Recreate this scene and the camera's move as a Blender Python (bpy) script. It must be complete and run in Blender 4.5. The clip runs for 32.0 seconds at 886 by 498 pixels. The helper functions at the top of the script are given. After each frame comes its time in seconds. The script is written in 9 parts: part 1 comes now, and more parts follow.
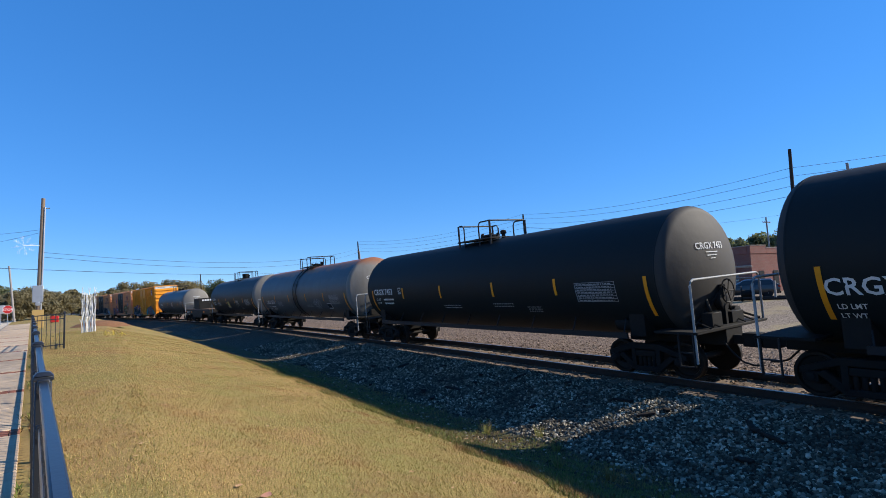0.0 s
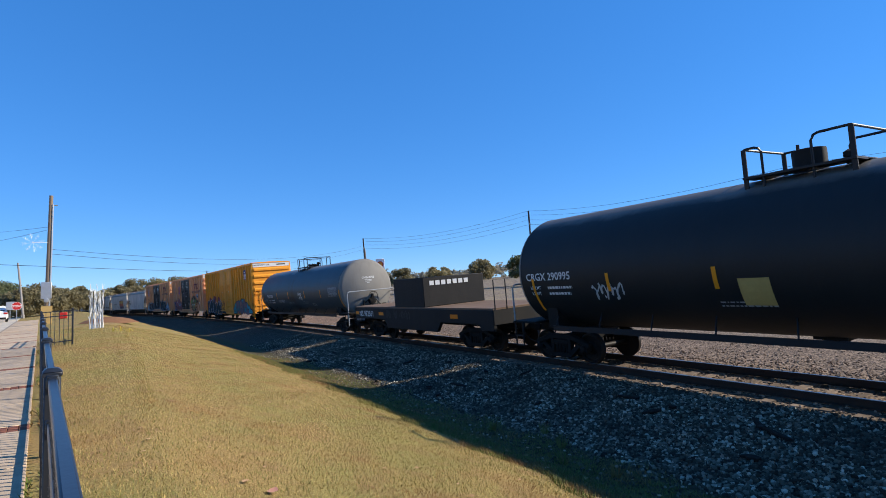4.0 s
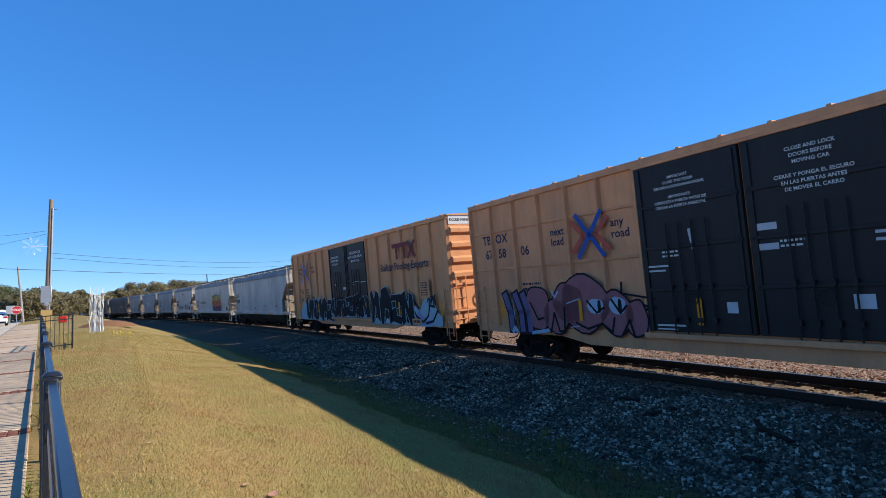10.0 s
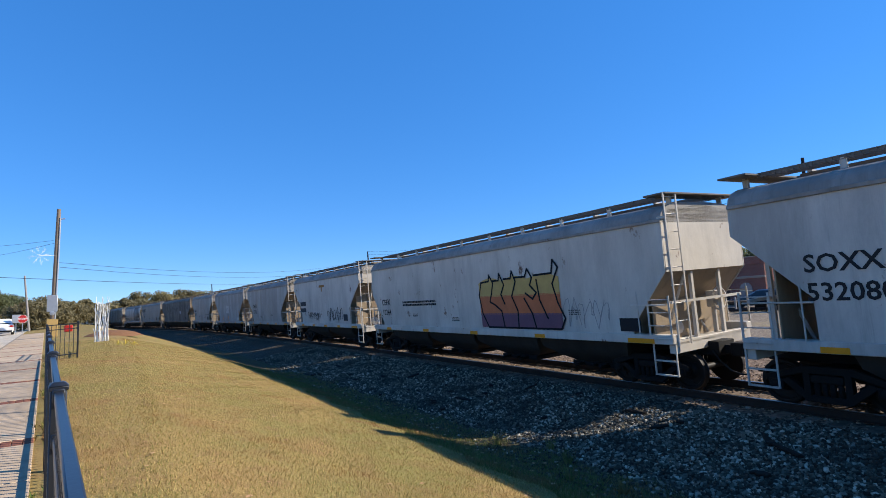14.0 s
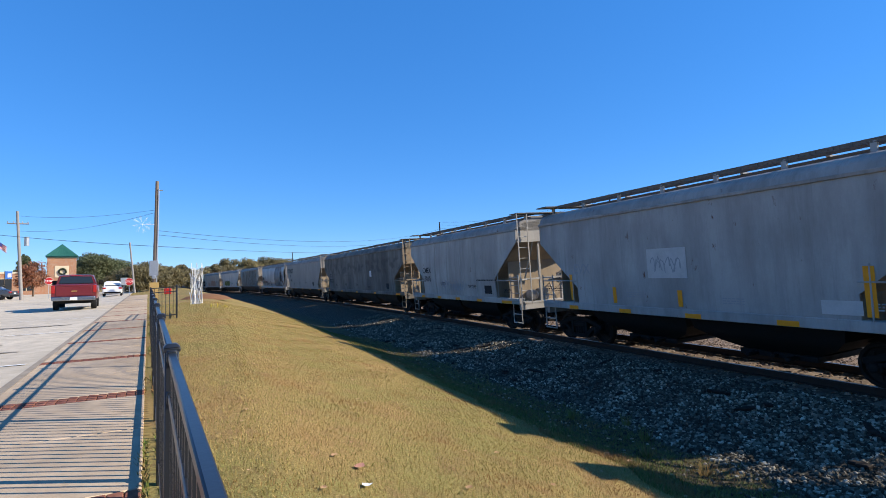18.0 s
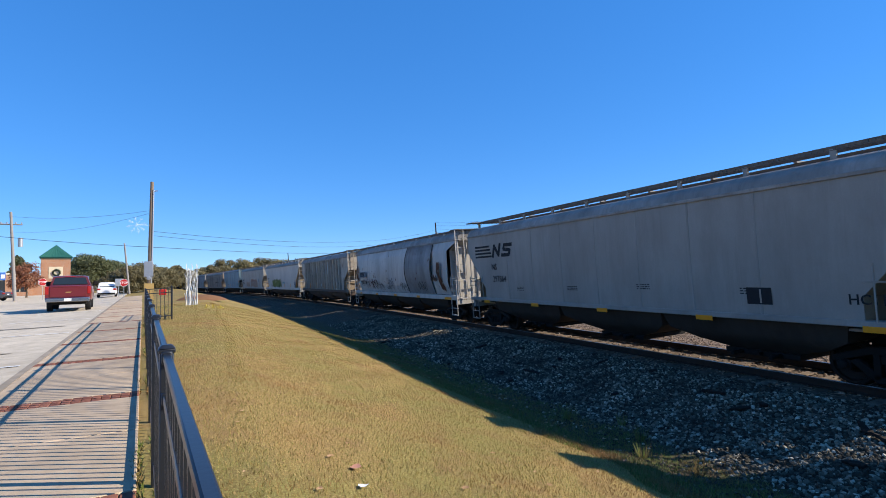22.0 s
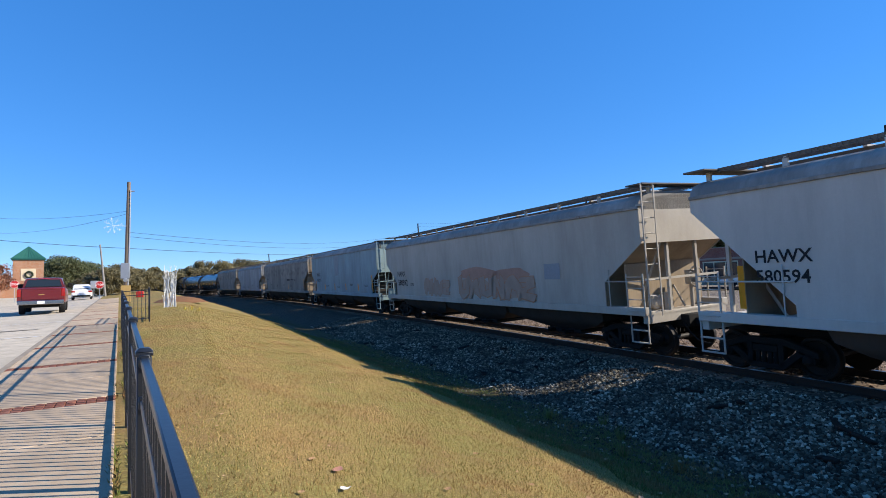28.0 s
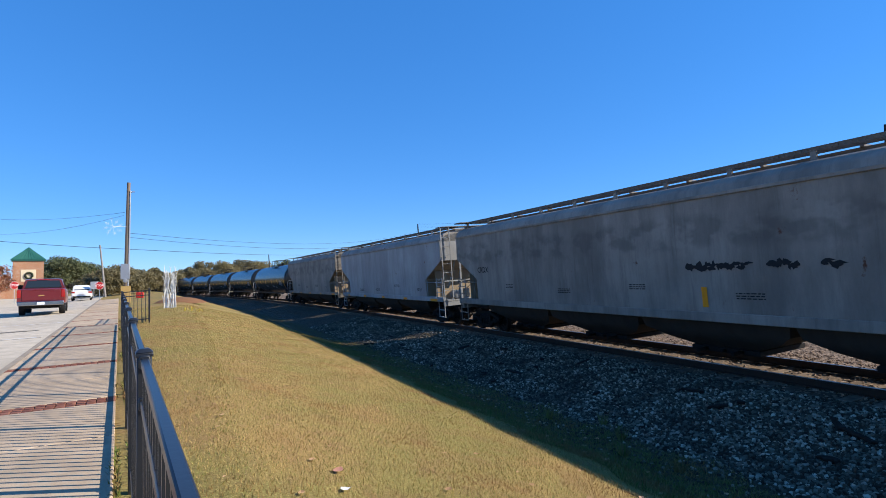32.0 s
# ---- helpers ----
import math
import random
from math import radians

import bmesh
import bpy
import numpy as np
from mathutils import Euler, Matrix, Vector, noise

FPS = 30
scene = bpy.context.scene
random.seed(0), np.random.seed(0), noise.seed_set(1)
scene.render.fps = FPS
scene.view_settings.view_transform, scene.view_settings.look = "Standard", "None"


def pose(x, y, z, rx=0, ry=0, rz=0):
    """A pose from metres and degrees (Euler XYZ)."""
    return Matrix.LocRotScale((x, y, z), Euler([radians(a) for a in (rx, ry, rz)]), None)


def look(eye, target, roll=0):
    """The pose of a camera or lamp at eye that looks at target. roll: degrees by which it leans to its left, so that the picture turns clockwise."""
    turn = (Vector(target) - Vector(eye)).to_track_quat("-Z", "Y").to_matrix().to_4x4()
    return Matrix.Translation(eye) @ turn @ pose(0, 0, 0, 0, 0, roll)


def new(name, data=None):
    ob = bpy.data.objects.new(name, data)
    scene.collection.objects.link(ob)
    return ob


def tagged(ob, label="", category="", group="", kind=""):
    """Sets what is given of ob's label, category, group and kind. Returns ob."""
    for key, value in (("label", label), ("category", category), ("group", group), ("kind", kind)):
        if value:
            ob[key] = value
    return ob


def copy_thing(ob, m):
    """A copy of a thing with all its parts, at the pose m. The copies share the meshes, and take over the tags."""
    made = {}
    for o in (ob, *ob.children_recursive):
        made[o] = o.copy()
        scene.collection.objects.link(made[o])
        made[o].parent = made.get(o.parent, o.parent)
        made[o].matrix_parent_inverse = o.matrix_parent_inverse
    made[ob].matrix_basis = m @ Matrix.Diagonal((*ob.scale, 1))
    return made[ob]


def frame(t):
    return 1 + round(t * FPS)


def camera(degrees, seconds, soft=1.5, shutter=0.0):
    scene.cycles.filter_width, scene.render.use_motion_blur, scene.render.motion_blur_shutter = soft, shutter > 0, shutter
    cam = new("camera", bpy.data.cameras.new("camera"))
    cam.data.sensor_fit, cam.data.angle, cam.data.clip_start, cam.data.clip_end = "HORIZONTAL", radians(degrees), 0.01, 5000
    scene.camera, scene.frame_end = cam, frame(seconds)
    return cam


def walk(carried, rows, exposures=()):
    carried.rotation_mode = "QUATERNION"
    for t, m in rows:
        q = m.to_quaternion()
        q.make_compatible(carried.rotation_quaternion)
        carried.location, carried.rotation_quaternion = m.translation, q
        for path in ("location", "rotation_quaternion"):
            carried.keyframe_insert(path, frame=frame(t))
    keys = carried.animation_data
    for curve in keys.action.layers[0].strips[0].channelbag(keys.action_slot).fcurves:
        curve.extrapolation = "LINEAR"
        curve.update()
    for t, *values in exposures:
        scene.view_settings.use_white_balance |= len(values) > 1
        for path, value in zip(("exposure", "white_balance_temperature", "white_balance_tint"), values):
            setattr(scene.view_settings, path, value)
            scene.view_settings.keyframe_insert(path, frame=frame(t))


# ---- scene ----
# ---------------------------------------------------------------- camera
CURVE, TRACK_X = 0.0014, 11.83       # the line bends gently to the left, its nearest point is 11.83 m off
cam = camera(79.71, 32.0, soft=0.9)
PATH = [
    (0, pose(0.000, 0.000, 2.800, 94.94, 2.43, -30.99)),
    (0.5, pose(0.000, 0.000, 2.800, 94.68, 2.30, -30.65)),
    (1, pose(0.000, 0.000, 2.800, 94.58, 2.35, -30.48)),
    (1.5, pose(0.000, 0.000, 2.800, 94.54, 2.43, -30.41)),
    (2.5, pose(0.000, 0.000, 2.800, 94.54, 2.46, -30.41)),
    (3.5, pose(0.000, 0.000, 2.800, 94.60, 2.39, -30.42)),
    (5.5, pose(0.000, 0.000, 2.800, 94.62, 2.49, -30.41)),
    (7, pose(0.000, 0.000, 2.800, 94.65, 2.52, -30.41)),
    (8.5, pose(0.000, 0.000, 2.800, 94.64, 2.59, -30.41)),
    (9, pose(0.000, 0.000, 2.800, 94.66, 2.59, -30.41)),
    (9.5, pose(0.000, 0.000, 2.800, 94.75, 2.59, -30.41)),
    (10, pose(0.000, 0.000, 2.800, 94.87, 2.61, -30.41)),
    (10.5, pose(0.000, 0.000, 2.800, 94.97, 2.63, -30.41)),
    (11.5, pose(0.000, 0.000, 2.800, 95.08, 2.66, -30.41)),
    (12, pose(0.000, 0.000, 2.800, 95.17, 2.70, -30.40)),
    (12.5, pose(0.000, 0.000, 2.800, 95.37, 2.73, -30.39)),
    (13, pose(0.000, 0.000, 2.800, 95.59, 2.57, -30.40)),
    (13.5, pose(0.000, 0.000, 2.800, 95.80, 2.68, -30.36)),
    (14, pose(-0.007, 0.008, 2.803, 96.04, 2.37, -29.95)),
    (14.5, pose(-0.035, 0.040, 2.811, 94.99, 2.00, -26.86)),
    (15, pose(-0.051, 0.060, 2.818, 94.10, 1.39, -23.04)),
    (15.5, pose(-0.051, 0.060, 2.818, 93.52, 0.97, -20.50)),
    (17.5, pose(-0.051, 0.060, 2.818, 93.14, 1.22, -21.90)),
    (18, pose(-0.051, 0.060, 2.818, 93.13, 1.25, -22.36)),
    (18.5, pose(-0.051, 0.060, 2.818, 93.16, 1.28, -22.65)),
    (19, pose(-0.051, 0.060, 2.818, 93.14, 1.32, -22.78)),
    (21, pose(-0.051, 0.060, 2.818, 93.14, 1.35, -22.78)),
    (23, pose(-0.051, 0.060, 2.818, 93.22, 1.29, -22.79)),
    (24.5, pose(-0.051, 0.060, 2.818, 93.17, 1.41, -22.78)),
    (25, pose(-0.051, 0.060, 2.818, 93.25, 1.36, -23.35)),
    (25.5, pose(-0.051, 0.060, 2.818, 93.23, 1.44, -23.97)),
    (26, pose(-0.051, 0.060, 2.818, 93.21, 1.51, -24.36)),
    (26.5, pose(-0.051, 0.060, 2.818, 93.19, 1.53, -24.60)),
    (28.5, pose(-0.051, 0.060, 2.818, 93.25, 1.49, -24.67)),
    (30, pose(-0.051, 0.060, 2.818, 93.25, 1.51, -24.67)),
    (31, pose(-0.051, 0.060, 2.818, 93.24, 1.59, -24.67)),
    (32, pose(-0.051, 0.060, 2.818, 93.27, 1.58, -24.67)),
]
walk(cam, PATH, exposures=[(0, 0.55), (7.5, 0.55), (9.5, 0.62), (32, 0.62)])

# ---------------------------------------------------------------- light
SUN_AZ, SUN_EL = 113.0, 32.1         # degrees clockwise from +y, and above the horizon
world = bpy.data.worlds.new("sky")
scene.world = world
world.use_nodes = True
wn = world.node_tree
sky = wn.nodes.new("ShaderNodeTexSky")
sky.sky_type, sky.sun_disc = "NISHITA", False
sky.sun_elevation, sky.sun_rotation = radians(SUN_EL), radians(SUN_AZ)
sky.air_density, sky.dust_density, sky.ozone_density = 0.75, 0.0, 6.0
even = wn.nodes.new("ShaderNodeGamma")          # clear autumn sky, nearly as bright overhead as lower down
even.inputs[1].default_value = 0.5
wn.links.new(sky.outputs[0], even.inputs[0])
hue = wn.nodes.new("ShaderNodeHueSaturation")
hue.inputs["Saturation"].default_value = 1.62
wn.links.new(even.outputs[0], hue.inputs["Color"])
tint = wn.nodes.new("ShaderNodeMix")
tint.data_type, tint.blend_type = "RGBA", "MULTIPLY"
tint.inputs[0].default_value = 1.0
tint.inputs[7].default_value = (1.195, 1.565, 2.12, 1)
wn.links.new(hue.outputs[0], tint.inputs[6])
wn.links.new(tint.outputs[2], wn.nodes["Background"].inputs[0])
wn.nodes["Background"].inputs[1].default_value = 0.137
sun = new("sun", bpy.data.lights.new("sun", "SUN"))
sun.data.energy, sun.data.angle, sun.data.color = 5.0, radians(0.5), (1.0, 0.92, 0.79)
a, e = radians(SUN_AZ), radians(SUN_EL)
sun.matrix_world = look((60 * math.sin(a) * math.cos(e), 60 * math.cos(a) * math.cos(e), 60 * math.sin(e)), (0, 0, 0))


# ---------------------------------------------------------------- materials
def nodes_of(name):
    m = bpy.data.materials.new(name)
    m.use_nodes = True
    return m, m.node_tree.nodes, m.node_tree.links, m.node_tree.nodes["Principled BSDF"]


def ramp(n, l, source, stops):
    r = n.new("ShaderNodeValToRGB")
    els = r.color_ramp.elements
    while len(els) < len(stops):
        els.new(0.5)
    for el, (p, c) in zip(els, stops):
        el.position = p
        el.color = (c, c, c, 1) if isinstance(c, (int, float)) else (*c, 1)
    l.new(source, r.inputs[0])
    return r.outputs[0]


def noise_at(n, l, vector, scale, detail=5.0, rough=0.6):
    t = n.new("ShaderNodeTexNoise")
    t.inputs["Scale"].default_value, t.inputs["Detail"].default_value, t.inputs["Roughness"].default_value = scale, detail, rough
    l.new(vector, t.inputs["Vector"])
    return t.outputs["Fac"]


def mixed(n, l, fac, c1, c2, blend="MIX"):
    m = n.new("ShaderNodeMix")
    m.data_type, m.blend_type = "RGBA", blend
    for sock, val in ((m.inputs[0], fac), (m.inputs[6], c1), (m.inputs[7], c2)):
        if isinstance(val, (int, float)):
            sock.default_value = val
        elif isinstance(val, tuple):
            sock.default_value = (*val, 1)
        else:
            l.new(val, sock)
    return m.outputs[2]


def mapping(n, l, vector, scale):
    m = n.new("ShaderNodeMapping")
    m.inputs["Scale"].default_value = scale
    l.new(vector, m.inputs["Vector"])
    return m.outputs[0]


def bump(n, l, b, height, strength, distance=0.01):
    k = n.new("ShaderNodeBump")
    k.inputs["Strength"].default_value, k.inputs["Distance"].default_value = strength, distance
    l.new(height, k.inputs["Height"])
    l.new(k.outputs[0], b.inputs["Normal"])


def paint(name, col, grime=(0.06, 0.05, 0.04), amount=0.45, rough=0.5, rust=0.0, top_rust_sun=0.0, streak=1.0, spec=0.4, bands=0.0, top_col=(0.22, 0.075, 0.03), soft=0.5, rag=1.5, ghost=None):
    """Weathered rolling-stock paint: clouds of grime, drips that run down, specks of rust, faint dents."""
    m, n, l, b = nodes_of(name)
    tc = n.new("ShaderNodeTexCoord").outputs["Object"]
    info = n.new("ShaderNodeObjectInfo").outputs["Random"]
    sh = n.new("ShaderNodeVectorMath"); sh.operation = "ADD"
    cb = n.new("ShaderNodeCombineXYZ")
    mu = n.new("ShaderNodeMath"); mu.operation = "MULTIPLY"; mu.inputs[1].default_value = 40
    l.new(info, mu.inputs[0]); l.new(mu.outputs[0], cb.inputs[1])
    l.new(tc, sh.inputs[0]); l.new(cb.outputs[0], sh.inputs[1])
    p = sh.outputs[0]
    cloud = ramp(n, l, noise_at(n, l, p, 0.55, 7), [(0.35, 0.0), (0.75, 1.0)])
    drip = ramp(n, l, noise_at(n, l, mapping(n, l, p, (1.2, 1.5, 0.3)), 1.5, 7, 0.68), [(0.46, 0.0), (0.74, 1.0)])
    fine = noise_at(n, l, p, 24, 4)
    light = tuple(min(1, c * 1.12 + 0.004) for c in col)
    base = mixed(n, l, fine, col, light)
    f1 = n.new("ShaderNodeMath"); f1.operation = "MULTIPLY"; f1.inputs[1].default_value = amount
    l.new(cloud, f1.inputs[0])
    c = mixed(n, l, f1.outputs[0], base, grime)
    f2 = n.new("ShaderNodeMath"); f2.operation = "MULTIPLY"; f2.inputs[1].default_value = amount * streak
    l.new(drip, f2.inputs[0])
    c = mixed(n, l, f2.outputs[0], c, grime)
    if bands:
        wide = ramp(n, l, noise_at(n, l, mapping(n, l, p, (0.2, 0.62, 0.17)), 1.1, 8, 0.66), [(0.43, 0.0), (0.64, bands)])
        c = mixed(n, l, wide, c, tuple(0.55 * g + 0.25 * q for g, q in zip(grime, col)))
        thin = ramp(n, l, noise_at(n, l, mapping(n, l, p, (0.2, 3.6, 0.22)), 1.6, 7, 0.7), [(0.55, 0.0), (0.74, bands * 0.8)])
        c = mixed(n, l, thin, c, grime)
    if ghost:                                          # smears of painted-out lettering in a row
        z0, z1, much = ghost
        gs = n.new("ShaderNodeSeparateXYZ"); l.new(tc, gs.inputs[0])
        row = n.new("ShaderNodeMapRange"); row.interpolation_type = "SMOOTHSTEP"
        mid_, half_ = (z0 + z1) / 2, (z1 - z0) / 2
        dz = n.new("ShaderNodeMath"); dz.operation = "SUBTRACT"; dz.inputs[1].default_value = mid_
        ab = n.new("ShaderNodeMath"); ab.operation = "ABSOLUTE"
        l.new(gs.outputs[2], dz.inputs[0]); l.new(dz.outputs[0], ab.inputs[0]); l.new(ab.outputs[0], row.inputs[0])
        row.inputs["From Min"].default_value, row.inputs["From Max"].default_value = half_ * 1.25, half_ * 0.55
        smear = ramp(n, l, noise_at(n, l, mapping(n, l, p, (0.1, 1.0, 1.5)), 1.35, 3, 0.5), [(0.46, 0.0), (0.58, much)])
        gm = n.new("ShaderNodeMath"); gm.operation = "MULTIPLY"
        l.new(row.outputs[0], gm.inputs[0]); l.new(smear, gm.inputs[1])
        c = mixed(n, l, gm.outputs[0], c, tuple(0.8 * g for g in grime))
    if rust:
        spots = ramp(n, l, noise_at(n, l, mapping(n, l, p, (1, 1, 0.6)), 2.3, 9, 0.7), [(0.66 - 0.1 * rust, 0.0), (0.72 - 0.08 * rust, 1.0)])
        c = mixed(n, l, spots, c, (0.11, 0.04, 0.018))
    # top band: rust on some cars, sun put into the colour on others
    if top_rust_sun:
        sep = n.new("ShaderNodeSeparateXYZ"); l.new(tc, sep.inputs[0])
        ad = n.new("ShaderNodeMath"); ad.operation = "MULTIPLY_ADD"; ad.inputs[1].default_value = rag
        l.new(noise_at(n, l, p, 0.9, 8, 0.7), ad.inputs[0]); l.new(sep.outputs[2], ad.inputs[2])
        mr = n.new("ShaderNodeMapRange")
        mr.inputs["From Min"].default_value, mr.inputs["From Max"].default_value = top_rust_sun, top_rust_sun + soft
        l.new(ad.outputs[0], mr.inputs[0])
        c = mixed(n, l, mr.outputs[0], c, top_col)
    l.new(c, b.inputs["Base Color"])
    b.inputs["Roughness"].default_value = rough
    b.inputs["Specular IOR Level"].default_value = spec
    bump(n, l, b, noise_at(n, l, p, 3.0, 3), 0.12, 0.05)
    return m


def plain(name, col, rough=0.6, metal=0.0, var=0.25, scale=6.0, relief=0.15, emit=0.0):
    """A simple surface with two scales of variation."""
    m, n, l, b = nodes_of(name)
    tc = n.new("ShaderNodeTexCoord").outputs["Object"]
    f = noise_at(n, l, tc, scale, 6)
    g = noise_at(n, l, tc, scale * 9, 3)
    dark = tuple(c * (1 - var) for c in col)
    lite = tuple(min(1, c * (1 + var)) for c in col)
    c = mixed(n, l, f, dark, lite)
    c = mixed(n, l, 0.25, c, mixed(n, l, g, dark, lite))
    l.new(c, b.inputs["Base Color"])
    b.inputs["Roughness"].default_value, b.inputs["Metallic"].default_value = rough, metal
    b.inputs["Specular IOR Level"].default_value = 0.5 if rough < 0.5 else 0.18
    if relief:
        bump(n, l, b, g, relief, 0.01)
    return m


def glass(name, col=(0.02, 0.025, 0.03)):
    m, n, l, b = nodes_of(name)
    b.inputs["Base Color"].default_value = (*col, 1)
    b.inputs["Roughness"].default_value = 0.06
    return m


def leafy(name, dark, lite, rough=0.7):
    m, n, l, b = nodes_of(name)
    g = n.new("ShaderNodeNewGeometry")
    tc = n.new("ShaderNodeTexCoord").outputs["Object"]
    c = mixed(n, l, g.outputs["Random Per Island"], dark, lite)
    c = mixed(n, l, ramp(n, l, noise_at(n, l, tc, 0.5, 3), [(0.4, 0.0), (0.65, 0.55)]), c, tuple(x * 0.85 for x in dark))
    l.new(c, b.inputs["Base Color"])
    b.inputs["Roughness"].default_value = rough
    tr = n.new("ShaderNodeBsdfTranslucent"); l.new(c, tr.inputs[0])
    mx = n.new("ShaderNodeMixShader"); mx.inputs[0].default_value = 0.5
    l.new(b.outputs[0], mx.inputs[1]); l.new(tr.outputs[0], mx.inputs[2])
    l.new(mx.outputs[0], n["Material Output"].inputs[0])
    return m


def random_tint(name, c1, c2, rough=0.9, island=False, grain=14.0):
    """One material for many alike pieces, each with a tint of its own."""
    m, n, l, b = nodes_of(name)
    tc = n.new("ShaderNodeTexCoord").outputs["Object"]
    r = n.new("ShaderNodeNewGeometry").outputs["Random Per Island"] if island else n.new("ShaderNodeObjectInfo").outputs["Random"]
    c = mixed(n, l, r, c1, c2)
    g = noise_at(n, l, tc, grain, 5)
    c = mixed(n, l, ramp(n, l, g, [(0.35, 0.5), (0.6, 0.0)]), c, tuple(x * 0.5 for x in c1))
    l.new(c, b.inputs["Base Color"])
    b.inputs["Roughness"].default_value = rough
    b.inputs["Specular IOR Level"].default_value = 0.12
    bump(n, l, b, g, 0.3, 0.01)
    return m


def brickwork(name, c1, c2, mortar, scale=1.0):
    m, n, l, b = nodes_of(name)
    tc = n.new("ShaderNodeTexCoord").outputs["Object"]
    sep = n.new("ShaderNodeSeparateXYZ"); l.new(tc, sep.inputs[0])
    ad = n.new("ShaderNodeMath"); l.new(sep.outputs[0], ad.inputs[0]); l.new(sep.outputs[1], ad.inputs[1])
    cb = n.new("ShaderNodeCombineXYZ"); l.new(ad.outputs[0], cb.inputs[0]); l.new(sep.outputs[2], cb.inputs[1])
    t = n.new("ShaderNodeTexBrick")
    t.inputs["Scale"].default_value = scale
    t.inputs["Brick Width"].default_value, t.inputs["Row Height"].default_value, t.inputs["Mortar Size"].default_value = 0.22, 0.075, 0.008
    t.inputs["Color1"].default_value, t.inputs["Color2"].default_value, t.inputs["Mortar"].default_value = (*c1, 1), (*c2, 1), (*mortar, 1)
    l.new(cb.outputs[0], t.inputs["Vector"])
    c = mixed(n, l, ramp(n, l, noise_at(n, l, tc, 0.7, 5), [(0.4, 0.0), (0.8, 0.45)]), t.outputs["Color"], tuple(x * 0.5 for x in c1))
    l.new(c, b.inputs["Base Color"])
    b.inputs["Roughness"].default_value = 0.9
    bump(n, l, b, t.outputs["Fac"], -0.4, 0.01)
    return m


def slab(name, col, crack=True, scale=3.0):
    m, n, l, b = nodes_of(name)
    tc = n.new("ShaderNodeTexCoord").outputs["Object"]
    f = noise_at(n, l, tc, scale, 8, 0.65)
    big = noise_at(n, l, tc, scale * 0.12, 4)
    c = mixed(n, l, ramp(n, l, f, [(0.3, 0.0), (0.7, 1.0)]), tuple(x * 0.72 for x in col), tuple(min(1, x * 1.15) for x in col))
    c = mixed(n, l, ramp(n, l, big, [(0.45, 0.0), (0.7, 0.5)]), c, tuple(x * 0.6 for x in col))
    g = noise_at(n, l, tc, 90, 2)
    c = mixed(n, l, ramp(n, l, g, [(0.3, 0.4), (0.5, 0.0)]), c, tuple(x * 0.45 for x in col))
    l.new(c, b.inputs["Base Color"])
    b.inputs["Roughness"].default_value = 0.9
    b.inputs["Specular IOR Level"].default_value = 0.12
    bump(n, l, b, g, 0.25, 0.004)
    return m


BLACK_STEEL = plain("grimy_black_steel", (0.012, 0.011, 0.010), 0.7, 0.0, 0.5, 5)
TRUCK_STEEL = plain("dusty_cast_steel", (0.0125, 0.011, 0.0095), 0.8, 0.0, 0.5, 4)
WHEEL_STEEL = plain("brown_wheel_steel", (0.018, 0.014, 0.011), 0.6, 0.1, 0.4, 6)
TREAD_STEEL = plain("bright_tread_steel", (0.45, 0.44, 0.43), 0.3, 1.0, 0.2, 8)
RAIL_SIDE = plain("rusty_rail_steel", (0.045, 0.028, 0.02), 0.85, 0.0, 0.4, 5)
RAIL_TOP = plain("polished_rail_head", (0.28, 0.27, 0.26), 0.35, 1.0, 0.2, 9)
TIE_WOOD = random_tint("creosoted_tie_wood", (0.022, 0.017, 0.013), (0.045, 0.036, 0.029))
TIE_DUSTY = random_tint("dust_covered_tie_wood", (0.13, 0.095, 0.068), (0.26, 0.195, 0.145), grain=6.0)
HANDRAIL = plain("grey_painted_tube", (0.30, 0.31, 0.31), 0.5, 0.0, 0.25, 4)
DARK_TUBE = plain("black_painted_tube", (0.02, 0.02, 0.021), 0.5, 0.0, 0.3, 4)
YELLOW = plain("yellow_reflective_stripe", (0.72, 0.27, 0.015), 0.5, 0.0, 0.25, 5)
REFLECT_ORANGE = plain("orange_reflective_plate", (0.7, 0.2, 0.012), 0.5, 0.0, 0.2, 5)
GRATING = plain("dark_steel_grating", (0.15, 0.132, 0.112), 0.75, 0.0, 0.4, 6)
WHITE = plain("white_stencil_paint", (0.62, 0.62, 0.60), 0.7, 0.0, 0.2, 12)
GREYINK = plain("dim_stencil_paint", (0.28, 0.29, 0.30), 0.7, 0.0, 0.2, 12)
BLACKINK = plain("black_stencil_paint", (0.02, 0.02, 0.022), 0.7, 0.0, 0.3, 12)


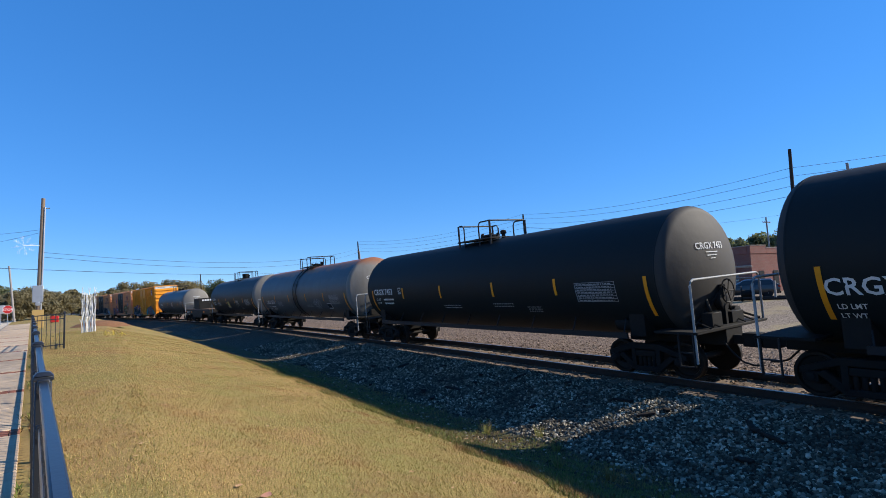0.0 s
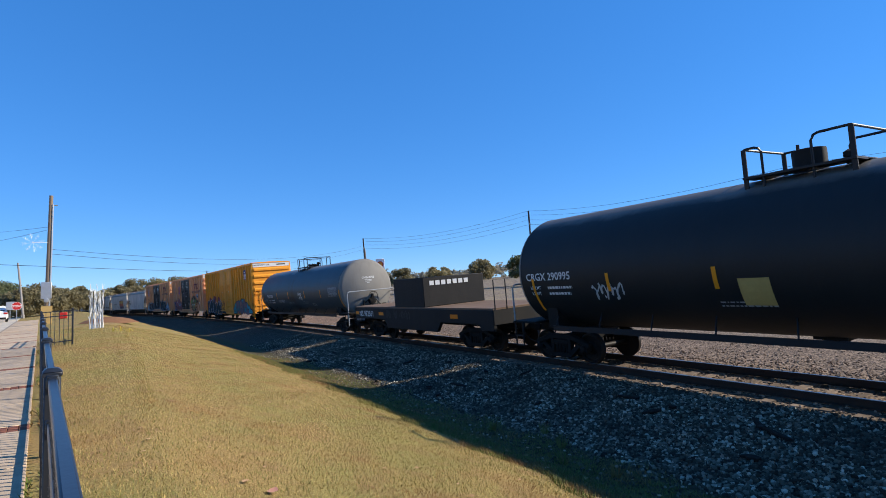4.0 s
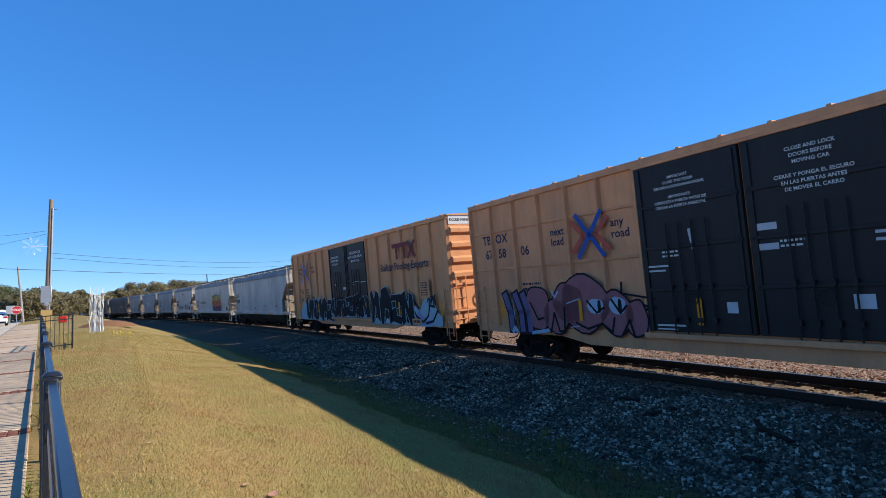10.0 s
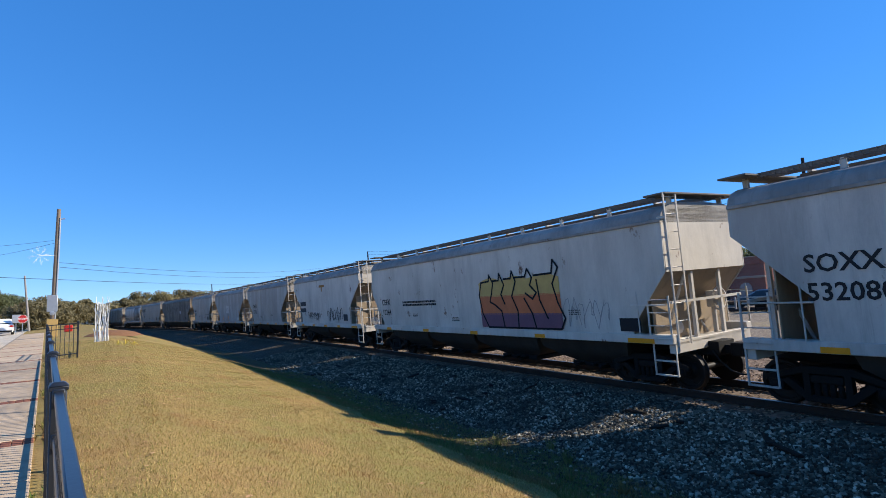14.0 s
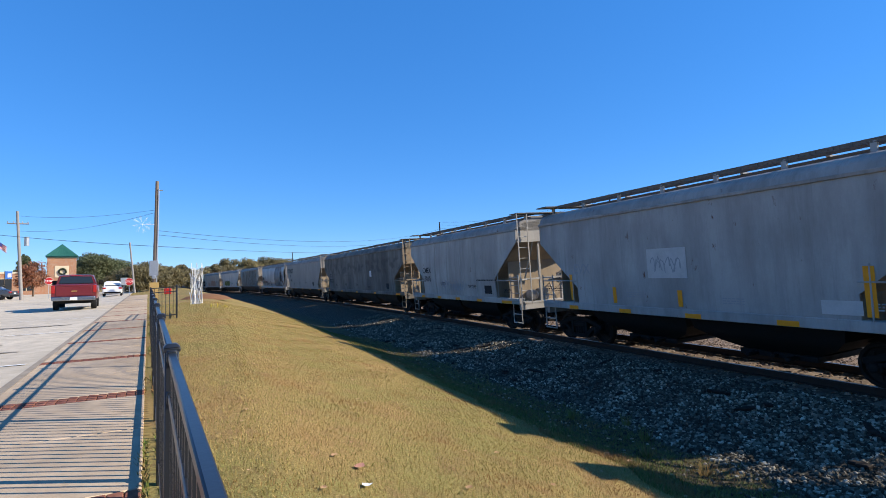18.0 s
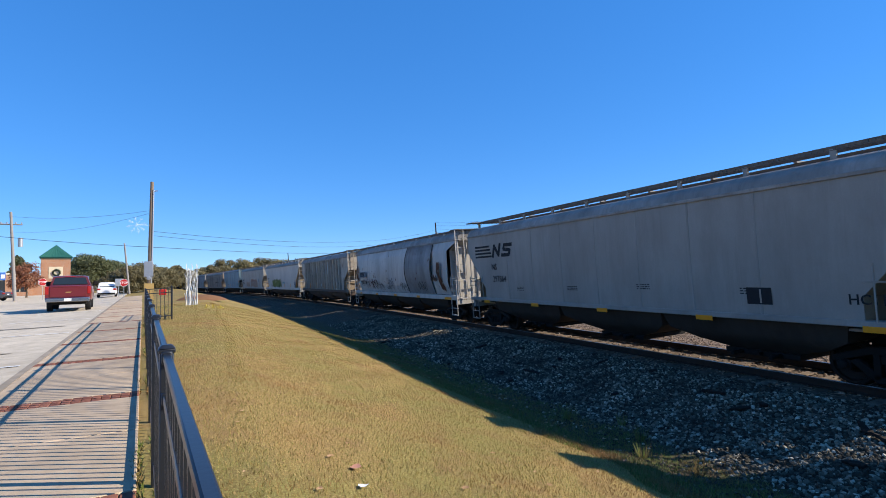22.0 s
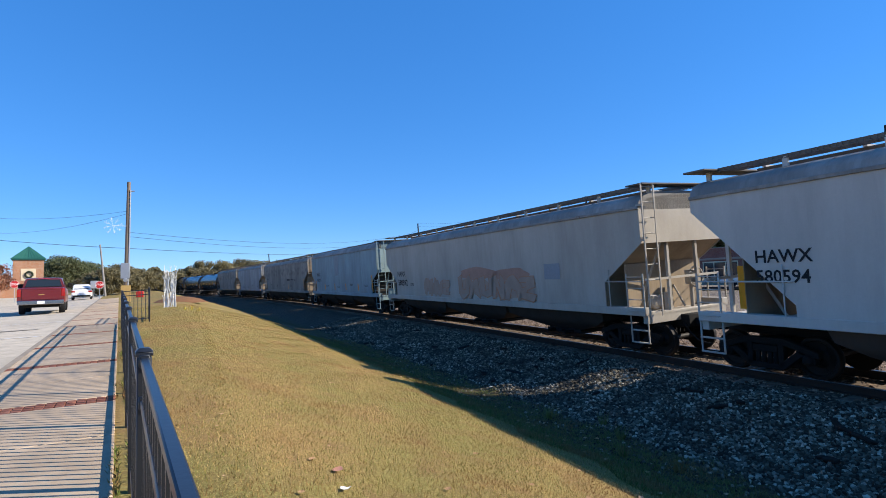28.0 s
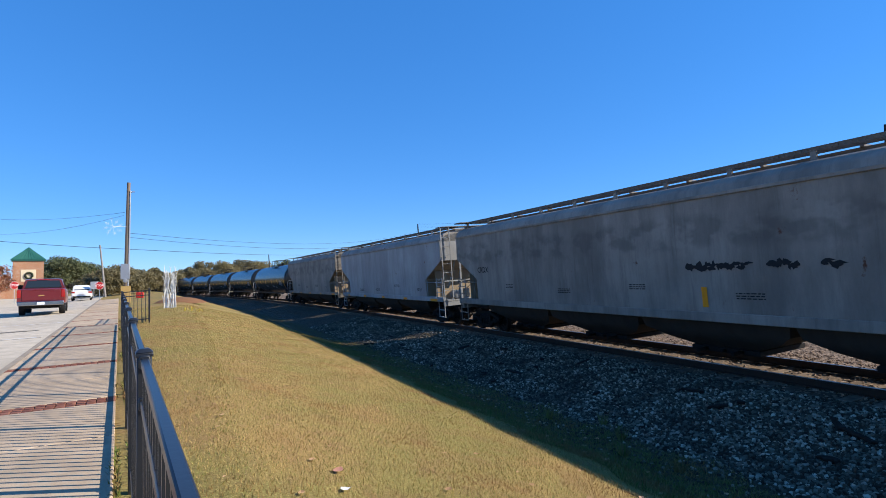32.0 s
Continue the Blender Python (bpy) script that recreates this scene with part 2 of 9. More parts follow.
# ---------------------------------------------------------------- mesh tools
class Mesh:
    """Collects vertices and faces of one part."""

    def __init__(self):
        self.v, self.f = [], []

    def add(self, verts, faces):
        o = len(self.v)
        self.v += [tuple(p) for p in verts]
        self.f += [tuple(i + o for i in f) for f in faces]
        return self

    def box(self, x0, x1, y0, y1, z0, z1):
        return self.add([(x0, y0, z0), (x1, y0, z0), (x1, y1, z0), (x0, y1, z0), (x0, y0, z1), (x1, y0, z1), (x1, y1, z1), (x0, y1, z1)],
                        [(3, 2, 1, 0), (4, 5, 6, 7), (0, 1, 5, 4), (1, 2, 6, 5), (2, 3, 7, 6), (3, 0, 4, 7)])

    def prism(self, poly, lo, hi, axis="x"):
        """poly in the two other axes, in their order, drawn out along one axis."""
        n = len(poly)
        put = {"x": lambda p, d: (d, p[0], p[1]), "y": lambda p, d: (p[0], d, p[1]), "z": lambda p, d: (p[0], p[1], d)}[axis]
        return self.add([put(p, lo) for p in poly] + [put(p, hi) for p in poly],
                        [tuple(range(n))[::-1], tuple(range(n, 2 * n))] + [(i, (i + 1) % n, n + (i + 1) % n, n + i) for i in range(n)])

    def tube(self, pts, r, n=6, caps=True):
        pts = [Vector(p) for p in pts]
        rings = []
        for i, p in enumerate(pts):
            d = (pts[min(i + 1, len(pts) - 1)] - pts[max(i - 1, 0)]).normalized()
            u = d.cross(Vector((0, 0, 1)) if abs(d.z) < 0.9 else Vector((1, 0, 0))).normalized()
            w = d.cross(u)
            rr = r[i] if isinstance(r, (list, tuple)) else r
            rings.append([p + (u * math.cos(2 * math.pi * k / n) + w * math.sin(2 * math.pi * k / n)) * rr for k in range(n)])
        verts = [q for ring in rings for q in ring]
        faces = [(i * n + k, i * n + (k + 1) % n, (i + 1) * n + (k + 1) % n, (i + 1) * n + k) for i in range(len(pts) - 1) for k in range(n)]
        if caps:
            faces += [tuple(range(n))[::-1], tuple((len(pts) - 1) * n + k for k in range(n))]
        return self.add(verts, faces)

    def lathe(self, prof, cx=0.0, cz=0.0, n=24, axis="y"):
        """prof: (position along the axis, radius)."""
        verts = []
        for d, r in prof:
            for k in range(n):
                a = 2 * math.pi * k / n
                c, s = r * math.cos(a), r * math.sin(a)
                verts.append((cx + c, d, cz + s) if axis == "y" else ((d, cx + c, cz + s) if axis == "x" else (cx + c, cz + s, d)))
        faces = [(i * n + k, i * n + (k + 1) % n, (i + 1) * n + (k + 1) % n, (i + 1) * n + k) for i in range(len(prof) - 1) for k in range(n)]
        faces += [tuple(range(n))[::-1], tuple((len(prof) - 1) * n + k for k in range(n))]
        return self.add(verts, faces)

    def ring(self, centre, R, r, axis="y", n=16, m=5):
        pts = []
        for k in range(n + 1):
            a = 2 * math.pi * k / n
            c, s = R * math.cos(a), R * math.sin(a)
            pts.append((centre[0] + c, centre[1], centre[2] + s) if axis == "y" else (centre[0], centre[1] + c, centre[2] + s))
        return self.tube(pts, r, m, False)

    def mesh(self, name, material, bevel=0.0, smooth=True):
        me = bpy.data.meshes.new(name)
        me.from_pydata(self.v, [], self.f)
        bm = bmesh.new()
        bm.from_mesh(me)
        bmesh.ops.recalc_face_normals(bm, faces=bm.faces)
        if bevel:
            bmesh.ops.bevel(bm, geom=bm.edges[:], offset=bevel, segments=1, affect="EDGES", clamp_overlap=True)
        bm.to_mesh(me)
        bm.free()
        me.materials.append(material)
        if smooth:
            me.shade_smooth()
            me.set_sharp_from_angle(angle=radians(38))
        return me


def part(name, mb, material, parent, label="", bevel=0.0):
    """Links one mesh under a thing or under a part."""
    me = mb if isinstance(mb, bpy.types.Mesh) else mb.mesh(name, material, bevel)
    ob = new(name, me)
    ob.parent = parent
    if label:
        ob["label"] = label
    return ob


def thing(name, label, category, group="", kind="", at=None):
    ob = new(name)
    ob.empty_display_size = 0.3
    if at is not None:
        ob.matrix_basis = at
    return tagged(ob, label, category, group, kind)


def lone(name, mb, material, label, category="", group="", kind="", bevel=0.0, at=None):
    ob = new(name, mb if isinstance(mb, bpy.types.Mesh) else mb.mesh(name, material, bevel))
    if at is not None:
        ob.matrix_basis = at
    return tagged(ob, label, category, group, kind)


def raw_mesh(name, verts, faces, material, smooth=False):
    """Many alike small faces at once, all with the same count of corners."""
    me = bpy.data.meshes.new(name)
    verts, faces = np.asarray(verts, np.float32), np.asarray(faces, np.int32)
    k = faces.shape[1]
    me.vertices.add(len(verts)); me.vertices.foreach_set("co", verts.ravel())
    me.loops.add(faces.size); me.loops.foreach_set("vertex_index", faces.ravel())
    me.polygons.add(len(faces))
    me.polygons.foreach_set("loop_start", np.arange(len(faces), dtype=np.int32) * k)
    me.polygons.foreach_set("use_smooth", np.full(len(faces), smooth))
    me.update(calc_edges=True)
    me.validate()
    me.materials.append(material)
    return me


# the line is canted on its bend, and the ground right of the fence rises with it, about an axis along the fence
CANT, AXIS_AZ, PIVOT = 3.0, radians(-7.125), Vector((0, 0, 2.8))
CANTED = Matrix.Translation(PIVOT) @ Matrix.Rotation(radians(-CANT), 4, Vector((math.sin(AXIS_AZ), math.cos(AXIS_AZ), 0))) @ Matrix.Translation(-PIVOT)
CANT_R, PIVOT_A = np.array(CANTED.to_3x3()), np.array(PIVOT)


def canted(x, y, z):
    """From the plan of the line to its place in the world."""
    p = np.stack(np.broadcast_arrays(x, y, z), -1) - PIVOT_A
    p = p @ CANT_R.T + PIVOT_A
    return p[..., 0], p[..., 1], p[..., 2]


def uncanted(x, y, z):
    p = np.stack(np.broadcast_arrays(x, y, z), -1) - PIVOT_A
    p = p @ CANT_R + PIVOT_A
    return p[..., 0], p[..., 1], p[..., 2]


def right_of_axis(x, y):
    return x * math.cos(AXIS_AZ) - y * math.sin(AXIS_AZ)


def plan_line(s, off=0.0):
    h = CURVE * s
    return TRACK_X - (1 - np.cos(h)) / CURVE + off * np.cos(h), np.sin(h) / CURVE + off * np.sin(h)


def on_line(s, off=0.0, z=0.0):
    """The place s metres along the railway and off metres to its right."""
    return tuple(float(v) for v in canted(*plan_line(s, off), z))


def line_pose(s):
    x, y = plan_line(s)
    return CANTED @ pose(float(x), float(y), 0, 0, 0, math.degrees(CURVE * s))


RADIUS = 1 / CURVE


def offset_of(x, y):
    return np.hypot(x - (TRACK_X - RADIUS), y) - RADIUS


def plan_z(x, y):
    """Height of the ground in the plan of the line: lot and lawn above, a ditch, the stone bank of the line, a yard beyond."""
    u = offset_of(x, y)
    far = np.clip(np.asarray(y, float), 0, 90)
    plateau = 1.42 + 0.0055 * far
    z = np.interp(u, [-400, -12.4, -11.6, -9.6, -7.9, -7.0, -6.1, -5.4, -4.6, -1.95, 1.95, 3.6, 6, 29, 38, 60, 400],
                  [0, 0, -0.06, -0.62, -1.12, -1.46, -1.8, -1.93, -1.9, -1.62, -1.62, -1.93, -2.0, -2.08, -2.75, -2.9, -1.6])
    w = np.clip((-u - 5.0) / 7, 0, 1)
    x, y = np.asarray(x, float), np.asarray(y, float)
    lumps = 0.008 * np.sin(1.9 * x + 0.9 * y) + 0.007 * np.sin(2.3 * y - 1.4 * x + 1.0) + 0.006 * np.sin(4.1 * x - 3.3 * y)
    lumps = lumps * np.clip((u + 11.3) / 0.8, 0, 1) * np.clip((-2.2 - u) / 0.6, 0, 1)
    return z + 1.42 * (1 - w) + plateau * w + lumps


def ground_z(x, y):
    """Height of the ground in the world: the lot level, the rest canted with the line."""
    x, y = np.asarray(x, float), np.asarray(y, float)
    p = right_of_axis(x, y)
    over = np.clip(p - 200, 0, None)                # far off the slope levels out
    xc, yc = x - over * math.cos(AXIS_AZ), y + over * math.sin(AXIS_AZ)
    z = plan_z(xc, yc) + math.tan(radians(CANT)) * np.clip(p, 0, 200)
    for _ in range(4):
        a, b, c = uncanted(xc, yc, z)
        z = z + plan_z(a, b) - c
    w = np.where(p > 0, 1.0, np.clip((y - 130) / 60, 0, 1) * np.clip((p + 120) / 60, 0, 1))
    lot = plan_z(x, y) - 0.0045 * np.clip(y, 0, 90) * np.clip(-p / 5, 0, 1)
    return lot * (1 - w) + z * w


def laid(x, y, z):
    """Places of the plan moved into the world: canted right of the fence, level left of it."""
    x, y, z = np.broadcast_arrays(x, y, z)
    side = right_of_axis(x, y) > 0
    return tuple(np.where(side, a, b) for a, b in zip(canted(x, y, z), (x, y, z)))


# ---------------------------------------------------------------- ground
def ground_material():
    """Turf on the lawn, weedy soil in the ditch, grey crushed stone on the bank, pale gravel in the yard."""
    m, n, l, b = nodes_of("lawn_ditch_and_stone_bank")
    tc = n.new("ShaderNodeTexCoord").outputs["Object"]
    at = n.new("ShaderNodeAttribute"); at.attribute_name = "across"
    wob = n.new("ShaderNodeMath"); wob.operation = "MULTIPLY_ADD"; wob.inputs[1].default_value = 1.4
    l.new(noise_at(n, l, tc, 1.3, 6, 0.65), wob.inputs[0]); l.new(at.outputs["Fac"], wob.inputs[2])

    def above(edge, soft):
        r = n.new("ShaderNodeMapRange")
        r.inputs["From Min"].default_value, r.inputs["From Max"].default_value = edge + 0.7 - soft, edge + 0.7 + soft
        l.new(wob.outputs[0], r.inputs[0])
        return r.outputs[0]

    big = ramp(n, l, noise_at(n, l, tc, 0.4, 5), [(0.4, 0.0), (0.58, 1.0)])
    fine = noise_at(n, l, tc, 55, 5, 0.7)
    mid = noise_at(n, l, tc, 2.4, 6)
    turf = mixed(n, l, big, (0.378, 0.255, 0.092), (0.272, 0.236, 0.072))
    turf = mixed(n, l, ramp(n, l, mid, [(0.48, 0.0), (0.72, 0.75)]), turf, (0.27, 0.14, 0.07))
    turf = mixed(n, l, ramp(n, l, noise_at(n, l, tc, 0.9, 4, 0.7), [(0.52, 0.0), (0.68, 0.42)]), turf, (0.215, 0.207, 0.06))
    turf = mixed(n, l, ramp(n, l, fine, [(0.38, 0.75), (0.6, 0.0)]), turf, (0.131, 0.082, 0.032))
    turf = mixed(n, l, ramp(n, l, fine, [(0.56, 0.0), (0.72, 0.6)]), turf, (0.500, 0.360, 0.160))
    soil = mixed(n, l, mid, (0.03, 0.022, 0.014), (0.1, 0.072, 0.042))
    soil = mixed(n, l, ramp(n, l, noise_at(n, l, tc, 6, 5), [(0.45, 0.0), (0.62, 0.85)]), soil, (0.085, 0.094, 0.026))
    v = n.new("ShaderNodeTexVoronoi"); v.inputs["Scale"].default_value = 17.0
    l.new(tc, v.inputs["Vector"])
    sep = n.new("ShaderNodeSeparateColor"); l.new(v.outputs["Color"], sep.inputs[0])
    stone = mixed(n, l, sep.outputs[0], (0.036, 0.031, 0.022), (0.21, 0.182, 0.13))
    stone = mixed(n, l, ramp(n, l, v.outputs["Distance"], [(0.3, 0.0), (0.7, 0.9)]), stone, (0.012, 0.011, 0.009))
    stone = mixed(n, l, ramp(n, l, mid, [(0.5, 0.0), (0.72, 0.7)]), stone, (0.025, 0.021, 0.017))
    bed = mixed(n, l, sep.outputs[0], (0.1, 0.067, 0.046), (0.39, 0.28, 0.195))
    bed = mixed(n, l, ramp(n, l, v.outputs["Distance"], [(0.3, 0.0), (0.7, 0.8)]), bed, (0.035, 0.025, 0.018))
    yard = mixed(n, l, sep.outputs[0], (0.085, 0.065, 0.048), (0.29, 0.23, 0.17))
    yard = mixed(n, l, ramp(n, l, noise_at(n, l, tc, 0.25, 5), [(0.5, 0.0), (0.6, 0.7)]), yard, (0.27, 0.215, 0.12))
    c = mixed(n, l, above(-7.1, 0.3), turf, soil)
    c = mixed(n, l, above(-5.0, 0.4), c, stone)
    c = mixed(n, l, above(-1.3, 0.35), c, bed)
    c = mixed(n, l, above(9.5, 1.0), c, yard)
    l.new(c, b.inputs["Base Color"])
    b.inputs["Roughness"].default_value = 0.95
    b.inputs["Specular IOR Level"].default_value = 0.12
    hgt = mixed(n, l, above(-5.0, 0.4), fine, v.outputs["Distance"])
    bump(n, l, b, hgt, -0.9, 0.035)
    return m


def steps(*spans):
    """Positions with a spacing of their own in each stretch: (from, to, step)."""
    out = []
    for lo, hi, st in spans:
        out += list(np.arange(lo, hi - 1e-6, st))
    return np.array(out + [spans[-1][1]])


gx = steps((-3000, -600, 300), (-600, -120, 40), (-120, -40, 4), (-40, -12, 1.0), (-12, 17, 0.3), (17, 60, 2.5), (60, 200, 14), (200, 800, 100), (800, 3000, 400))
gy = steps((-1500, -200, 200), (-200, -20, 20), (-20, -10, 2), (-10, 45, 0.5), (45, 130, 1.5), (130, 330, 5), (330, 900, 50), (900, 4000, 400))
GX, GY = np.meshgrid(gx, gy)
GZ = ground_z(GX, GY)
nx, ny = len(gx), len(gy)
idx = np.arange(nx * ny).reshape(ny, nx)
gf = np.stack([idx[:-1, :-1], idx[:-1, 1:], idx[1:, 1:], idx[1:, :-1]], -1).reshape(-1, 4)
gme = raw_mesh("ground", np.stack([GX, GY, GZ], -1).reshape(-1, 3), gf, ground_material(), True)
at = gme.attributes.new("across", "FLOAT", "POINT")
at.data.foreach_set("value", offset_of(*uncanted(GX, GY, GZ)[:2]).ravel().astype(np.float32))
ground = tagged(new("ground", gme), "dry mown lawn sloping to a weedy ditch and stone bank", "ground", kind="structure")

# ---------------------------------------------------------------- railway
RAIL_PROFILE = [(-0.07, -0.172), (0.07, -0.172), (0.07, -0.158), (0.012, -0.142), (0.012, -0.045), (0.036, -0.036), (0.036, -0.006),
                (-0.036, -0.006), (-0.036, -0.036), (-0.012, -0.045), (-0.012, -0.142), (-0.07, -0.158)]


def swept(profile, off, ss):
    """A profile drawn along the line."""
    mb, n = Mesh(), len(profile)
    verts = []
    for s in ss:
        for px, pz in profile:
            verts.append(on_line(s, off + px, pz))
    faces = [(i * n + k, i * n + (k + 1) % n, (i + 1) * n + (k + 1) % n, (i + 1) * n + k) for i in range(len(ss) - 1) for k in range(n)]
    return mb.add(verts, faces)


along = list(steps((-60, 60, 3), (60, 700, 10)))
track = thing("railway_track", "rusty steel rails on dark timber ties in crushed stone", "railway track", kind="structure")
for off in (-0.7535, 0.7535):
    rl = part("rail", swept(RAIL_PROFILE, off, along), RAIL_SIDE, track)
    part("rail_head", swept([(-0.03, -0.006), (0.03, -0.006), (0.026, 0.0), (-0.026, 0.0)], off, along), RAIL_TOP, rl, "worn bright top of the rail")

# ---------------------------------------------------------------- pavement beside the lawn
FENCE_X, FENCE_Y, FENCE_SLOPE = -0.07, 0.94, -0.117


def beside(y, b):
    """A place b metres to the road side of the fence line."""
    return FENCE_X + FENCE_SLOPE * (y - FENCE_Y) - b


def gz(x, y):
    return float(ground_z(x, y))


LOT = slab("worn_pale_asphalt", (0.58, 0.50, 0.39), scale=2.0)
CONCRETE = slab("sanded_concrete", (0.52, 0.395, 0.272), scale=3.0)
LINE_WHITE = plain("faded_road_paint", (0.68, 0.68, 0.66), 0.8, 0, 0.25, 4)
lv, lf = [], []
ys = steps((-25, 60, 1.5), (60, 130, 5))
bs = steps((1.77, 8, 1.0), (8, 60, 6))
for y in ys:
    for b in bs:
        x = beside(y, b)
        lv.append((x, y, gz(x, y) + 0.012))
k = len(bs)
lf = [(i * k + j, i * k + j + 1, (i + 1) * k + j + 1, (i + 1) * k + j) for i in range(len(ys) - 1) for j in range(k - 1)]
tagged(new("road", raw_mesh("road", lv, lf, LOT, True)), "pale worn asphalt parking lot with faded lines", "parking lot", kind="structure")
for y in (4.4, 11.4, 18.4, 25.4, 32.4, 39.4):
    q = []
    for d, w in ((0.12, -0.05), (0.12, 0.05), (2.7, 0.05), (2.7, -0.05)):
        yy = y + w + FENCE_SLOPE * d
        x = beside(yy, 1.8 + d)
        q.append((x, yy, gz(x, yy) + 0.026))
    lone("parking_line", Mesh().add(q, [(0, 1, 2, 3)]), LINE_WHITE, "faded white painted line on the asphalt lot", "road marking", "parking lines", "structure")
PATCH = plain("dark_asphalt_patch", (0.2, 0.18, 0.15), 0.9, 0, 0.4, 3)
for y, b, ln, wd in ((13.6, 3.3, 0.9, 0.1), (15.4, 4.2, 1.2, 0.14), (21.5, 3.6, 1.3, 0.2), (9.6, 3.6, 0.7, 0.07)):
    q = []
    for k in range(12):
        a = 2 * math.pi * k / 12
        yy = y + wd * math.sin(a) * (1 + 0.3 * math.sin(3 * a))
        x = beside(yy, b) + ln * math.cos(a) * (1 + 0.2 * math.sin(5 * a))
        q.append((x, yy, gz(x, yy) + 0.024))
    lone("asphalt_patch", Mesh().add(q, [tuple(range(12))]), PATCH, "dark stained patch on the asphalt lot", "road stain", "asphalt stains", "structure")

pavement = thing("pavement", "sanded concrete sidewalk with red brick bands", "sidewalk", kind="structure")
BRICK = random_tint("red_paver_brick", (0.2, 0.075, 0.05), (0.33, 0.14, 0.09))
BAND_SKEW = FENCE_SLOPE
band_y = [-6.7, -3.15, 0.42, 4.0, 7.65, 11.4, 14.85] + [18.4 + 3.6 * i for i in range(13)]


def slab_part(y0, y1):
    mb = Mesh()
    top, bot = [], []
    for y, b in ((y0, 0.11), (y1, 0.11), (y1, 1.69), (y0, 1.69)):
        yy = y + BAND_SKEW * (b - 0.11)
        x = beside(yy, b)
        top.append((x, yy, gz(x, yy) + 0.03)); bot.append((x, yy, gz(x, yy) - 0.25))
    mb.add(bot + top, [(0, 1, 2, 3), (7, 6, 5, 4), (0, 4, 5, 1), (1, 5, 6, 2), (2, 6, 7, 3), (3, 7, 4, 0)])
    part("paving_slab", mb, CONCRETE, pavement, bevel=0.008)


for y, y1 in zip(band_y, band_y[1:]):
    mid_y = (y + y1) / 2
    slab_part(y + 0.175, mid_y - 0.005)
    slab_part(mid_y + 0.005, y1 - 0.175)
kerb_mb = Mesh()
for y in np.arange(-8, 66, 2.0):
    q = []
    for yy, b in ((y, 1.693), (y + 1.99, 1.693), (y + 1.99, 1.8), (y, 1.8)):
        x = beside(yy, b)
        q.append((x, yy, gz(x, yy)))
    kerb_mb.add([(a, b, c - 0.2) for a, b, c in q] + [(a, b, c + 0.03) for a, b, c in q], [(7, 6, 5, 4), (0, 4, 5, 1), (1, 5, 6, 2), (2, 6, 7, 3), (3, 7, 4, 0)])
part("kerb", kerb_mb, slab("worn_kerb_concrete", (0.34, 0.285, 0.22), scale=5.0), pavement, "worn concrete kerb edge")

# ---------------------------------------------------------------- fence
IRON = plain("satin_black_iron_paint", (0.018, 0.02, 0.024), 0.32, 0.0, 0.25, 5, 0.05)
fence = thing("iron_fence", "satin black iron picket fence with capped posts along the sidewalk", "fence")
post_me = Mesh().box(-0.025, 0.025, -0.025, 0.025, 0, 1.15).mesh("post", IRON, 0.004)
cap_mb = Mesh()
cap_mb.prism([(-0.03, -0.03), (0.03, -0.03), (0.03, 0.03), (-0.03, 0.03)], 1.15, 1.168, "z")
cap_mb.add([(-0.03, -0.03, 1.168), (0.03, -0.03, 1.168), (0.03, 0.03, 1.168), (-0.03, 0.03, 1.168), (-0.018, -0.018, 1.182), (0.018, -0.018, 1.182), (0.018, 0.018, 1.182), (-0.018, 0.018, 1.182)],
           [(4, 5, 6, 7), (0, 1, 5, 4), (1, 2, 6, 5), (2, 3, 7, 6), (3, 0, 4, 7)])
cap_me = cap_mb.mesh("cap", IRON, 0.004)
picket_me = Mesh().box(-0.008, 0.008, -0.008, 0.008, 0.05, 1.11).mesh("picket", IRON)
clip_me = Mesh().box(-0.019, 0.019, -0.016, 0.016, -0.024, 0.024).mesh("bracket", IRON, 0.004)
fence_yaw = math.degrees(math.atan(-FENCE_SLOPE))


def fence_run(points):
    """Posts at the points, rails and pickets between each two."""
    for i, (x, y) in enumerate(points):
        nxt = points[min(i + 1, len(points) - 1)] if i + 1 < len(points) else (2 * x - points[i - 1][0], 2 * y - points[i - 1][1])
        yaw = math.degrees(math.atan2(nxt[1] - y, nxt[0] - x)) - 90
        z = gz(x, y)
        p = part("post", post_me, IRON, fence); p.matrix_basis = pose(x, y, z - 0.01, 0, 0, yaw)
        part("cap", cap_me, IRON, p)
        if i + 1 == len(points):
            break
        dx, dy = nxt[0] - x, nxt[1] - y
        ln, z1 = math.hypot(dx, dy), gz(*nxt)
        sx, sy = -dy / ln, dx / ln
        for h0, h1, w in ((1.11, 1.14, 0.0135), (0.955, 0.985, 0.0135), (0.13, 0.16, 0.0135)):
            mb = Mesh()
            q = [(x + sx * w, y + sy * w), (x - sx * w, y - sy * w), (nxt[0] - sx * w, nxt[1] - sy * w), (nxt[0] + sx * w, nxt[1] + sy * w)]
            zz = [z, z, z1, z1]
            mb.add([(a, b, c + h0) for (a, b), c in zip(q, zz)] + [(a, b, c + h1) for (a, b), c in zip(q, zz)],
                   [(3, 2, 1, 0), (4, 5, 6, 7), (0, 1, 5, 4), (1, 2, 6, 5), (2, 3, 7, 6), (3, 0, 4, 7)])
            part("rail", mb, IRON, fence, bevel=0.004)
            for f in (0.03 / ln, 1 - 0.03 / ln):
                c = part("bracket", clip_me, IRON, fence)
                c.matrix_basis = pose(x + dx * f, y + dy * f, z + (z1 - z) * f + (h0 + h1) / 2, 0, 0, yaw)
        count = round(ln / 0.112)
        for j in range(1, count):
            f = j / count
            k = part("picket", picket_me, IRON, fence)
            k.matrix_basis = pose(x + dx * f, y + dy * f, z + (z1 - z) * f, 0, 0, yaw)


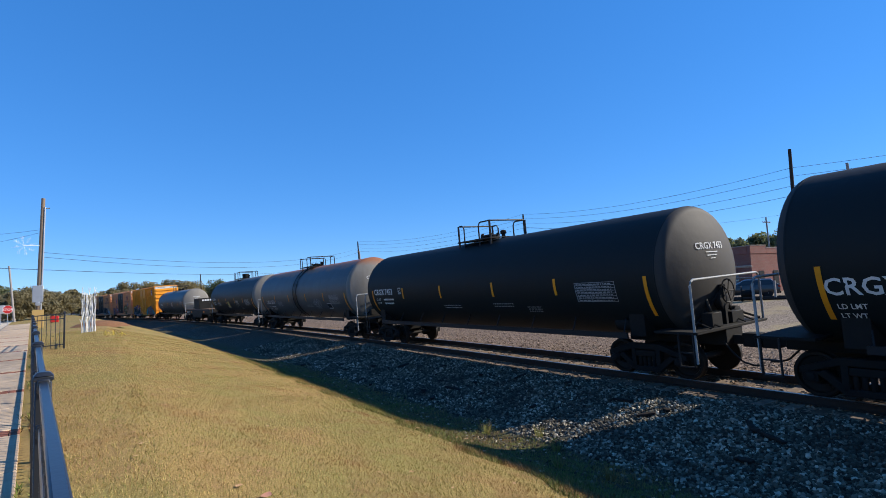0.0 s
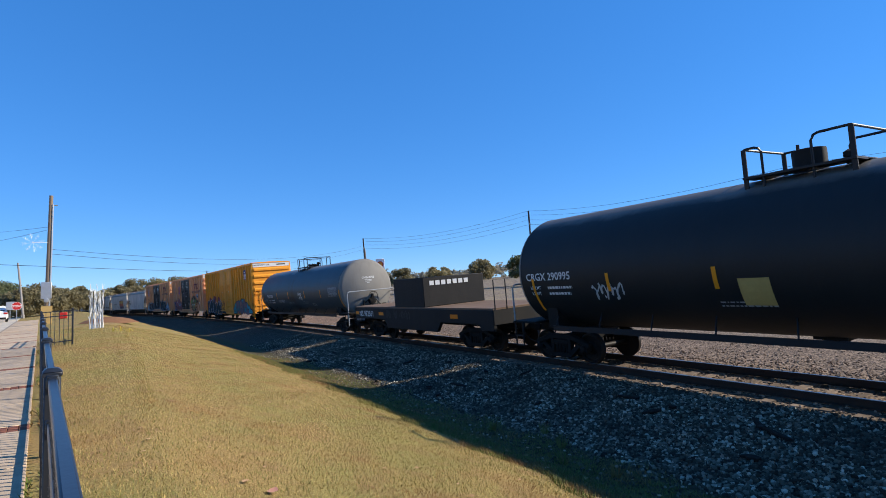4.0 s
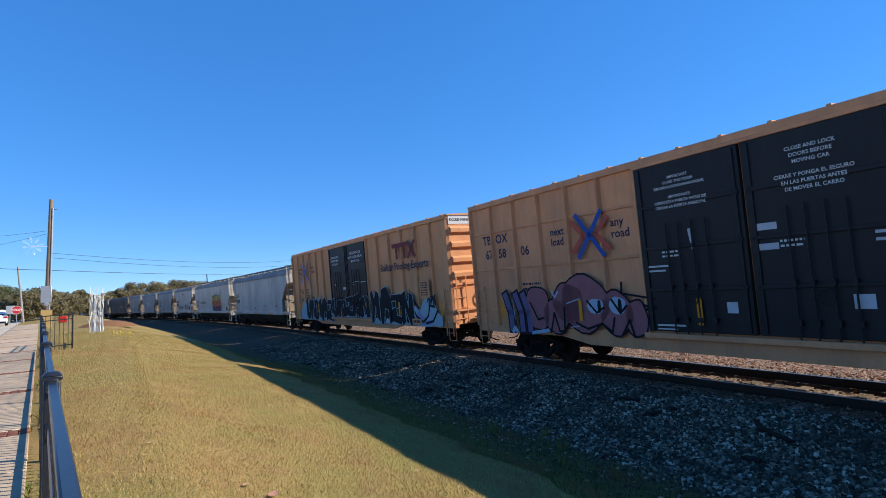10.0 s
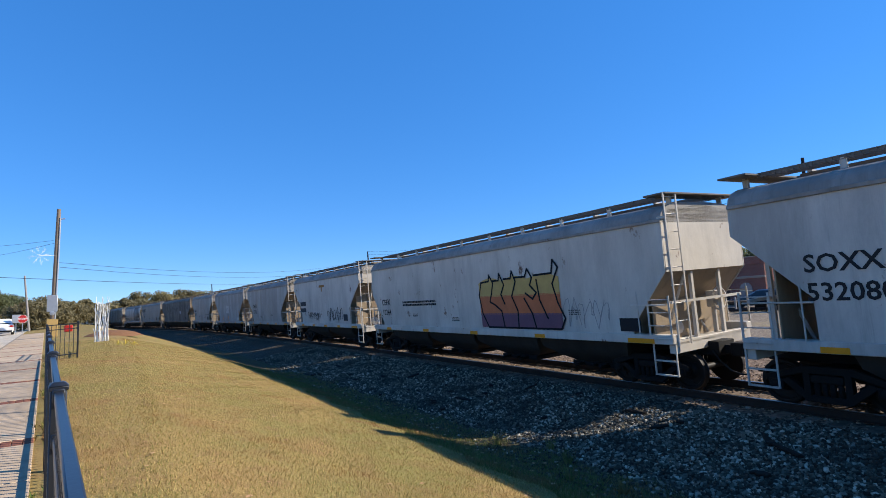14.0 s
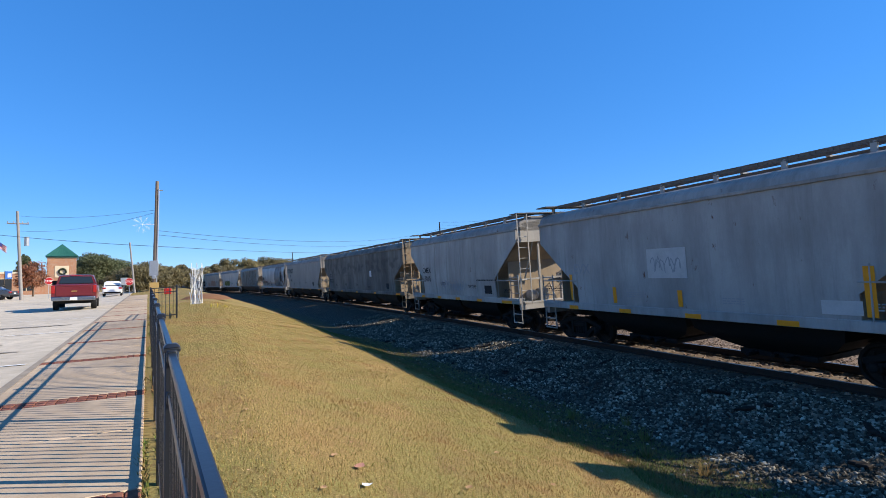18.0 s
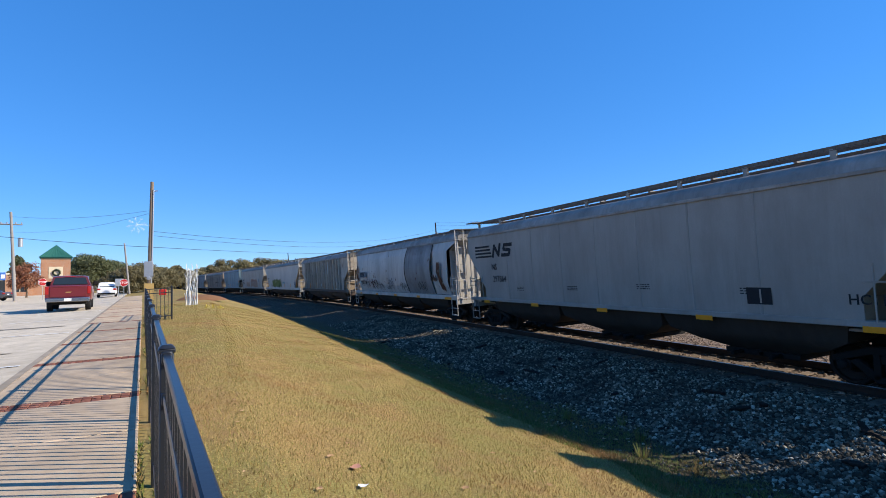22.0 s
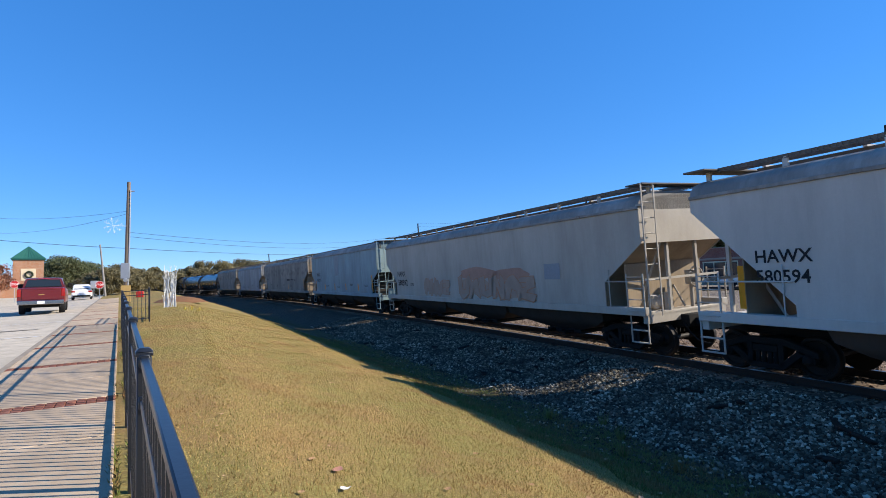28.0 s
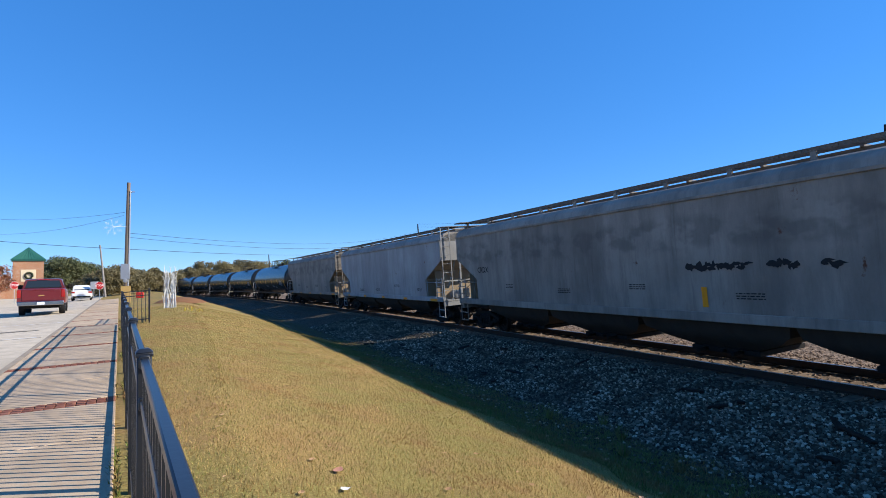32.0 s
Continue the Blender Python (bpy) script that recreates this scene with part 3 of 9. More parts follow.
fence_run([(beside(y, 0), y) for y in (0.53 + 1.87 * i for i in range(-1, 12))] + [(-1.62, 21.3), (-1.76, 23.1), (-1.9, 24.9)])


# ---------------------------------------------------------------- train: shared parts
WHEEL_R = 0.42
CARS = []            # (car, coupler place at 9 s, length, wheelsets)


def wheelset_mesh():
    mb = Mesh()
    for sgn in (-1, 1):
        x = sgn * 0.7175
        o = lambda d: x + sgn * d
        prof = [(o(-0.045), 0.10), (o(-0.045), 0.445), (o(-0.03), 0.45), (o(-0.012), 0.428), (o(0.0), 0.422), (o(0.09), 0.418), (o(0.095), 0.40),
                (o(0.09), 0.355), (o(0.045), 0.33), (o(0.02), 0.2), (o(0.05), 0.15), (o(0.1), 0.13), (o(0.1), 0.06)]
        mb.lathe(prof, 0.0, 0.0, 24, "x")
        for k in range(3):                      # cast marks that show the turning
            a = 2 * math.pi * k / 3
            y, z = 0.26 * math.cos(a), 0.26 * math.sin(a)
            mb.box(min(o(0.03), o(0.05)), max(o(0.03), o(0.05)), y - 0.04, y + 0.04, z - 0.04, z + 0.04)
    mb.tube([(-1.05, 0, 0), (1.05, 0, 0)], 0.075, 10)
    return mb.mesh("wheelset", WHEEL_STEEL)


def side_frame_mesh():
    """Cast side frame of a three-piece truck with its springs, bearing at each end and bolster end."""
    mb = Mesh()
    for sgn in (-1, 1):
        x0, x1 = sorted((sgn * 0.93, sgn * 1.08))
        mb.prism([(-1.08, 0.46), (-1.08, 0.58), (-0.42, 0.80), (0.42, 0.80), (1.08, 0.58), (1.08, 0.46), (0.40, 0.66), (-0.40, 0.66)], x0, x1, "x")
        mb.prism([(-0.80, 0.50), (-0.66, 0.56), (-0.28, 0.26), (0.28, 0.26), (0.66, 0.56), (0.80, 0.50), (0.36, 0.14), (-0.36, 0.14)], x0, x1, "x")
        for y in (-0.34, 0.34):
            mb.box(x0, x1, y - 0.06, y + 0.06, 0.2, 0.7)
        for y in (-0.89, 0.89):
            mb.box(x0 - 0.01, x1 + 0.01, y - 0.13, y + 0.13, 0.33, 0.52)
            mb.lathe([(sgn * 1.05, 0.1), (sgn * 1.12, 0.1), (sgn * 1.15, 0.07)], y, 0.42, 10, "x")
        for y in (-0.19, -0.06, 0.07, 0.2):
            mb.tube([(sgn * 1.0, y, 0.25), (sgn * 1.0, y, 0.5)], 0.055, 8)
        mb.box(x0, x1 + (0.03 if sgn > 0 else 0), -0.27, 0.27, 0.5, 0.64)
    mb.box(-0.95, 0.95, -0.2, 0.2, 0.52, 0.76)
    for y in (-0.45, 0.45):
        mb.box(-0.85, 0.85, y - 0.05, y + 0.05, 0.36, 0.44)
    return mb.mesh("truck_frame", TRUCK_STEEL, 0.012)


WHEELSET, TRUCK_FRAME = wheelset_mesh(), side_frame_mesh()
COUPLER = Mesh().box(-0.09, 0.09, 0.0, 0.55, 0.76, 0.96).box(-0.16, 0.16, 0.42, 0.78, 0.72, 1.02).box(0.02, 0.2, 0.7, 0.86, 0.74, 0.98).mesh("coupler", TRUCK_STEEL, 0.02)
HOSE = Mesh().tube([(0.35, 0.1, 0.85), (0.38, 0.3, 0.62), (0.34, 0.5, 0.42), (0.3, 0.7, 0.36), (0.27, 0.85, 0.36)], 0.022, 6).mesh("air_hose", BLACK_STEEL)
LADDER = {}


def ladder_mesh(h, w, rungs, mat):
    """A ladder in the y-z plane with its foot at z = 0."""
    key = (h, w, rungs, mat.name)
    if key not in LADDER:
        mb = Mesh()
        mb.box(-0.012, 0.012, -0.02, 0.02, 0, h).box(-0.012, 0.012, w - 0.02, w + 0.02, 0, h)
        for i in range(rungs):
            z = 0.12 + (h - 0.2) * i / (rungs - 1)
            mb.tube([(-0.0, 0, z), (-0.05, 0.02, z), (-0.05, w - 0.02, z), (0, w, z)], 0.013, 5)
        LADDER[key] = mb.mesh("ladder", mat)
    return LADDER[key]


def put(name, me, parent, m, label=""):
    ob = part(name, me, None, parent, label)
    ob.matrix_basis = m
    return ob


def running_gear(car, length, inset, sill=True):
    """Trucks, wheelsets, couplers and hoses."""
    sets = []
    half = length / 2
    for sgn in (-1, 1):
        c = sgn * (half - inset)
        put("truck_frame", TRUCK_FRAME, car, pose(0, c, 0))
        for w in (-0.89, 0.89):
            sets.append((put("wheelset", WHEELSET, car, pose(0, c + w, WHEEL_R)), c + w))
        end = pose(0, sgn * (half - 0.8), 0, 0, 0, 0 if sgn > 0 else 180)
        put("coupler", COUPLER, car, end)
        put("air_hose", HOSE, car, end)
    if sill:
        part("centre_sill", Mesh().box(-0.32, 0.32, -half + 0.55, half - 0.55, 0.74, 1.06), BLACK_STEEL, car, bevel=0.01)
    return sets


# lettering and marks lie on a side: u runs towards the car's front end (-y), v up
FONT_CACHE = {}


def text_shape(body, size):
    key = (body, size)
    if key not in FONT_CACHE:
        cu = bpy.data.curves.new("lettering", "FONT")
        cu.body, cu.size, cu.resolution_u, cu.offset = body, size, 2, 0.016 * size
        ob = bpy.data.objects.new("lettering", cu)
        me = bpy.data.meshes.new_from_object(ob)
        FONT_CACHE[key] = ([(v.co.x, v.co.y) for v in me.vertices], [tuple(p.vertices) for p in me.polygons])
        bpy.data.objects.remove(ob); bpy.data.meshes.remove(me); bpy.data.curves.remove(cu)
    return FONT_CACHE[key]


def flat_side(x):
    return lambda y, z: x


def round_side(r, zc):
    return lambda y, z: -math.sqrt(max(0.01, r * r - (z - zc) ** 2))


class Marks:
    """Marks of one colour on the near side of a car, gathered in one part."""
    dy = 0.0

    def __init__(self, surf, off=0.005):
        self.surf, self.off, self.mb = surf, off, Mesh()

    def shape(self, pts, faces, y, z):
        y -= self.dy
        self.mb.add([(self.surf(y - u, z + v) - self.off, y - u, z + v) for u, v in pts], faces)
        return self

    def text(self, body, y, z, size):
        return self.shape(*text_shape(body, size), y, z)

    def bar(self, y, z, w, h, n=1, lean=0.0):
        for i in range(n):
            a, b = i / n, (i + 1) / n
            self.shape([(w * a, 0), (w * b, 0), (w * b + lean, h), (w * a + lean, h)], [(0, 1, 2, 3)], y, z)
        return self

    def stripe(self, y, z, w, h, n=4, lean=0.0):
        for i in range(n):
            a, b = h * i / n, h * (i + 1) / n
            la, lb = lean * i / n, lean * (i + 1) / n
            self.shape([(la, a), (w + la, a), (w + lb, b), (lb, b)], [(0, 1, 2, 3)], y, z)
        return self

    def lines(self, y, z, w, rows, h=0.035, gap=0.06, seed=1):
        r = random.Random(seed)
        for i in range(rows):
            u = 0.0
            while u < w:
                d = min(r.uniform(0.03, 0.12), w - u)
                self.shape([(u, 0), (u + d, 0), (u + d, h), (u, h)], [(0, 1, 2, 3)], y, z - i * (h + gap))
                u += d + 0.028
        return self

    def stroke(self, pts, y, z, w):
        """A sprayed line through (u, v) points."""
        for (u0, v0), (u1, v1) in zip(pts, pts[1:]):
            d = math.hypot(u1 - u0, v1 - v0) or 1
            px, pz = -(v1 - v0) / d * w / 2, (u1 - u0) / d * w / 2
            ex, ez = (u1 - u0) / d * w * 0.3, (v1 - v0) / d * w * 0.3
            self.shape([(u0 + px - ex, v0 + pz - ez), (u0 - px - ex, v0 - pz - ez), (u1 - px + ex, v1 - pz + ez), (u1 + px + ex, v1 + pz + ez)], [(0, 1, 2, 3)], y, z)
        return self

    def blob(self, u, v, ru, rv, y, z, n=18, wob=0.12, seed=0):
        r = random.Random(seed)
        ph = r.uniform(0, 6)
        pts = [(u + ru * (1 + wob * math.sin(3 * t + ph) + wob * 0.6 * math.sin(5 * t + 2 * ph)) * math.cos(t),
                v + rv * (1 + wob * math.sin(4 * t + ph)) * math.sin(t)) for t in (2 * math.pi * i / n for i in range(n))]
        return self.shape(pts + [(u, v)], [(i, (i + 1) % n, n) for i in range(n)], y, z)

    def done(self, name, mat, car, label=""):
        if self.mb.v:
            me = bpy.data.meshes.new(name)
            me.from_pydata(self.mb.v, [], self.mb.f)
            me.materials.append(mat)
            return part(name, me, mat, car, label)


SPRAY = {}


def spray(name, col):
    if name not in SPRAY:
        SPRAY[name] = plain("spray_" + name, col, 0.75, 0, 0.3, 3, 0.05)
    return SPRAY[name]


def wild_letters(car, surf, y, z, w, h, count, fill, edge, seed, base, label, lean=0.2, rim=0.05, ragged=0.0):
    """Angular interlocked spray letters that spell nothing, rimmed in a second colour, over a dark ragged ground."""
    r = random.Random(seed)
    shapes = ([(0.0, 0.0), (0.25, 0.0), (0.45, 0.55), (0.6, 0.2), (0.98, 0.05), (0.82, 0.95), (0.58, 1.02), (0.34, 0.78), (0.12, 1.04), (-0.08, 0.92), (0.1, 0.5)],
              [(0.0, 0.1), (0.9, -0.02), (1.08, 0.22), (0.52, 0.28), (0.56, 0.46), (1.02, 0.6), (0.92, 1.0), (0.1, 0.96), (-0.02, 0.76), (0.5, 0.74), (0.45, 0.58), (0.04, 0.45)],
              [(0.04, -0.02), (0.34, 0.05), (0.3, 0.6), (0.72, 0.0), (1.04, 0.05), (0.92, 0.95), (0.65, 1.05), (0.64, 0.48), (0.34, 1.05), (-0.03, 0.9)],
              [(-0.03, 0.92), (0.15, 0.15), (0.5, -0.06), (0.97, 0.18), (1.04, 1.0), (0.7, 0.92), (0.66, 0.36), (0.42, 0.34), (0.36, 1.04)],
              [(0.0, 0.0), (0.3, -0.05), (0.42, 0.4), (0.75, 0.35), (0.8, 0.0), (1.05, 0.02), (1.0, 0.62), (0.6, 1.04), (0.2, 0.95), (-0.05, 0.55)])
    ground = Marks(surf, base)
    n0 = int(w / 0.14)
    top = lambda u: h * (0.74 + 0.1 * math.sin(4.1 * u + seed) + 0.08 * math.sin(11.3 * u + 2 * seed) + ragged * math.sin(23 * u))
    bot = lambda u: h * (0.1 + 0.06 * math.sin(5.7 * u + seed) + 0.04 * math.sin(17 * u))
    for q in range(n0):
        a, b = w * q / n0, w * (q + 1) / n0
        ground.shape([(a, bot(a)), (b, bot(b)), (b, top(b)), (a, top(a))], [(0, 1, 2, 3)], y, z)
    ground.done("graffiti_ground", fill, car, "dark ragged ground of the sprayed letters")
    rims, inks = Marks(surf, base + 0.004), Marks(surf, base + 0.008)
    last = -1
    for i in range(count):
        k = r.choice([q for q in range(len(shapes)) if q != last])
        last = k
        cw, ch, u0, v0 = w / count * r.uniform(1.0, 1.18), h * r.uniform(0.86, 1.08), w * i / count, h * r.uniform(-0.04, 0.06)
        q = [(u0 + cw * a + lean * ch * (b - 0.5) + r.uniform(-0.04, 0.04), v0 + ch * b + r.uniform(-0.05, 0.05)) for a, b in shapes[k]]
        inks.shape(q, [tuple(range(len(q)))], y, z)
        rims.stroke(q + q[:1], y, z, rim * 2.0)
        for a, b in zip(q[1::2], q[2::2]):              # short slashes inside
            m_ = ((a[0] + b[0]) / 2 + 0.06, (a[1] + b[1]) / 2 - 0.04)
            rims.stroke([a, m_], y, z, rim)
    rims.done("graffiti_outline", edge, car, "pale rims of the sprayed letters")
    inks.done("graffiti_letters", fill, car, label)


def tag(car, surf, y, z, w, h, mat, seed, width=0.04, base=0.006):
    """A quick scrawl in one line."""
    r = random.Random(seed)
    mk = Marks(surf, base)
    n = max(3, round(w / (0.26 * h + 0.06)))          # loops of a cursive line
    p1, p2, tilt = r.uniform(0, 6), r.uniform(0, 6), r.uniform(0.1, 0.3)
    steps_ = n * 11
    fine = []
    for i in range(steps_ + 1):
        q = i / steps_
        a = 2 * math.pi * n * q
        v = h * (0.5 + 0.3 * math.sin(a) + 0.16 * math.sin(0.53 * a + p1) + 0.1 * math.sin(2.3 * a + p2))
        fine.append((w * q - 0.22 * w / n * math.sin(a + 1.3) + 0.1 * w / n * math.sin(1.7 * a + p2) + tilt * (v - h / 2), v))
    mk.stroke(fine, y, z, width)
    mk.stroke([(w * 0.1, 0.04 * h), (w * 0.25, 1.02 * h), (w * 0.36, 0.1 * h)], y, z, width)
    mk.stroke([(w * 0.6, 0.95 * h), (w * 0.72, -0.02 * h), (w * 0.9, 0.9 * h)], y, z, width)
    return mk.done("graffiti_tag", mat, car, "thin sprayed scrawl")


TRAIN = "cars of the freight train"


# ---------------------------------------------------------------- tank cars
def head_depth(r, radius):
    """How far a dished head falls back at r from its middle."""
    return 0.27 * (r / (0.865 * radius)) ** 2


def tank_car(label, length, col_mat, side_mat=None, text=(), seed=0, dome=False, band=None, stripes=6, radius=1.6, zc=2.46, ladder=False, panel=True, head_mat=None, shine=False, shift=(-0.15, -0.05, 0.05, 0.4, 0.4, 0.5), panel_at=(2.95, 2.35)):
    car = thing("tank_car", label, "tank car", TRAIN)
    sets = running_gear(car, length, 2.25, sill=False)
    half = length / 2
    he = half - 0.93
    hd = 0.5
    prof = [(-he + head_depth(i / 14 * radius, radius), max(0.02, i / 14 * radius)) for i in range(13)]
    for i in range(1, 7):
        a = math.pi / 2 * i / 6
        prof.append((-he + 0.5 - 0.22 * math.cos(a) * 1.0 + 0.0, radius * (0.865 + 0.135 * math.sin(a))))
    body = [(-he + hd + (2 * he - 2 * hd) * i / 12, radius) for i in range(13)]
    part("tank", Mesh().lathe(body, 0.0, zc, 48), col_mat, car)
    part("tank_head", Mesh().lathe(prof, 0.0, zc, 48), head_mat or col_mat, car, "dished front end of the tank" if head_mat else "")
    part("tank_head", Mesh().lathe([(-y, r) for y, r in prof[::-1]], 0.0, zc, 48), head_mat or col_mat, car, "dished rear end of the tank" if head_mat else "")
    for y in (-he + hd, he - hd):
        part("weld_seam", Mesh().lathe([(y - 0.02, radius + 0.001), (y - 0.012, radius + 0.006), (y + 0.012, radius + 0.006), (y + 0.02, radius + 0.001)], 0.0, zc, 48), col_mat, car)
    surf = round_side(radius, zc)
    if band:
        for y0, w0 in ((0.12, 0.3), (0.75, 0.1)):
            rim = []
            for k in range(64):
                a = 2 * math.pi * k / 64
                wv = w0 * (1 + 0.3 * math.sin(3 * a + seed) + 0.2 * math.sin(7 * a + 2 * seed) + 0.12 * math.sin(17 * a))
                sw = y0 + 0.12 * math.sin(2 * a + seed)
                rim += [((radius + 0.006) * math.cos(a), sw - wv, zc + (radius + 0.006) * math.sin(a)), ((radius + 0.006) * math.cos(a), sw + wv, zc + (radius + 0.006) * math.sin(a))]
            part("fill_stain", Mesh().add(rim, [(2 * k, 2 * k + 1, (2 * k + 3) % 128, (2 * k + 2) % 128) for k in range(64)]), band, car, "dark spill stain round the middle of the tank")
    # stub sills, saddles and end platforms
    for sgn in (-1, 1):
        e = sgn * (half - 0.62)
        i = sgn * (he - 2.3)
        lo, hi = sorted((e, i))
        part("stub_sill", Mesh().box(-0.34, 0.34, lo, hi, 0.76, 1.14), BLACK_STEEL, car, bevel=0.012)
        b = sgn * (half - 2.25)
        sad = [(-1.25, 1.0), (1.25, 1.0), (1.28, 1.75), (1.05, 1.52), (0.6, 1.2), (0, 1.1), (-0.6, 1.2), (-1.05, 1.52), (-1.28, 1.75)]
        part("saddle", Mesh().prism(sad, b - 0.22, b + 0.22, "y"), BLACK_STEEL, car, bevel=0.01)
        lo, hi = sorted((sgn * (half - 0.6), sgn * (he - 0.75)))
        part("end_platform", Mesh().box(-1.45, 1.45, lo, hi, 1.12, 1.18), BLACK_STEEL if shine else TRUCK_STEEL, car, bevel=0.008)
        # railing round the platform end
        y1, y0 = sgn * (half - 0.68), sgn * (he - 0.55)
        bend = [(-1.42, 0.5), (-1.42, 2.18), (-1.38, 2.26), (-1.3, 2.3), (1.3, 2.3), (1.38, 2.26), (1.42, 2.18), (1.42, 1.18)]
        part("end_railing", Mesh().tube([(x, y1, z) for x, z in bend], 0.027, 8), HANDRAIL, car, "grey bent tube railing across the end platform")
        part("safety_rail", Mesh().tube([(1.42, y0, 1.18), (1.42, y0, 2.1), (1.42, y0 + sgn * 0.06, 2.16), (1.42, y1 - sgn * 0.02, 2.16)], 0.02, 6), HANDRAIL, car)
        part("platform_brace", Mesh().tube([(0.5, y0 - sgn * 0.1, 1.7), (1.35, y1 - sgn * 0.05, 1.2)], 0.03, 6), TRUCK_STEEL, car)
        step = Mesh()
        for z in (0.42, 0.72):
            step.box(-1.47, -1.43, *sorted((sgn * (half - 1.05), sgn * (half - 0.7))), z, z + 0.03)
        for yy in (half - 1.05, half - 0.7):
            step.box(-1.47, -1.43, *sorted((sgn * yy, sgn * (yy - 0.03))), 0.42, 1.15)
        part("step", step, DARK_TUBE, car)
    y = -half + 0.85                                   # hand brake at the leading end
    part("brake_post", Mesh().box(0.1, 0.18, y - 0.02, y + 0.1, 1.15, 2.1).tube([(-0.75, y + 0.25, 1.2), (0.1, y + 0.05, 1.95)], 0.03, 6).tube([(0.95, y + 0.25, 1.2), (0.18, y + 0.05, 1.95)], 0.03, 6), BLACK_STEEL, car)
    bw = Mesh().ring((0.14, y - 0.1, 1.95), 0.27, 0.018)
    for k in range(5):
        a = 2 * math.pi * k / 5
        bw.tube([(0.14, y - 0.1, 1.95), (0.14 + 0.27 * math.cos(a), y - 0.1, 1.95 + 0.27 * math.sin(a))], 0.012, 5)
    part("brake_wheel", bw, BLACK_STEEL, car, "hand brake wheel")
    part("air_reservoir", Mesh().lathe([(-half + 2.0, 0.1), (-half + 2.06, 0.2), (-half + 3.0, 0.2), (-half + 3.06, 0.1)], -0.95, 1.28, 12), BLACK_STEEL, car)
    part("brake_housing", Mesh().lathe([(y - 0.02, 0.05), (y + 0.0, 0.2), (y + 0.14, 0.22), (y + 0.18, 0.08)], 0.14, 1.72, 12), BLACK_STEEL, car, "round gear housing of the hand brake")
    part("chain_rod", Mesh().tube([(0.14, y + 0.1, 1.6), (0.25, y + 0.1, 1.2), (0.6, y + 0.3, 1.16)], 0.022, 5), BLACK_STEEL, car)
    part("brake_cylinder", Mesh().lathe([(-half + 1.0, 0.06), (-half + 1.02, 0.17), (-half + 1.4, 0.17), (-half + 1.45, 0.06)], 0.95, 1.36, 12), BLACK_STEEL, car)
    for x in (-0.9, -0.55, 0.5, 0.85):
        part("platform_rod", Mesh().tube([(x, -half + 0.62, 1.2), (x + 0.1, y + 0.15, 1.32), (x + 0.15, y + 0.5, 1.3)], 0.02, 5), TRUCK_STEEL, car)
    part("brake_gear", Mesh().box(-0.6, -0.2, -half + 0.75, -half + 1.0, 1.18, 1.5).box(0.3, 0.8, -half + 0.8, -half + 1.2, 1.18, 1.45).tube([(-0.4, -half + 0.9, 1.5), (-0.3, -half + 1.05, 1.8)], 0.05, 6), BLACK_STEEL, car, bevel=0.01)
    # side handrails along the bottom
    for sgn in (-1, 1):
        sr = Mesh().box(sgn * 1.42 - 0.03, sgn * 1.42 + 0.03, -he + 1.5, he - 1.5, 0.96, 1.1)
        for i in range(9):
            yy = (-he + 1.6) + (2 * he - 3.2) * i / 8
            sr.tube([(sgn * 1.42, yy, 1.1), (sgn * 1.12, yy + 0.12, 1.5)], 0.018, 5)
        part("side_rail", sr, DARK_TUBE, car)
    part("bottom_outlet", Mesh().lathe([(0.72, 0.12), (0.8, 0.22), (1.1, 0.22)], 0, 0, 12, "z").box(-0.25, 0.25, -0.3, 0.3, 0.92, 1.0), BLACK_STEEL, car)
    # manway, platform and railing on top
    t = zc + radius
    part("top_platform", Mesh().box(-0.85, -0.38, -1.0, 1.0, t - 0.02, t + 0.03).box(0.38, 0.85, -1.0, 1.0, t - 0.02, t + 0.03).box(-0.38, 0.38, -1.0, -0.7, t + 0.0, t + 0.03).box(-0.38, 0.38, 0.7, 1.0, t + 0.0, t + 0.03), DARK_TUBE, car, bevel=0.005)
    fit = Mesh()
    if dome:
        fit.lathe([(t - 0.1, 0.3), (t + 0.44, 0.3), (t + 0.45, 0.27)], 0, 0.1, 16, "z")
    else:
        fit.lathe([(t - 0.1, 0.3), (t + 0.1, 0.3), (t + 0.12, 0.36), (t + 0.16, 0.36), (t + 0.2, 0.2), (t + 0.21, 0.02)], 0, 0.1, 16, "z")
        for k in range(6):
            a = math.pi * k / 3
            fit.box(0.33 * math.cos(a) - 0.03, 0.33 * math.cos(a) + 0.03, 0.1 + 0.33 * math.sin(a) - 0.03, 0.1 + 0.33 * math.sin(a) + 0.03, t + 0.08, t + 0.24)
    part("manway", fit, BLACK_STEEL, car, "domed housing of the fittings" if dome else "bolted manway lid")
    part("relief_valve", Mesh().lathe([(t - 0.05, 0.07), (t + 0.15, 0.07), (t + 0.16, 0.11), (t + 0.26, 0.11), (t + 0.3, 0.04)], 0.1, -0.55, 10, "z"), BLACK_STEEL, car)
    for sgn in (-1, 1):                                # a bent rail round each end of the platform, open at the sides
        q = sgn * 0.95
        i = sgn * (0.3 if sgn < 0 else 0.6)
        leg = [(0.8, i, t - 0.3), (0.8, i, t + 0.48), (0.8, i + sgn * 0.05, t + 0.57), (0.8, i + sgn * 0.13, t + 0.6), (0.8, q - sgn * 0.05, t + 0.6), (0.77, q, t + 0.6)]
        part("top_railing", Mesh().tube([(-x, y, z) for x, y, z in leg] + leg[::-1], 0.026, 8), DARK_TUBE, car, "bent tube railing round the platform end")
        for x in (-0.8, 0.8):
            part("railing_post", Mesh().box(x - 0.012, x + 0.012, q - 0.045, q + 0.045, t - 0.32, t + 0.6), DARK_TUBE, car, "flat steel railing post")
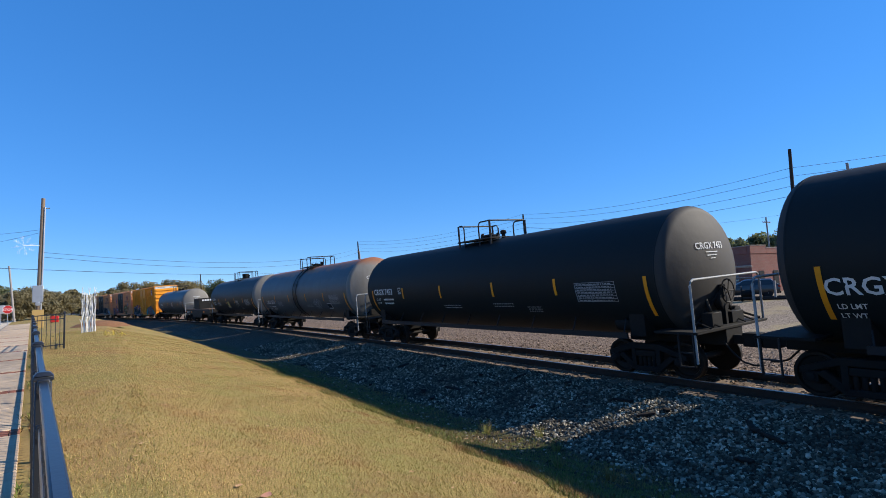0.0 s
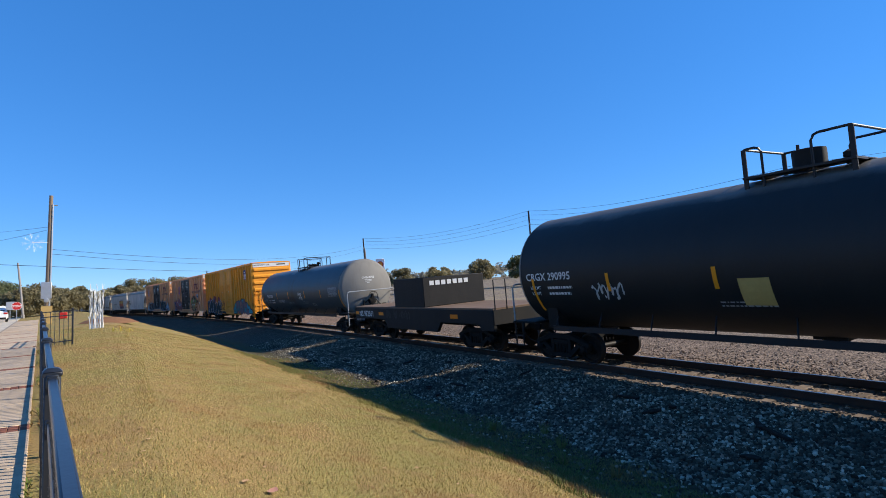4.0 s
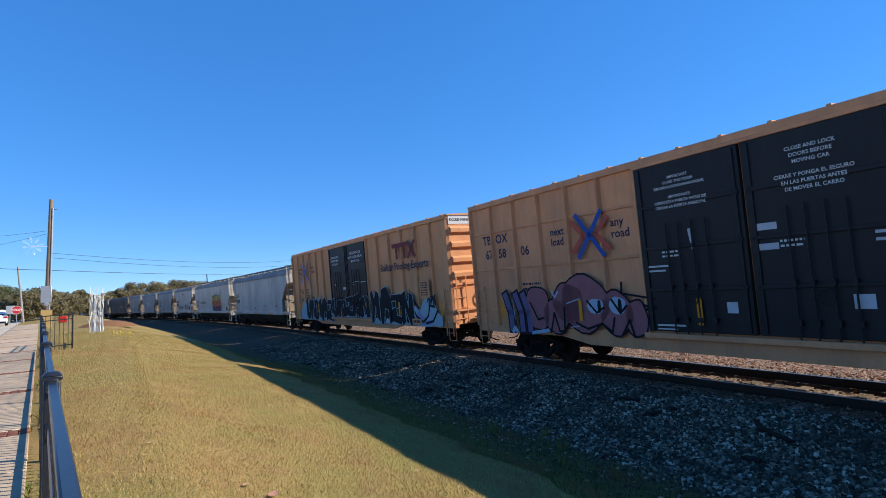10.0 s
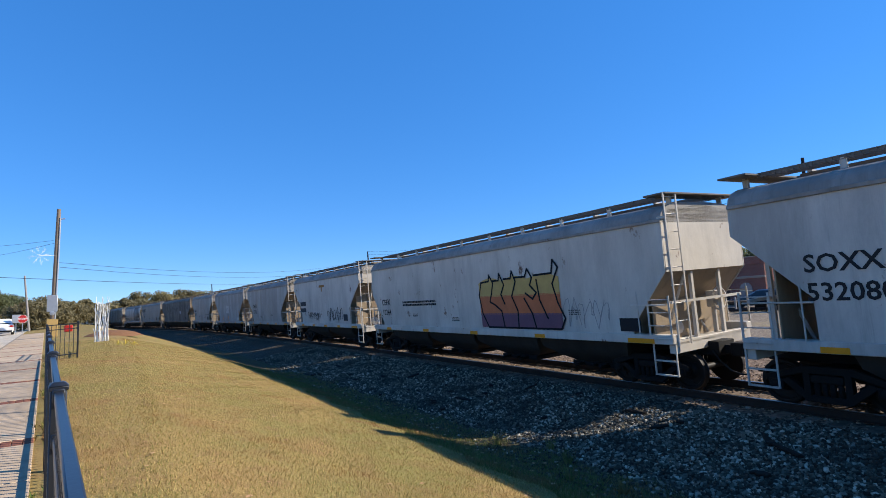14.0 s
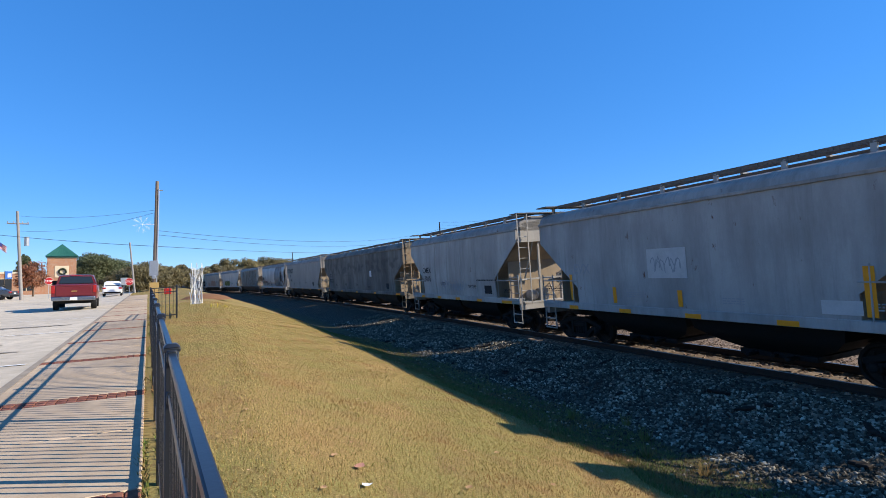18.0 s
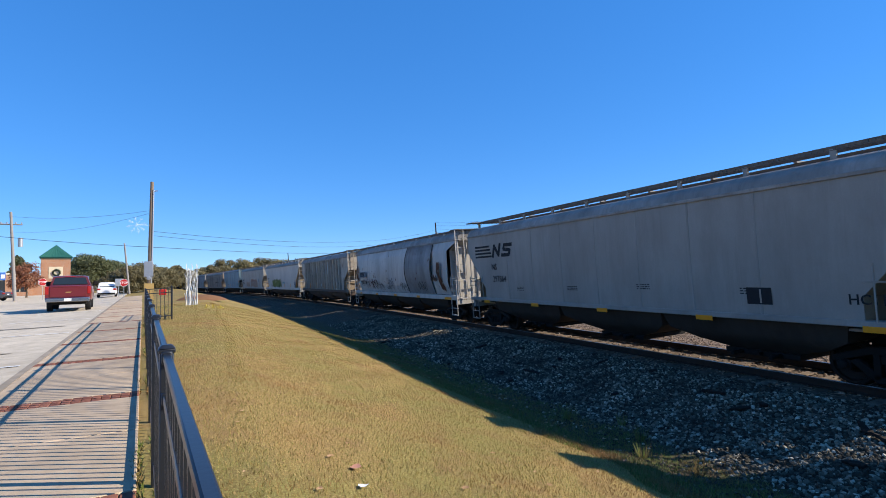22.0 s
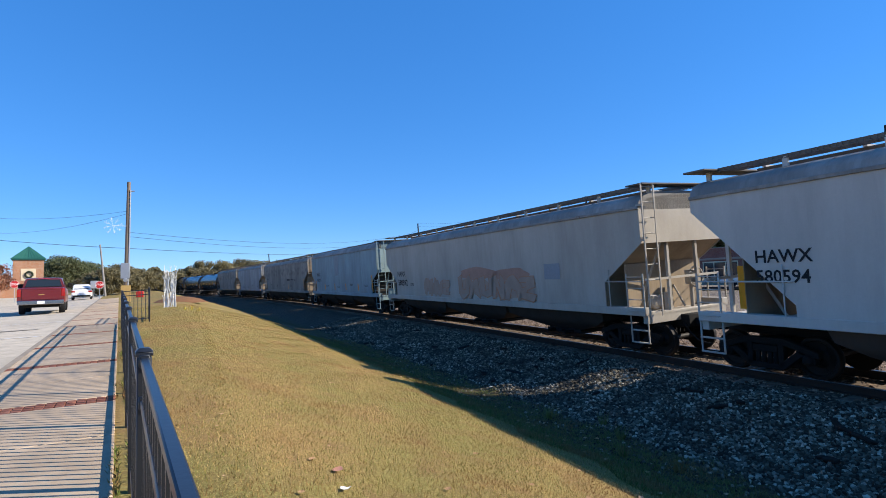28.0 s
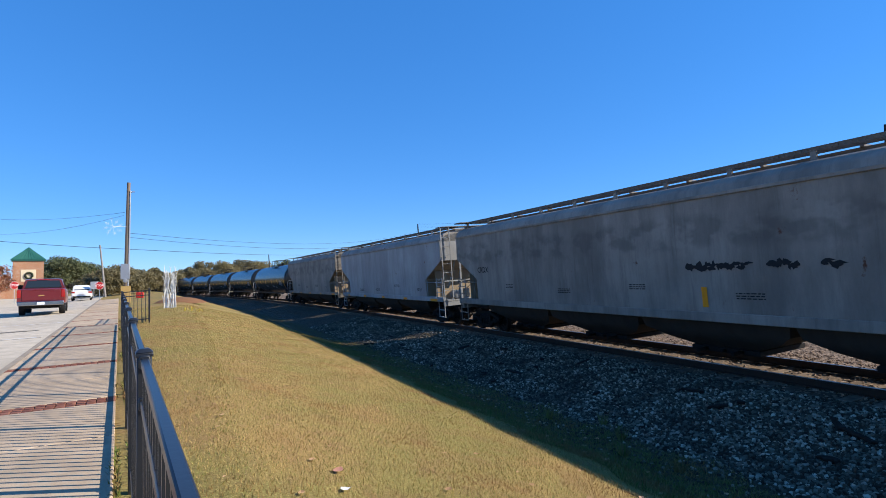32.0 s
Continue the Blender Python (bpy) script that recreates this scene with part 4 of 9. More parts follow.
    if ladder:
        lad = Mesh()
        for yy in (-0.3, 0.3):
            lad.tube([(-(radius + 0.05) * math.cos(q), yy, zc + (radius + 0.05) * math.sin(q)) for q in (radians(d) for d in range(60, -61, -12))] + [(-1.2, yy, 1.0), (-1.45, yy, 0.6)], 0.025, 6)
        for d in range(50, -60, -11):
            q = radians(d)
            lad.tube([(-(radius + 0.06) * math.cos(q), yy, zc + (radius + 0.06) * math.sin(q)) for yy in (-0.3, 0.3)], 0.016, 5)
        part("ladder", lad, DARK_TUBE, car, "curved ladder up the tank side")
    # reflective stripes, placards, data panel, lettering
    for i in range(stripes):
        yy = he - 1.1 - (2 * he - 2.4) * i / (stripes - 1) - (shift[i] if i < 6 else 0)
        ends = i in (0, stripes - 1)
        Marks(surf, 0.012).stripe(yy, 1.5 if ends else 2.05, 0.095, 0.95 if ends else 0.46, 8).done("reflector", YELLOW, car, "yellow reflective stripe")
    wh = Marks(surf)
    for body_text, yy, zz, sz in text:
        wh.text(body_text, yy, zz, sz)
    if text:
        ty, tz = text[0][1], text[0][2]
        wh.text("LD LMT", ty - 0.12, tz - 0.25, 0.13).lines(ty - 0.85, tz - 0.25, 0.95, 1, 0.07, 0, seed).text("LT WT", ty - 0.12, tz - 0.42, 0.13).lines(ty - 0.85, tz - 0.42, 0.85, 1, 0.07, 0, seed + 3)
    wh.done("reporting_mark", WHITE, car, "white stencilled lettering")
    dim = Marks(surf)
    dim.lines(1.4, 1.75, 1.1, 2, 0.03, 0.05, seed + 1).lines(-1.6, 1.8, 1.0, 2, 0.03, 0.05, seed + 2).lines(-3.2, 1.7, 0.6, 3, 0.025, 0.04, seed + 3)
    if panel:
        pz, py = panel_at[1], -he + panel_at[0]
        for i in range(8):
            dim.bar(py, pz - 0.07 * i, 1.3, 0.012)
        for i in range(7):
            dim.lines(py - 0.05, pz - 0.05 - 0.07 * i, 1.15, 1, 0.026, 0, seed + 5 + i)
        dim.stripe(py, pz - 0.5, 0.015, 0.52).stripe(py - 1.3, pz - 0.5, 0.015, 0.52).stripe(py - 0.5, pz - 0.5, 0.012, 0.5)
    dim.done("data_panel", GREYINK, car, "faded stencilled data panel")
    return car, sets, surf


def head_marks(car, half, text, size=0.22, zc=2.46):
    """Lettering on the dished head at the leading end; u runs to the right of one who faces it."""
    me = Mesh()
    pts, fc = text_shape(text, size)
    w = max(p[0] for p in pts)
    he = half - 0.93

    def head_y(x, z):
        return -he + head_depth(math.hypot(x, z - zc), 1.6) - 0.012
    pz = zc + 0.5
    me.add([(u - w / 2, head_y(u - w / 2, pz + v), pz + v) for u, v in pts], fc)
    for i in range(3):
        ww = (0.46, 0.4, 0.2)[i]
        z0 = pz - 0.09 - 0.075 * i
        me.add([(x, head_y(x, z) - 0.004, z) for x, z in ((-ww / 2, z0), (ww / 2, z0), (ww / 2, z0 + 0.022), (-ww / 2, z0 + 0.022))], [(0, 1, 2, 3)])
    m = bpy.data.meshes.new("head_lettering")
    m.from_pydata(me.v, [], me.f)
    m.materials.append(WHITE)
    part("head_lettering", m, WHITE, car, "white stencilled lettering on the tank head")


# ---------------------------------------------------------------- covered hoppers
H_LIGHT = paint("pale_grey_hopper_paint", (0.540, 0.500, 0.440), (0.2, 0.19, 0.175), 0.4, 0.6, 0.3, 0.0, 1.2, bands=0.55)
H_CREAM = paint("off_white_hopper_paint", (0.594, 0.540, 0.461), (0.24, 0.2, 0.16), 0.35, 0.6, 0.4, bands=0.35)
H_WHITE = paint("chalky_white_hopper_paint", (0.572, 0.525, 0.461), (0.22, 0.19, 0.16), 0.35, 0.6, 0.3, bands=0.35)
H_BLUEGREY = paint("dull_blue_grey_hopper_paint", (0.350, 0.342, 0.322), (0.15, 0.14, 0.13), 0.5, 0.65, 0.3, bands=0.55)
H_GREY = paint("mid_grey_hopper_paint", (0.424, 0.391, 0.346), (0.17, 0.15, 0.13), 0.5, 0.65, 0.3, bands=0.5)
H_BROWN = paint("sooty_brown_hopper_paint", (0.215, 0.19, 0.155), (0.05, 0.045, 0.04), 0.55, 0.7, 0.0, bands=0.85, spec=0.2, ghost=(2.5, 3.5, 0.5))
H_STONE = paint("stone_grey_hopper_paint", (0.3, 0.275, 0.24), (0.14, 0.125, 0.11), 0.35, 0.6, bands=0.3)
H_BARREL = paint("rust_stained_white_hopper_paint", (0.498, 0.460, 0.410), (0.2, 0.18, 0.16), 0.4, 0.55, 0.3, bands=0.45)
H_BEIGE = paint("stained_beige_hopper_paint", (0.48, 0.415, 0.33), (0.12, 0.095, 0.08), 0.5, 0.7, 0.5, bands=0.55)
H_PALE = paint("clean_pale_hopper_paint", (0.530, 0.490, 0.434), (0.3, 0.27, 0.23), 0.25, 0.55, bands=0.3)
H_SAND = paint("sandy_grey_hopper_paint", (0.424, 0.381, 0.318), (0.25, 0.2, 0.15), 0.3, 0.6, bands=0.35)
H_BLUE = paint("pale_blue_hopper_paint", (0.225, 0.322, 0.345), (0.12, 0.125, 0.13), 0.4, 0.6, 0.0, bands=0.35)
H_TAUPE = paint("taupe_hopper_paint", (0.3, 0.267, 0.225), (0.1, 0.09, 0.08), 0.5, 0.65, 0.1, bands=0.7, ghost=(2.75, 3.55, 0.45), spec=0.2)
H_STEELBLUE = paint("grey_blue_hopper_paint", (0.329, 0.337, 0.332), (0.14, 0.13, 0.13), 0.45, 0.65, 0.2, bands=0.5)
RUST_BIN = paint("rust_brown_bin_paint", (0.1, 0.065, 0.045), (0.05, 0.04, 0.035), 0.5, 0.8)
# sooty bins; also painted where rib edges and one slope sheet lie in shade
DARK_BIN = paint("soot_and_shade_paint", (0.05, 0.042, 0.035), (0.02, 0.017, 0.015), 0.5, 0.8, spec=0.15)

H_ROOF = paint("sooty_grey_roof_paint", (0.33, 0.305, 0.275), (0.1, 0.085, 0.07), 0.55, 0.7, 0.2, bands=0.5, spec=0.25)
# cement dust on slope sheets; its paleness also stands for sunlit car ends
SUNLIT_DUST = paint("tan_dusty_sunlit_steel", (0.34, 0.265, 0.18), (0.12, 0.085, 0.06), 0.5, 0.85, spec=0.15)


def hopper_car(label, length, body_mat, sill_mat=None, bays=3, seams=0, ribs=0, text=(), ink=None, cut=1.75, cutz=(2.15, 3.0), bin_mat=None,
               roof_mat=None, eave=3.93, tops=4.55, curved=0.03, reflectors=True, seed=0, steel=None, bulk_z=None, wide=1.57, end_mat=None, sill_low=1.13, walk_mat=None, sill_top=1.34, slope_mat=None, open_end=False):
    car = thing("covered_hopper_car", label, "hopper car", TRAIN)
    sets = running_gear(car, length, 1.95)
    half = length / 2 - 0.8
    steel = steel or body_mat
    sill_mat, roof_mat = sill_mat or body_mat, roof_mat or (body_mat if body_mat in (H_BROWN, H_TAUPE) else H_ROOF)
    bin_mat = bin_mat or BLACK_STEEL
    W = wide
    zs = sorted({sill_top, 1.65, 1.95, cutz[0], (cutz[0] * 2 + cutz[1]) / 3, (cutz[0] + cutz[1] * 2) / 3, cutz[1], (cutz[1] + eave) / 2, eave})

    def bulge(z):
        t = (z - sill_top) / (eave - sill_top)
        return W + curved * math.sin(math.pi * t) * (1 if t < 0.9 else 0.9)

    def cut_at(z):
        return cut if z <= cutz[0] else (0.0 if z >= cutz[1] else cut * (cutz[1] - z) / (cutz[1] - cutz[0]))

    for sgn in (-1, 1):
        verts, faces = [], []
        cols = 8
        for z in zs:
            lo, hi = -half + cut_at(z), half - cut_at(z)
            for j in range(cols + 1):
                verts.append((sgn * bulge(z), lo + (hi - lo) * j / cols, z))
        for i in range(len(zs) - 1):
            for j in range(cols):
                a = i * (cols + 1) + j
                faces.append((a, a + 1, a + cols + 2, a + cols + 1))
        n0 = len(verts)
        inner = [(x - sgn * 0.025, y, z) for x, y, z in verts]
        faces += [tuple(k + n0 for k in f[::-1]) for f in faces]
        edge = [j for j in range(cols + 1)] + [i * (cols + 1) + cols for i in range(1, len(zs))] + [(len(zs) - 1) * (cols + 1) + j for j in range(cols - 1, -1, -1)] + [i * (cols + 1) for i in range(len(zs) - 2, 0, -1)]
        faces += [(a, b, b + n0, a + n0) for a, b in zip(edge, edge[1:] + edge[:1])]
        part("side_sheet", Mesh().add(verts + inner, faces), body_mat, car)
        # sill
        part("side_sill", Mesh().box(*sorted((sgn * 1.36, sgn * (max(W, 1.5) + 0.035))), -half, half, sill_low, sill_top), sill_mat, car, bevel=0.012)
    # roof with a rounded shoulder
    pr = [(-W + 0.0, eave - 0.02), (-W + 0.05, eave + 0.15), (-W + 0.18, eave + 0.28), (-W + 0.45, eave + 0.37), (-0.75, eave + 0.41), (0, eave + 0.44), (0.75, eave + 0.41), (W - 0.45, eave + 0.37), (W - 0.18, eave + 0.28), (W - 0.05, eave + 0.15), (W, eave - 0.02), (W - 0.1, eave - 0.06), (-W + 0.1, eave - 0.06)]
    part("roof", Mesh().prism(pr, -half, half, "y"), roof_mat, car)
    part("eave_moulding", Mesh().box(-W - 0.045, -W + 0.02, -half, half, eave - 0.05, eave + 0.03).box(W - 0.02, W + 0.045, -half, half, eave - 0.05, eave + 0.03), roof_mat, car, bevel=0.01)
    hatch = Mesh().box(-0.3, 0.3, -half + 0.8, half - 0.8, eave + 0.38, min(eave + 0.55, tops - 0.06))
    part("hatch_trough", hatch, GRATING, car, bevel=0.01)
    count = max(6, int(half * 2 / 1.9))
    hc = Mesh().box(-0.34, 0.34, -0.04, 0.04, min(eave + 0.55, tops - 0.06), min(eave + 0.59, tops - 0.02)).mesh("hatch_strap", steel)
    for i in range(count):
        put("hatch_strap", hc, car, pose(0, -half + 1.0 + (2 * half - 2.0) * i / (count - 1), 0))
    # running boards on posts, either side of the hatches
    for sgn in (-1, 1):
        rb = Mesh()
        x0, x1 = sorted((sgn * 0.42, sgn * 1.02))
        for k in range(5):
            x = x0 + (x1 - x0) * k / 4
            rb.box(x - 0.012, x + 0.012, -half - 0.02, half + 0.02, tops - 0.05, tops)
        for i in range(int(half * 2 / 0.3)):
            y = -half + 0.3 * i
            rb.box(x0, x1, y, y + 0.02, tops - 0.04, tops - 0.01)
        for z_ in (tops - 0.075, tops - 0.004):
            rb.box(*sorted((sgn * 1.02, sgn * 1.045)), -half - 0.02, half + 0.02, z_, z_ + 0.014)
        for i in range(int(half * 2 / 0.11)):
            y = -half + 0.11 * i
            rb.box(*sorted((sgn * 1.022, sgn * 1.043)), y, y + 0.045, tops - 0.075, tops + 0.012)
        part("running_board", rb, walk_mat or GRATING, car, "steel grating roof walk")
        sup = Mesh().box(-0.03, 0.03, -0.055, 0.055, eave + 0.25, tops - 0.04).mesh("walk_bracket", steel)
        for i in range(count + 2):
            put("walk_bracket", sup, car, pose(sgn * 1.01, -half + 0.12 + (2 * half - 0.24) * i / (count + 1), 0))
    # ends: bulkhead, slope sheet, platform, posts, ladders
    bz = bulk_z or cutz[1]
    for sgn in (-1, 1):
        y = sgn * (half - 0.02)
        part("end_sheet", Mesh().prism([(-W + 0.02, bz), (W - 0.02, bz), (W - 0.02, eave - 0.03), (W - 0.35, eave + 0.24), (0, eave + 0.37), (-W + 0.35, eave + 0.24), (-W + 0.02, eave - 0.03)], y - 0.02, y + 0.02, "y"), end_mat or body_mat, car)
        yi = sgn * (half - cut)
        sl = [(y, cutz[1] + 0.02), (yi, cutz[0]), (yi, sill_low), (yi - sgn * 0.05, sill_low), (yi - sgn * 0.05, cutz[0] + 0.03), (y - sgn * 0.05, cutz[1] + 0.05)]
        part("slope_sheet", Mesh().prism(sl, -W + 0.03, W - 0.03, "x"), slope_mat or SUNLIT_DUST, car)
        lo, hi = sorted((sgn * half, sgn * (half - cut - 0.4)))
        pl = Mesh().box(-1.36, 1.36, lo, hi, 1.1, 1.16).box(-1.5, 1.5, *sorted((sgn * half, sgn * (half - 0.18))), 0.92, 1.2)
        part("end_platform", pl, sill_mat, car, bevel=0.01)
        yl = sgn * (half - 0.06)
        if open_end:                                   # bare posts carry the overhanging roof
            for x in (-W + 0.02, -0.62, 0.05, 0.62, W - 0.02):
                part("corner_post", Mesh().box(x - 0.032, x + 0.032, *sorted((yl, yl - sgn * 0.07)), 1.15, eave + 0.1), steel, car, "", 0.008)
        part("end_rail", Mesh().box(-1.4, 1.4, *sorted((yl, yl - sgn * 0.06)), 2.02, 2.08), steel, car)
        part("end_beam", Mesh().box(-1.42, 1.42, *sorted((yl, yl - sgn * 0.12)), bz + 0.02, bz + 0.16), steel, car, bevel=0.01)
        for x in (-0.55, 0.55):
            part("end_post", Mesh().box(x - 0.04, x + 0.04, *sorted((yl, yl - sgn * 0.08)), 1.15, bz + 0.1), steel, car)
        ym = sgn * (half - cut * 0.5)
        zm_ = (cutz[0] + cutz[1]) / 2 - 0.03
        part("slope_support", Mesh().box(-W + 0.1, W - 0.1, *sorted((ym, ym - sgn * 0.03)), 1.12, zm_), slope_mat or SUNLIT_DUST, car, "dusty plate below the slope sheet")
        part("end_brace", Mesh().tube([(-0.8, yl, bz), (-0.8, sgn * (half - cut * 0.7), 1.2)], 0.035, 5), steel, car)
        part("grab_rail", Mesh().tube([(-W - 0.03, yl - sgn * 0.02, 2.02), (-W - 0.03, sgn * (half - cut), 2.02)], 0.018, 5), steel, car)
        part("grab_rail", Mesh().tube([(-W - 0.03, sgn * (half - cut + 0.2), 1.3), (-W - 0.03, sgn * (half - cut + 0.2), 2.35)], 0.018, 5), steel, car)
        # side ladder near the corner, end ladder on the end, low steps
        side_x = max(W, 1.5) + 0.01
        put("side_ladder", ladder_mesh(1.08, 0.56, 4, steel), car, pose(-side_x, -half + 0.02 if sgn < 0 else half - 0.58, 1.14))
        put("side_ladder", ladder_mesh(1.08, 0.56, 4, steel), car, pose(side_x, -half + 0.58 if sgn < 0 else half - 0.02, 1.14, 0, 0, 180))
        put("end_ladder", ladder_mesh(round(tops - 1.14, 2), 0.44, 9, steel), car, pose(-side_x + 0.02 if sgn < 0 else side_x - 0.02, sgn * (half + 0.13), 1.12, 0, 0, 90 if sgn > 0 else -90))
        for z_ in (bz + 0.05, eave + 0.02):
            part("ladder_bracket", Mesh().box(*sorted((sgn * (side_x - 0.02), sgn * (side_x - 0.07))), *sorted((sgn * (half + 0.12), sgn * (half - 0.1))), z_, z_ + 0.06), steel, car)
        part("roof_crossover", Mesh().box(-side_x + 0.05, side_x - 0.05, *sorted((sgn * (half + 0.16), sgn * (half - 0.42))), tops - 0.045, tops - 0.005), walk_mat or GRATING, car, "grating step across the roof end", 0.006)
        st = Mesh()
        for z in (0.42, 0.74):
            st.box(-1.56, -1.5, *sorted((sgn * (half + 0.02), sgn * (half - 0.55))), z, z + 0.03)
        for yy in (half + 0.02, half - 0.55):
            st.box(-1.545, -1.515, *sorted((sgn * yy, sgn * (yy - 0.03))), 0.42, 1.14)
        part("step", st, steel, car)
    # brake gear on the leading platform
    y = -half + 0.35
    bw = Mesh().ring((0.55, y - 0.22, 2.0), 0.28, 0.02)
    for k in range(5):
        a = 2 * math.pi * k / 5
        bw.tube([(0.55, y - 0.22, 2.0), (0.55 + 0.28 * math.cos(a), y - 0.22, 2.0 + 0.28 * math.sin(a))], 0.013, 5)
    part("brake_wheel", bw, steel, car, "hand brake wheel")
    part("brake_housing", Mesh().box(0.4, 0.7, y - 0.16, y + 0.04, 1.8, 2.2).box(0.5, 0.6, y - 0.1, y, 1.15, 1.8), steel, car, bevel=0.02)
    part("air_reservoir", Mesh().lathe([(-half + 0.5, 0.1), (-half + 0.55, 0.2), (-half + 1.35, 0.2), (-half + 1.4, 0.1)], -0.55, 1.4, 12), steel, car)
    part("brake_valve", Mesh().box(-0.2, 0.15, -half + 0.6, -half + 0.95, 1.16, 1.62).tube([(0.1, -half + 0.8, 1.6), (0.3, -half + 0.7, 1.8), (0.35, -half + 0.4, 1.2)], 0.03, 6), steel, car, bevel=0.02)
    # outlet bins
    span = (2 * half - 2 * cut - 0.7) / bays
    for i in range(bays):
        c = -half + cut + 0.35 + span * (i + 0.5)
        h0, h1 = span / 2 - 0.02, min(0.75, span * 0.24)
        h2 = h0 - 0.1
        rings = ((1.42, h0, 1.22), (1.3, h2, 0.86), (0.95, (h2 + h1) / 2 + 0.1, 0.6), (0.72, h1 + 0.06, 0.42))
        mb = Mesh().add([(sx * w_, c + sy * l_, z_) for w_, l_, z_ in rings for sx, sy in ((-1, -1), (1, -1), (1, 1), (-1, 1))],
                        [(0, 1, 2, 3), (15, 14, 13, 12)] + [(4 * k + e, 4 * k + 4 + e, 4 * k + 4 + (e + 1) % 4, 4 * k + (e + 1) % 4) for k in range(3) for e in range(4)])
        part("hopper_bin", mb, bin_mat, car, "tapered outlet bin under the body")
        part("outlet_gate", Mesh().box(-0.82, 0.82, c - h1 - 0.12, c + h1 + 0.12, 0.3, 0.42).box(-0.95, 0.95, c - 0.06, c + 0.06, 0.33, 0.4).tube([(-1.15, c - h1 * 0.6, 0.36), (-0.8, c - h1 * 0.6, 0.36)], 0.05, 8).tube([(-1.15, c + h1 * 0.6, 0.36), (-0.8, c + h1 * 0.6, 0.36)], 0.05, 8), BLACK_STEEL, car, bevel=0.01)
    # seams or ribs on the side
    if seams:
        for i in range(1, seams):
            sm = Mesh()
            y = -half + cut + 0.2 + (2 * half - 2 * cut - 0.4) * i / seams
            for z0, z1 in zip(zs, zs[1:]):
                sm.add([(-bulge(z0) - 0.012, y - 0.02, z0), (-bulge(z0) - 0.012, y + 0.02, z0), (-bulge(z1) - 0.012, y + 0.02, z1), (-bulge(z1) - 0.012, y - 0.02, z1),
                        (-bulge(z0), y - 0.03, z0), (-bulge(z0), y + 0.03, z0), (-bulge(z1), y + 0.03, z1), (-bulge(z1), y - 0.03, z1)], [(0, 3, 2, 1), (0, 4, 7, 3), (1, 2, 6, 5)])
            part("weld_seam", sm, body_mat, car)
    if ribs:
        rib = Mesh().prism([(-0.045, 0), (0.045, 0), (0.03, 0.13), (-0.03, 0.13)], sill_top, eave - 0.03, "z").mesh("side_post", body_mat)
        # thin dark strip beside each rib, drawn in for the rib's shade
        shade_strip = Mesh().box(-0.004, 0.004, -0.013, 0.013, sill_top, eave - 0.03).mesh("panel_joint", DARK_BIN)
        for i in range(ribs):
            y = -half + 0.5 + (2 * half - 1.0) * i / (ribs - 1)
            for sgn in (-1, 1):
                if abs(y) > half - cut:
                    continue
                if sgn < 0:
                    put("panel_joint", shade_strip, car, pose(-W - 0.003, y - 0.07, 0))
                put("side_post", rib, car, pose(sgn * W, y, 0, 0, 0, -90 * sgn))
    surf = lambda y, z: -bulge(min(max(z, sill_top), eave)) if z > sill_top else -max(W, 1.5) - 0.036
    if reflectors:
        for i in range(5):
            y = half - 0.9 - (2 * half - 2.6) * i / 4
            Marks(flat_side(-max(W, 1.5) - 0.037)).bar(y, 1.14, 0.75 if i == 4 else 0.45, 0.11).done("reflector", YELLOW, car, "yellow reflective strip on the sill")
    ink = ink or BLACKINK
    tx = Marks(surf, 0.01)
    for body_text, yy, zz, sz in text:
        tx.text(body_text, yy, zz, sz)
    r = random.Random(seed)
    for i in range(4):
        tx.lines(half - 3.5 - 3.0 * i, 1.75 + r.uniform(-0.15, 0.2), r.uniform(0.4, 0.8), 3, 0.024, 0.03, seed + i)
    tx.done("reporting_mark", ink, car, "stencilled lettering")
    return car, sets, surf, half


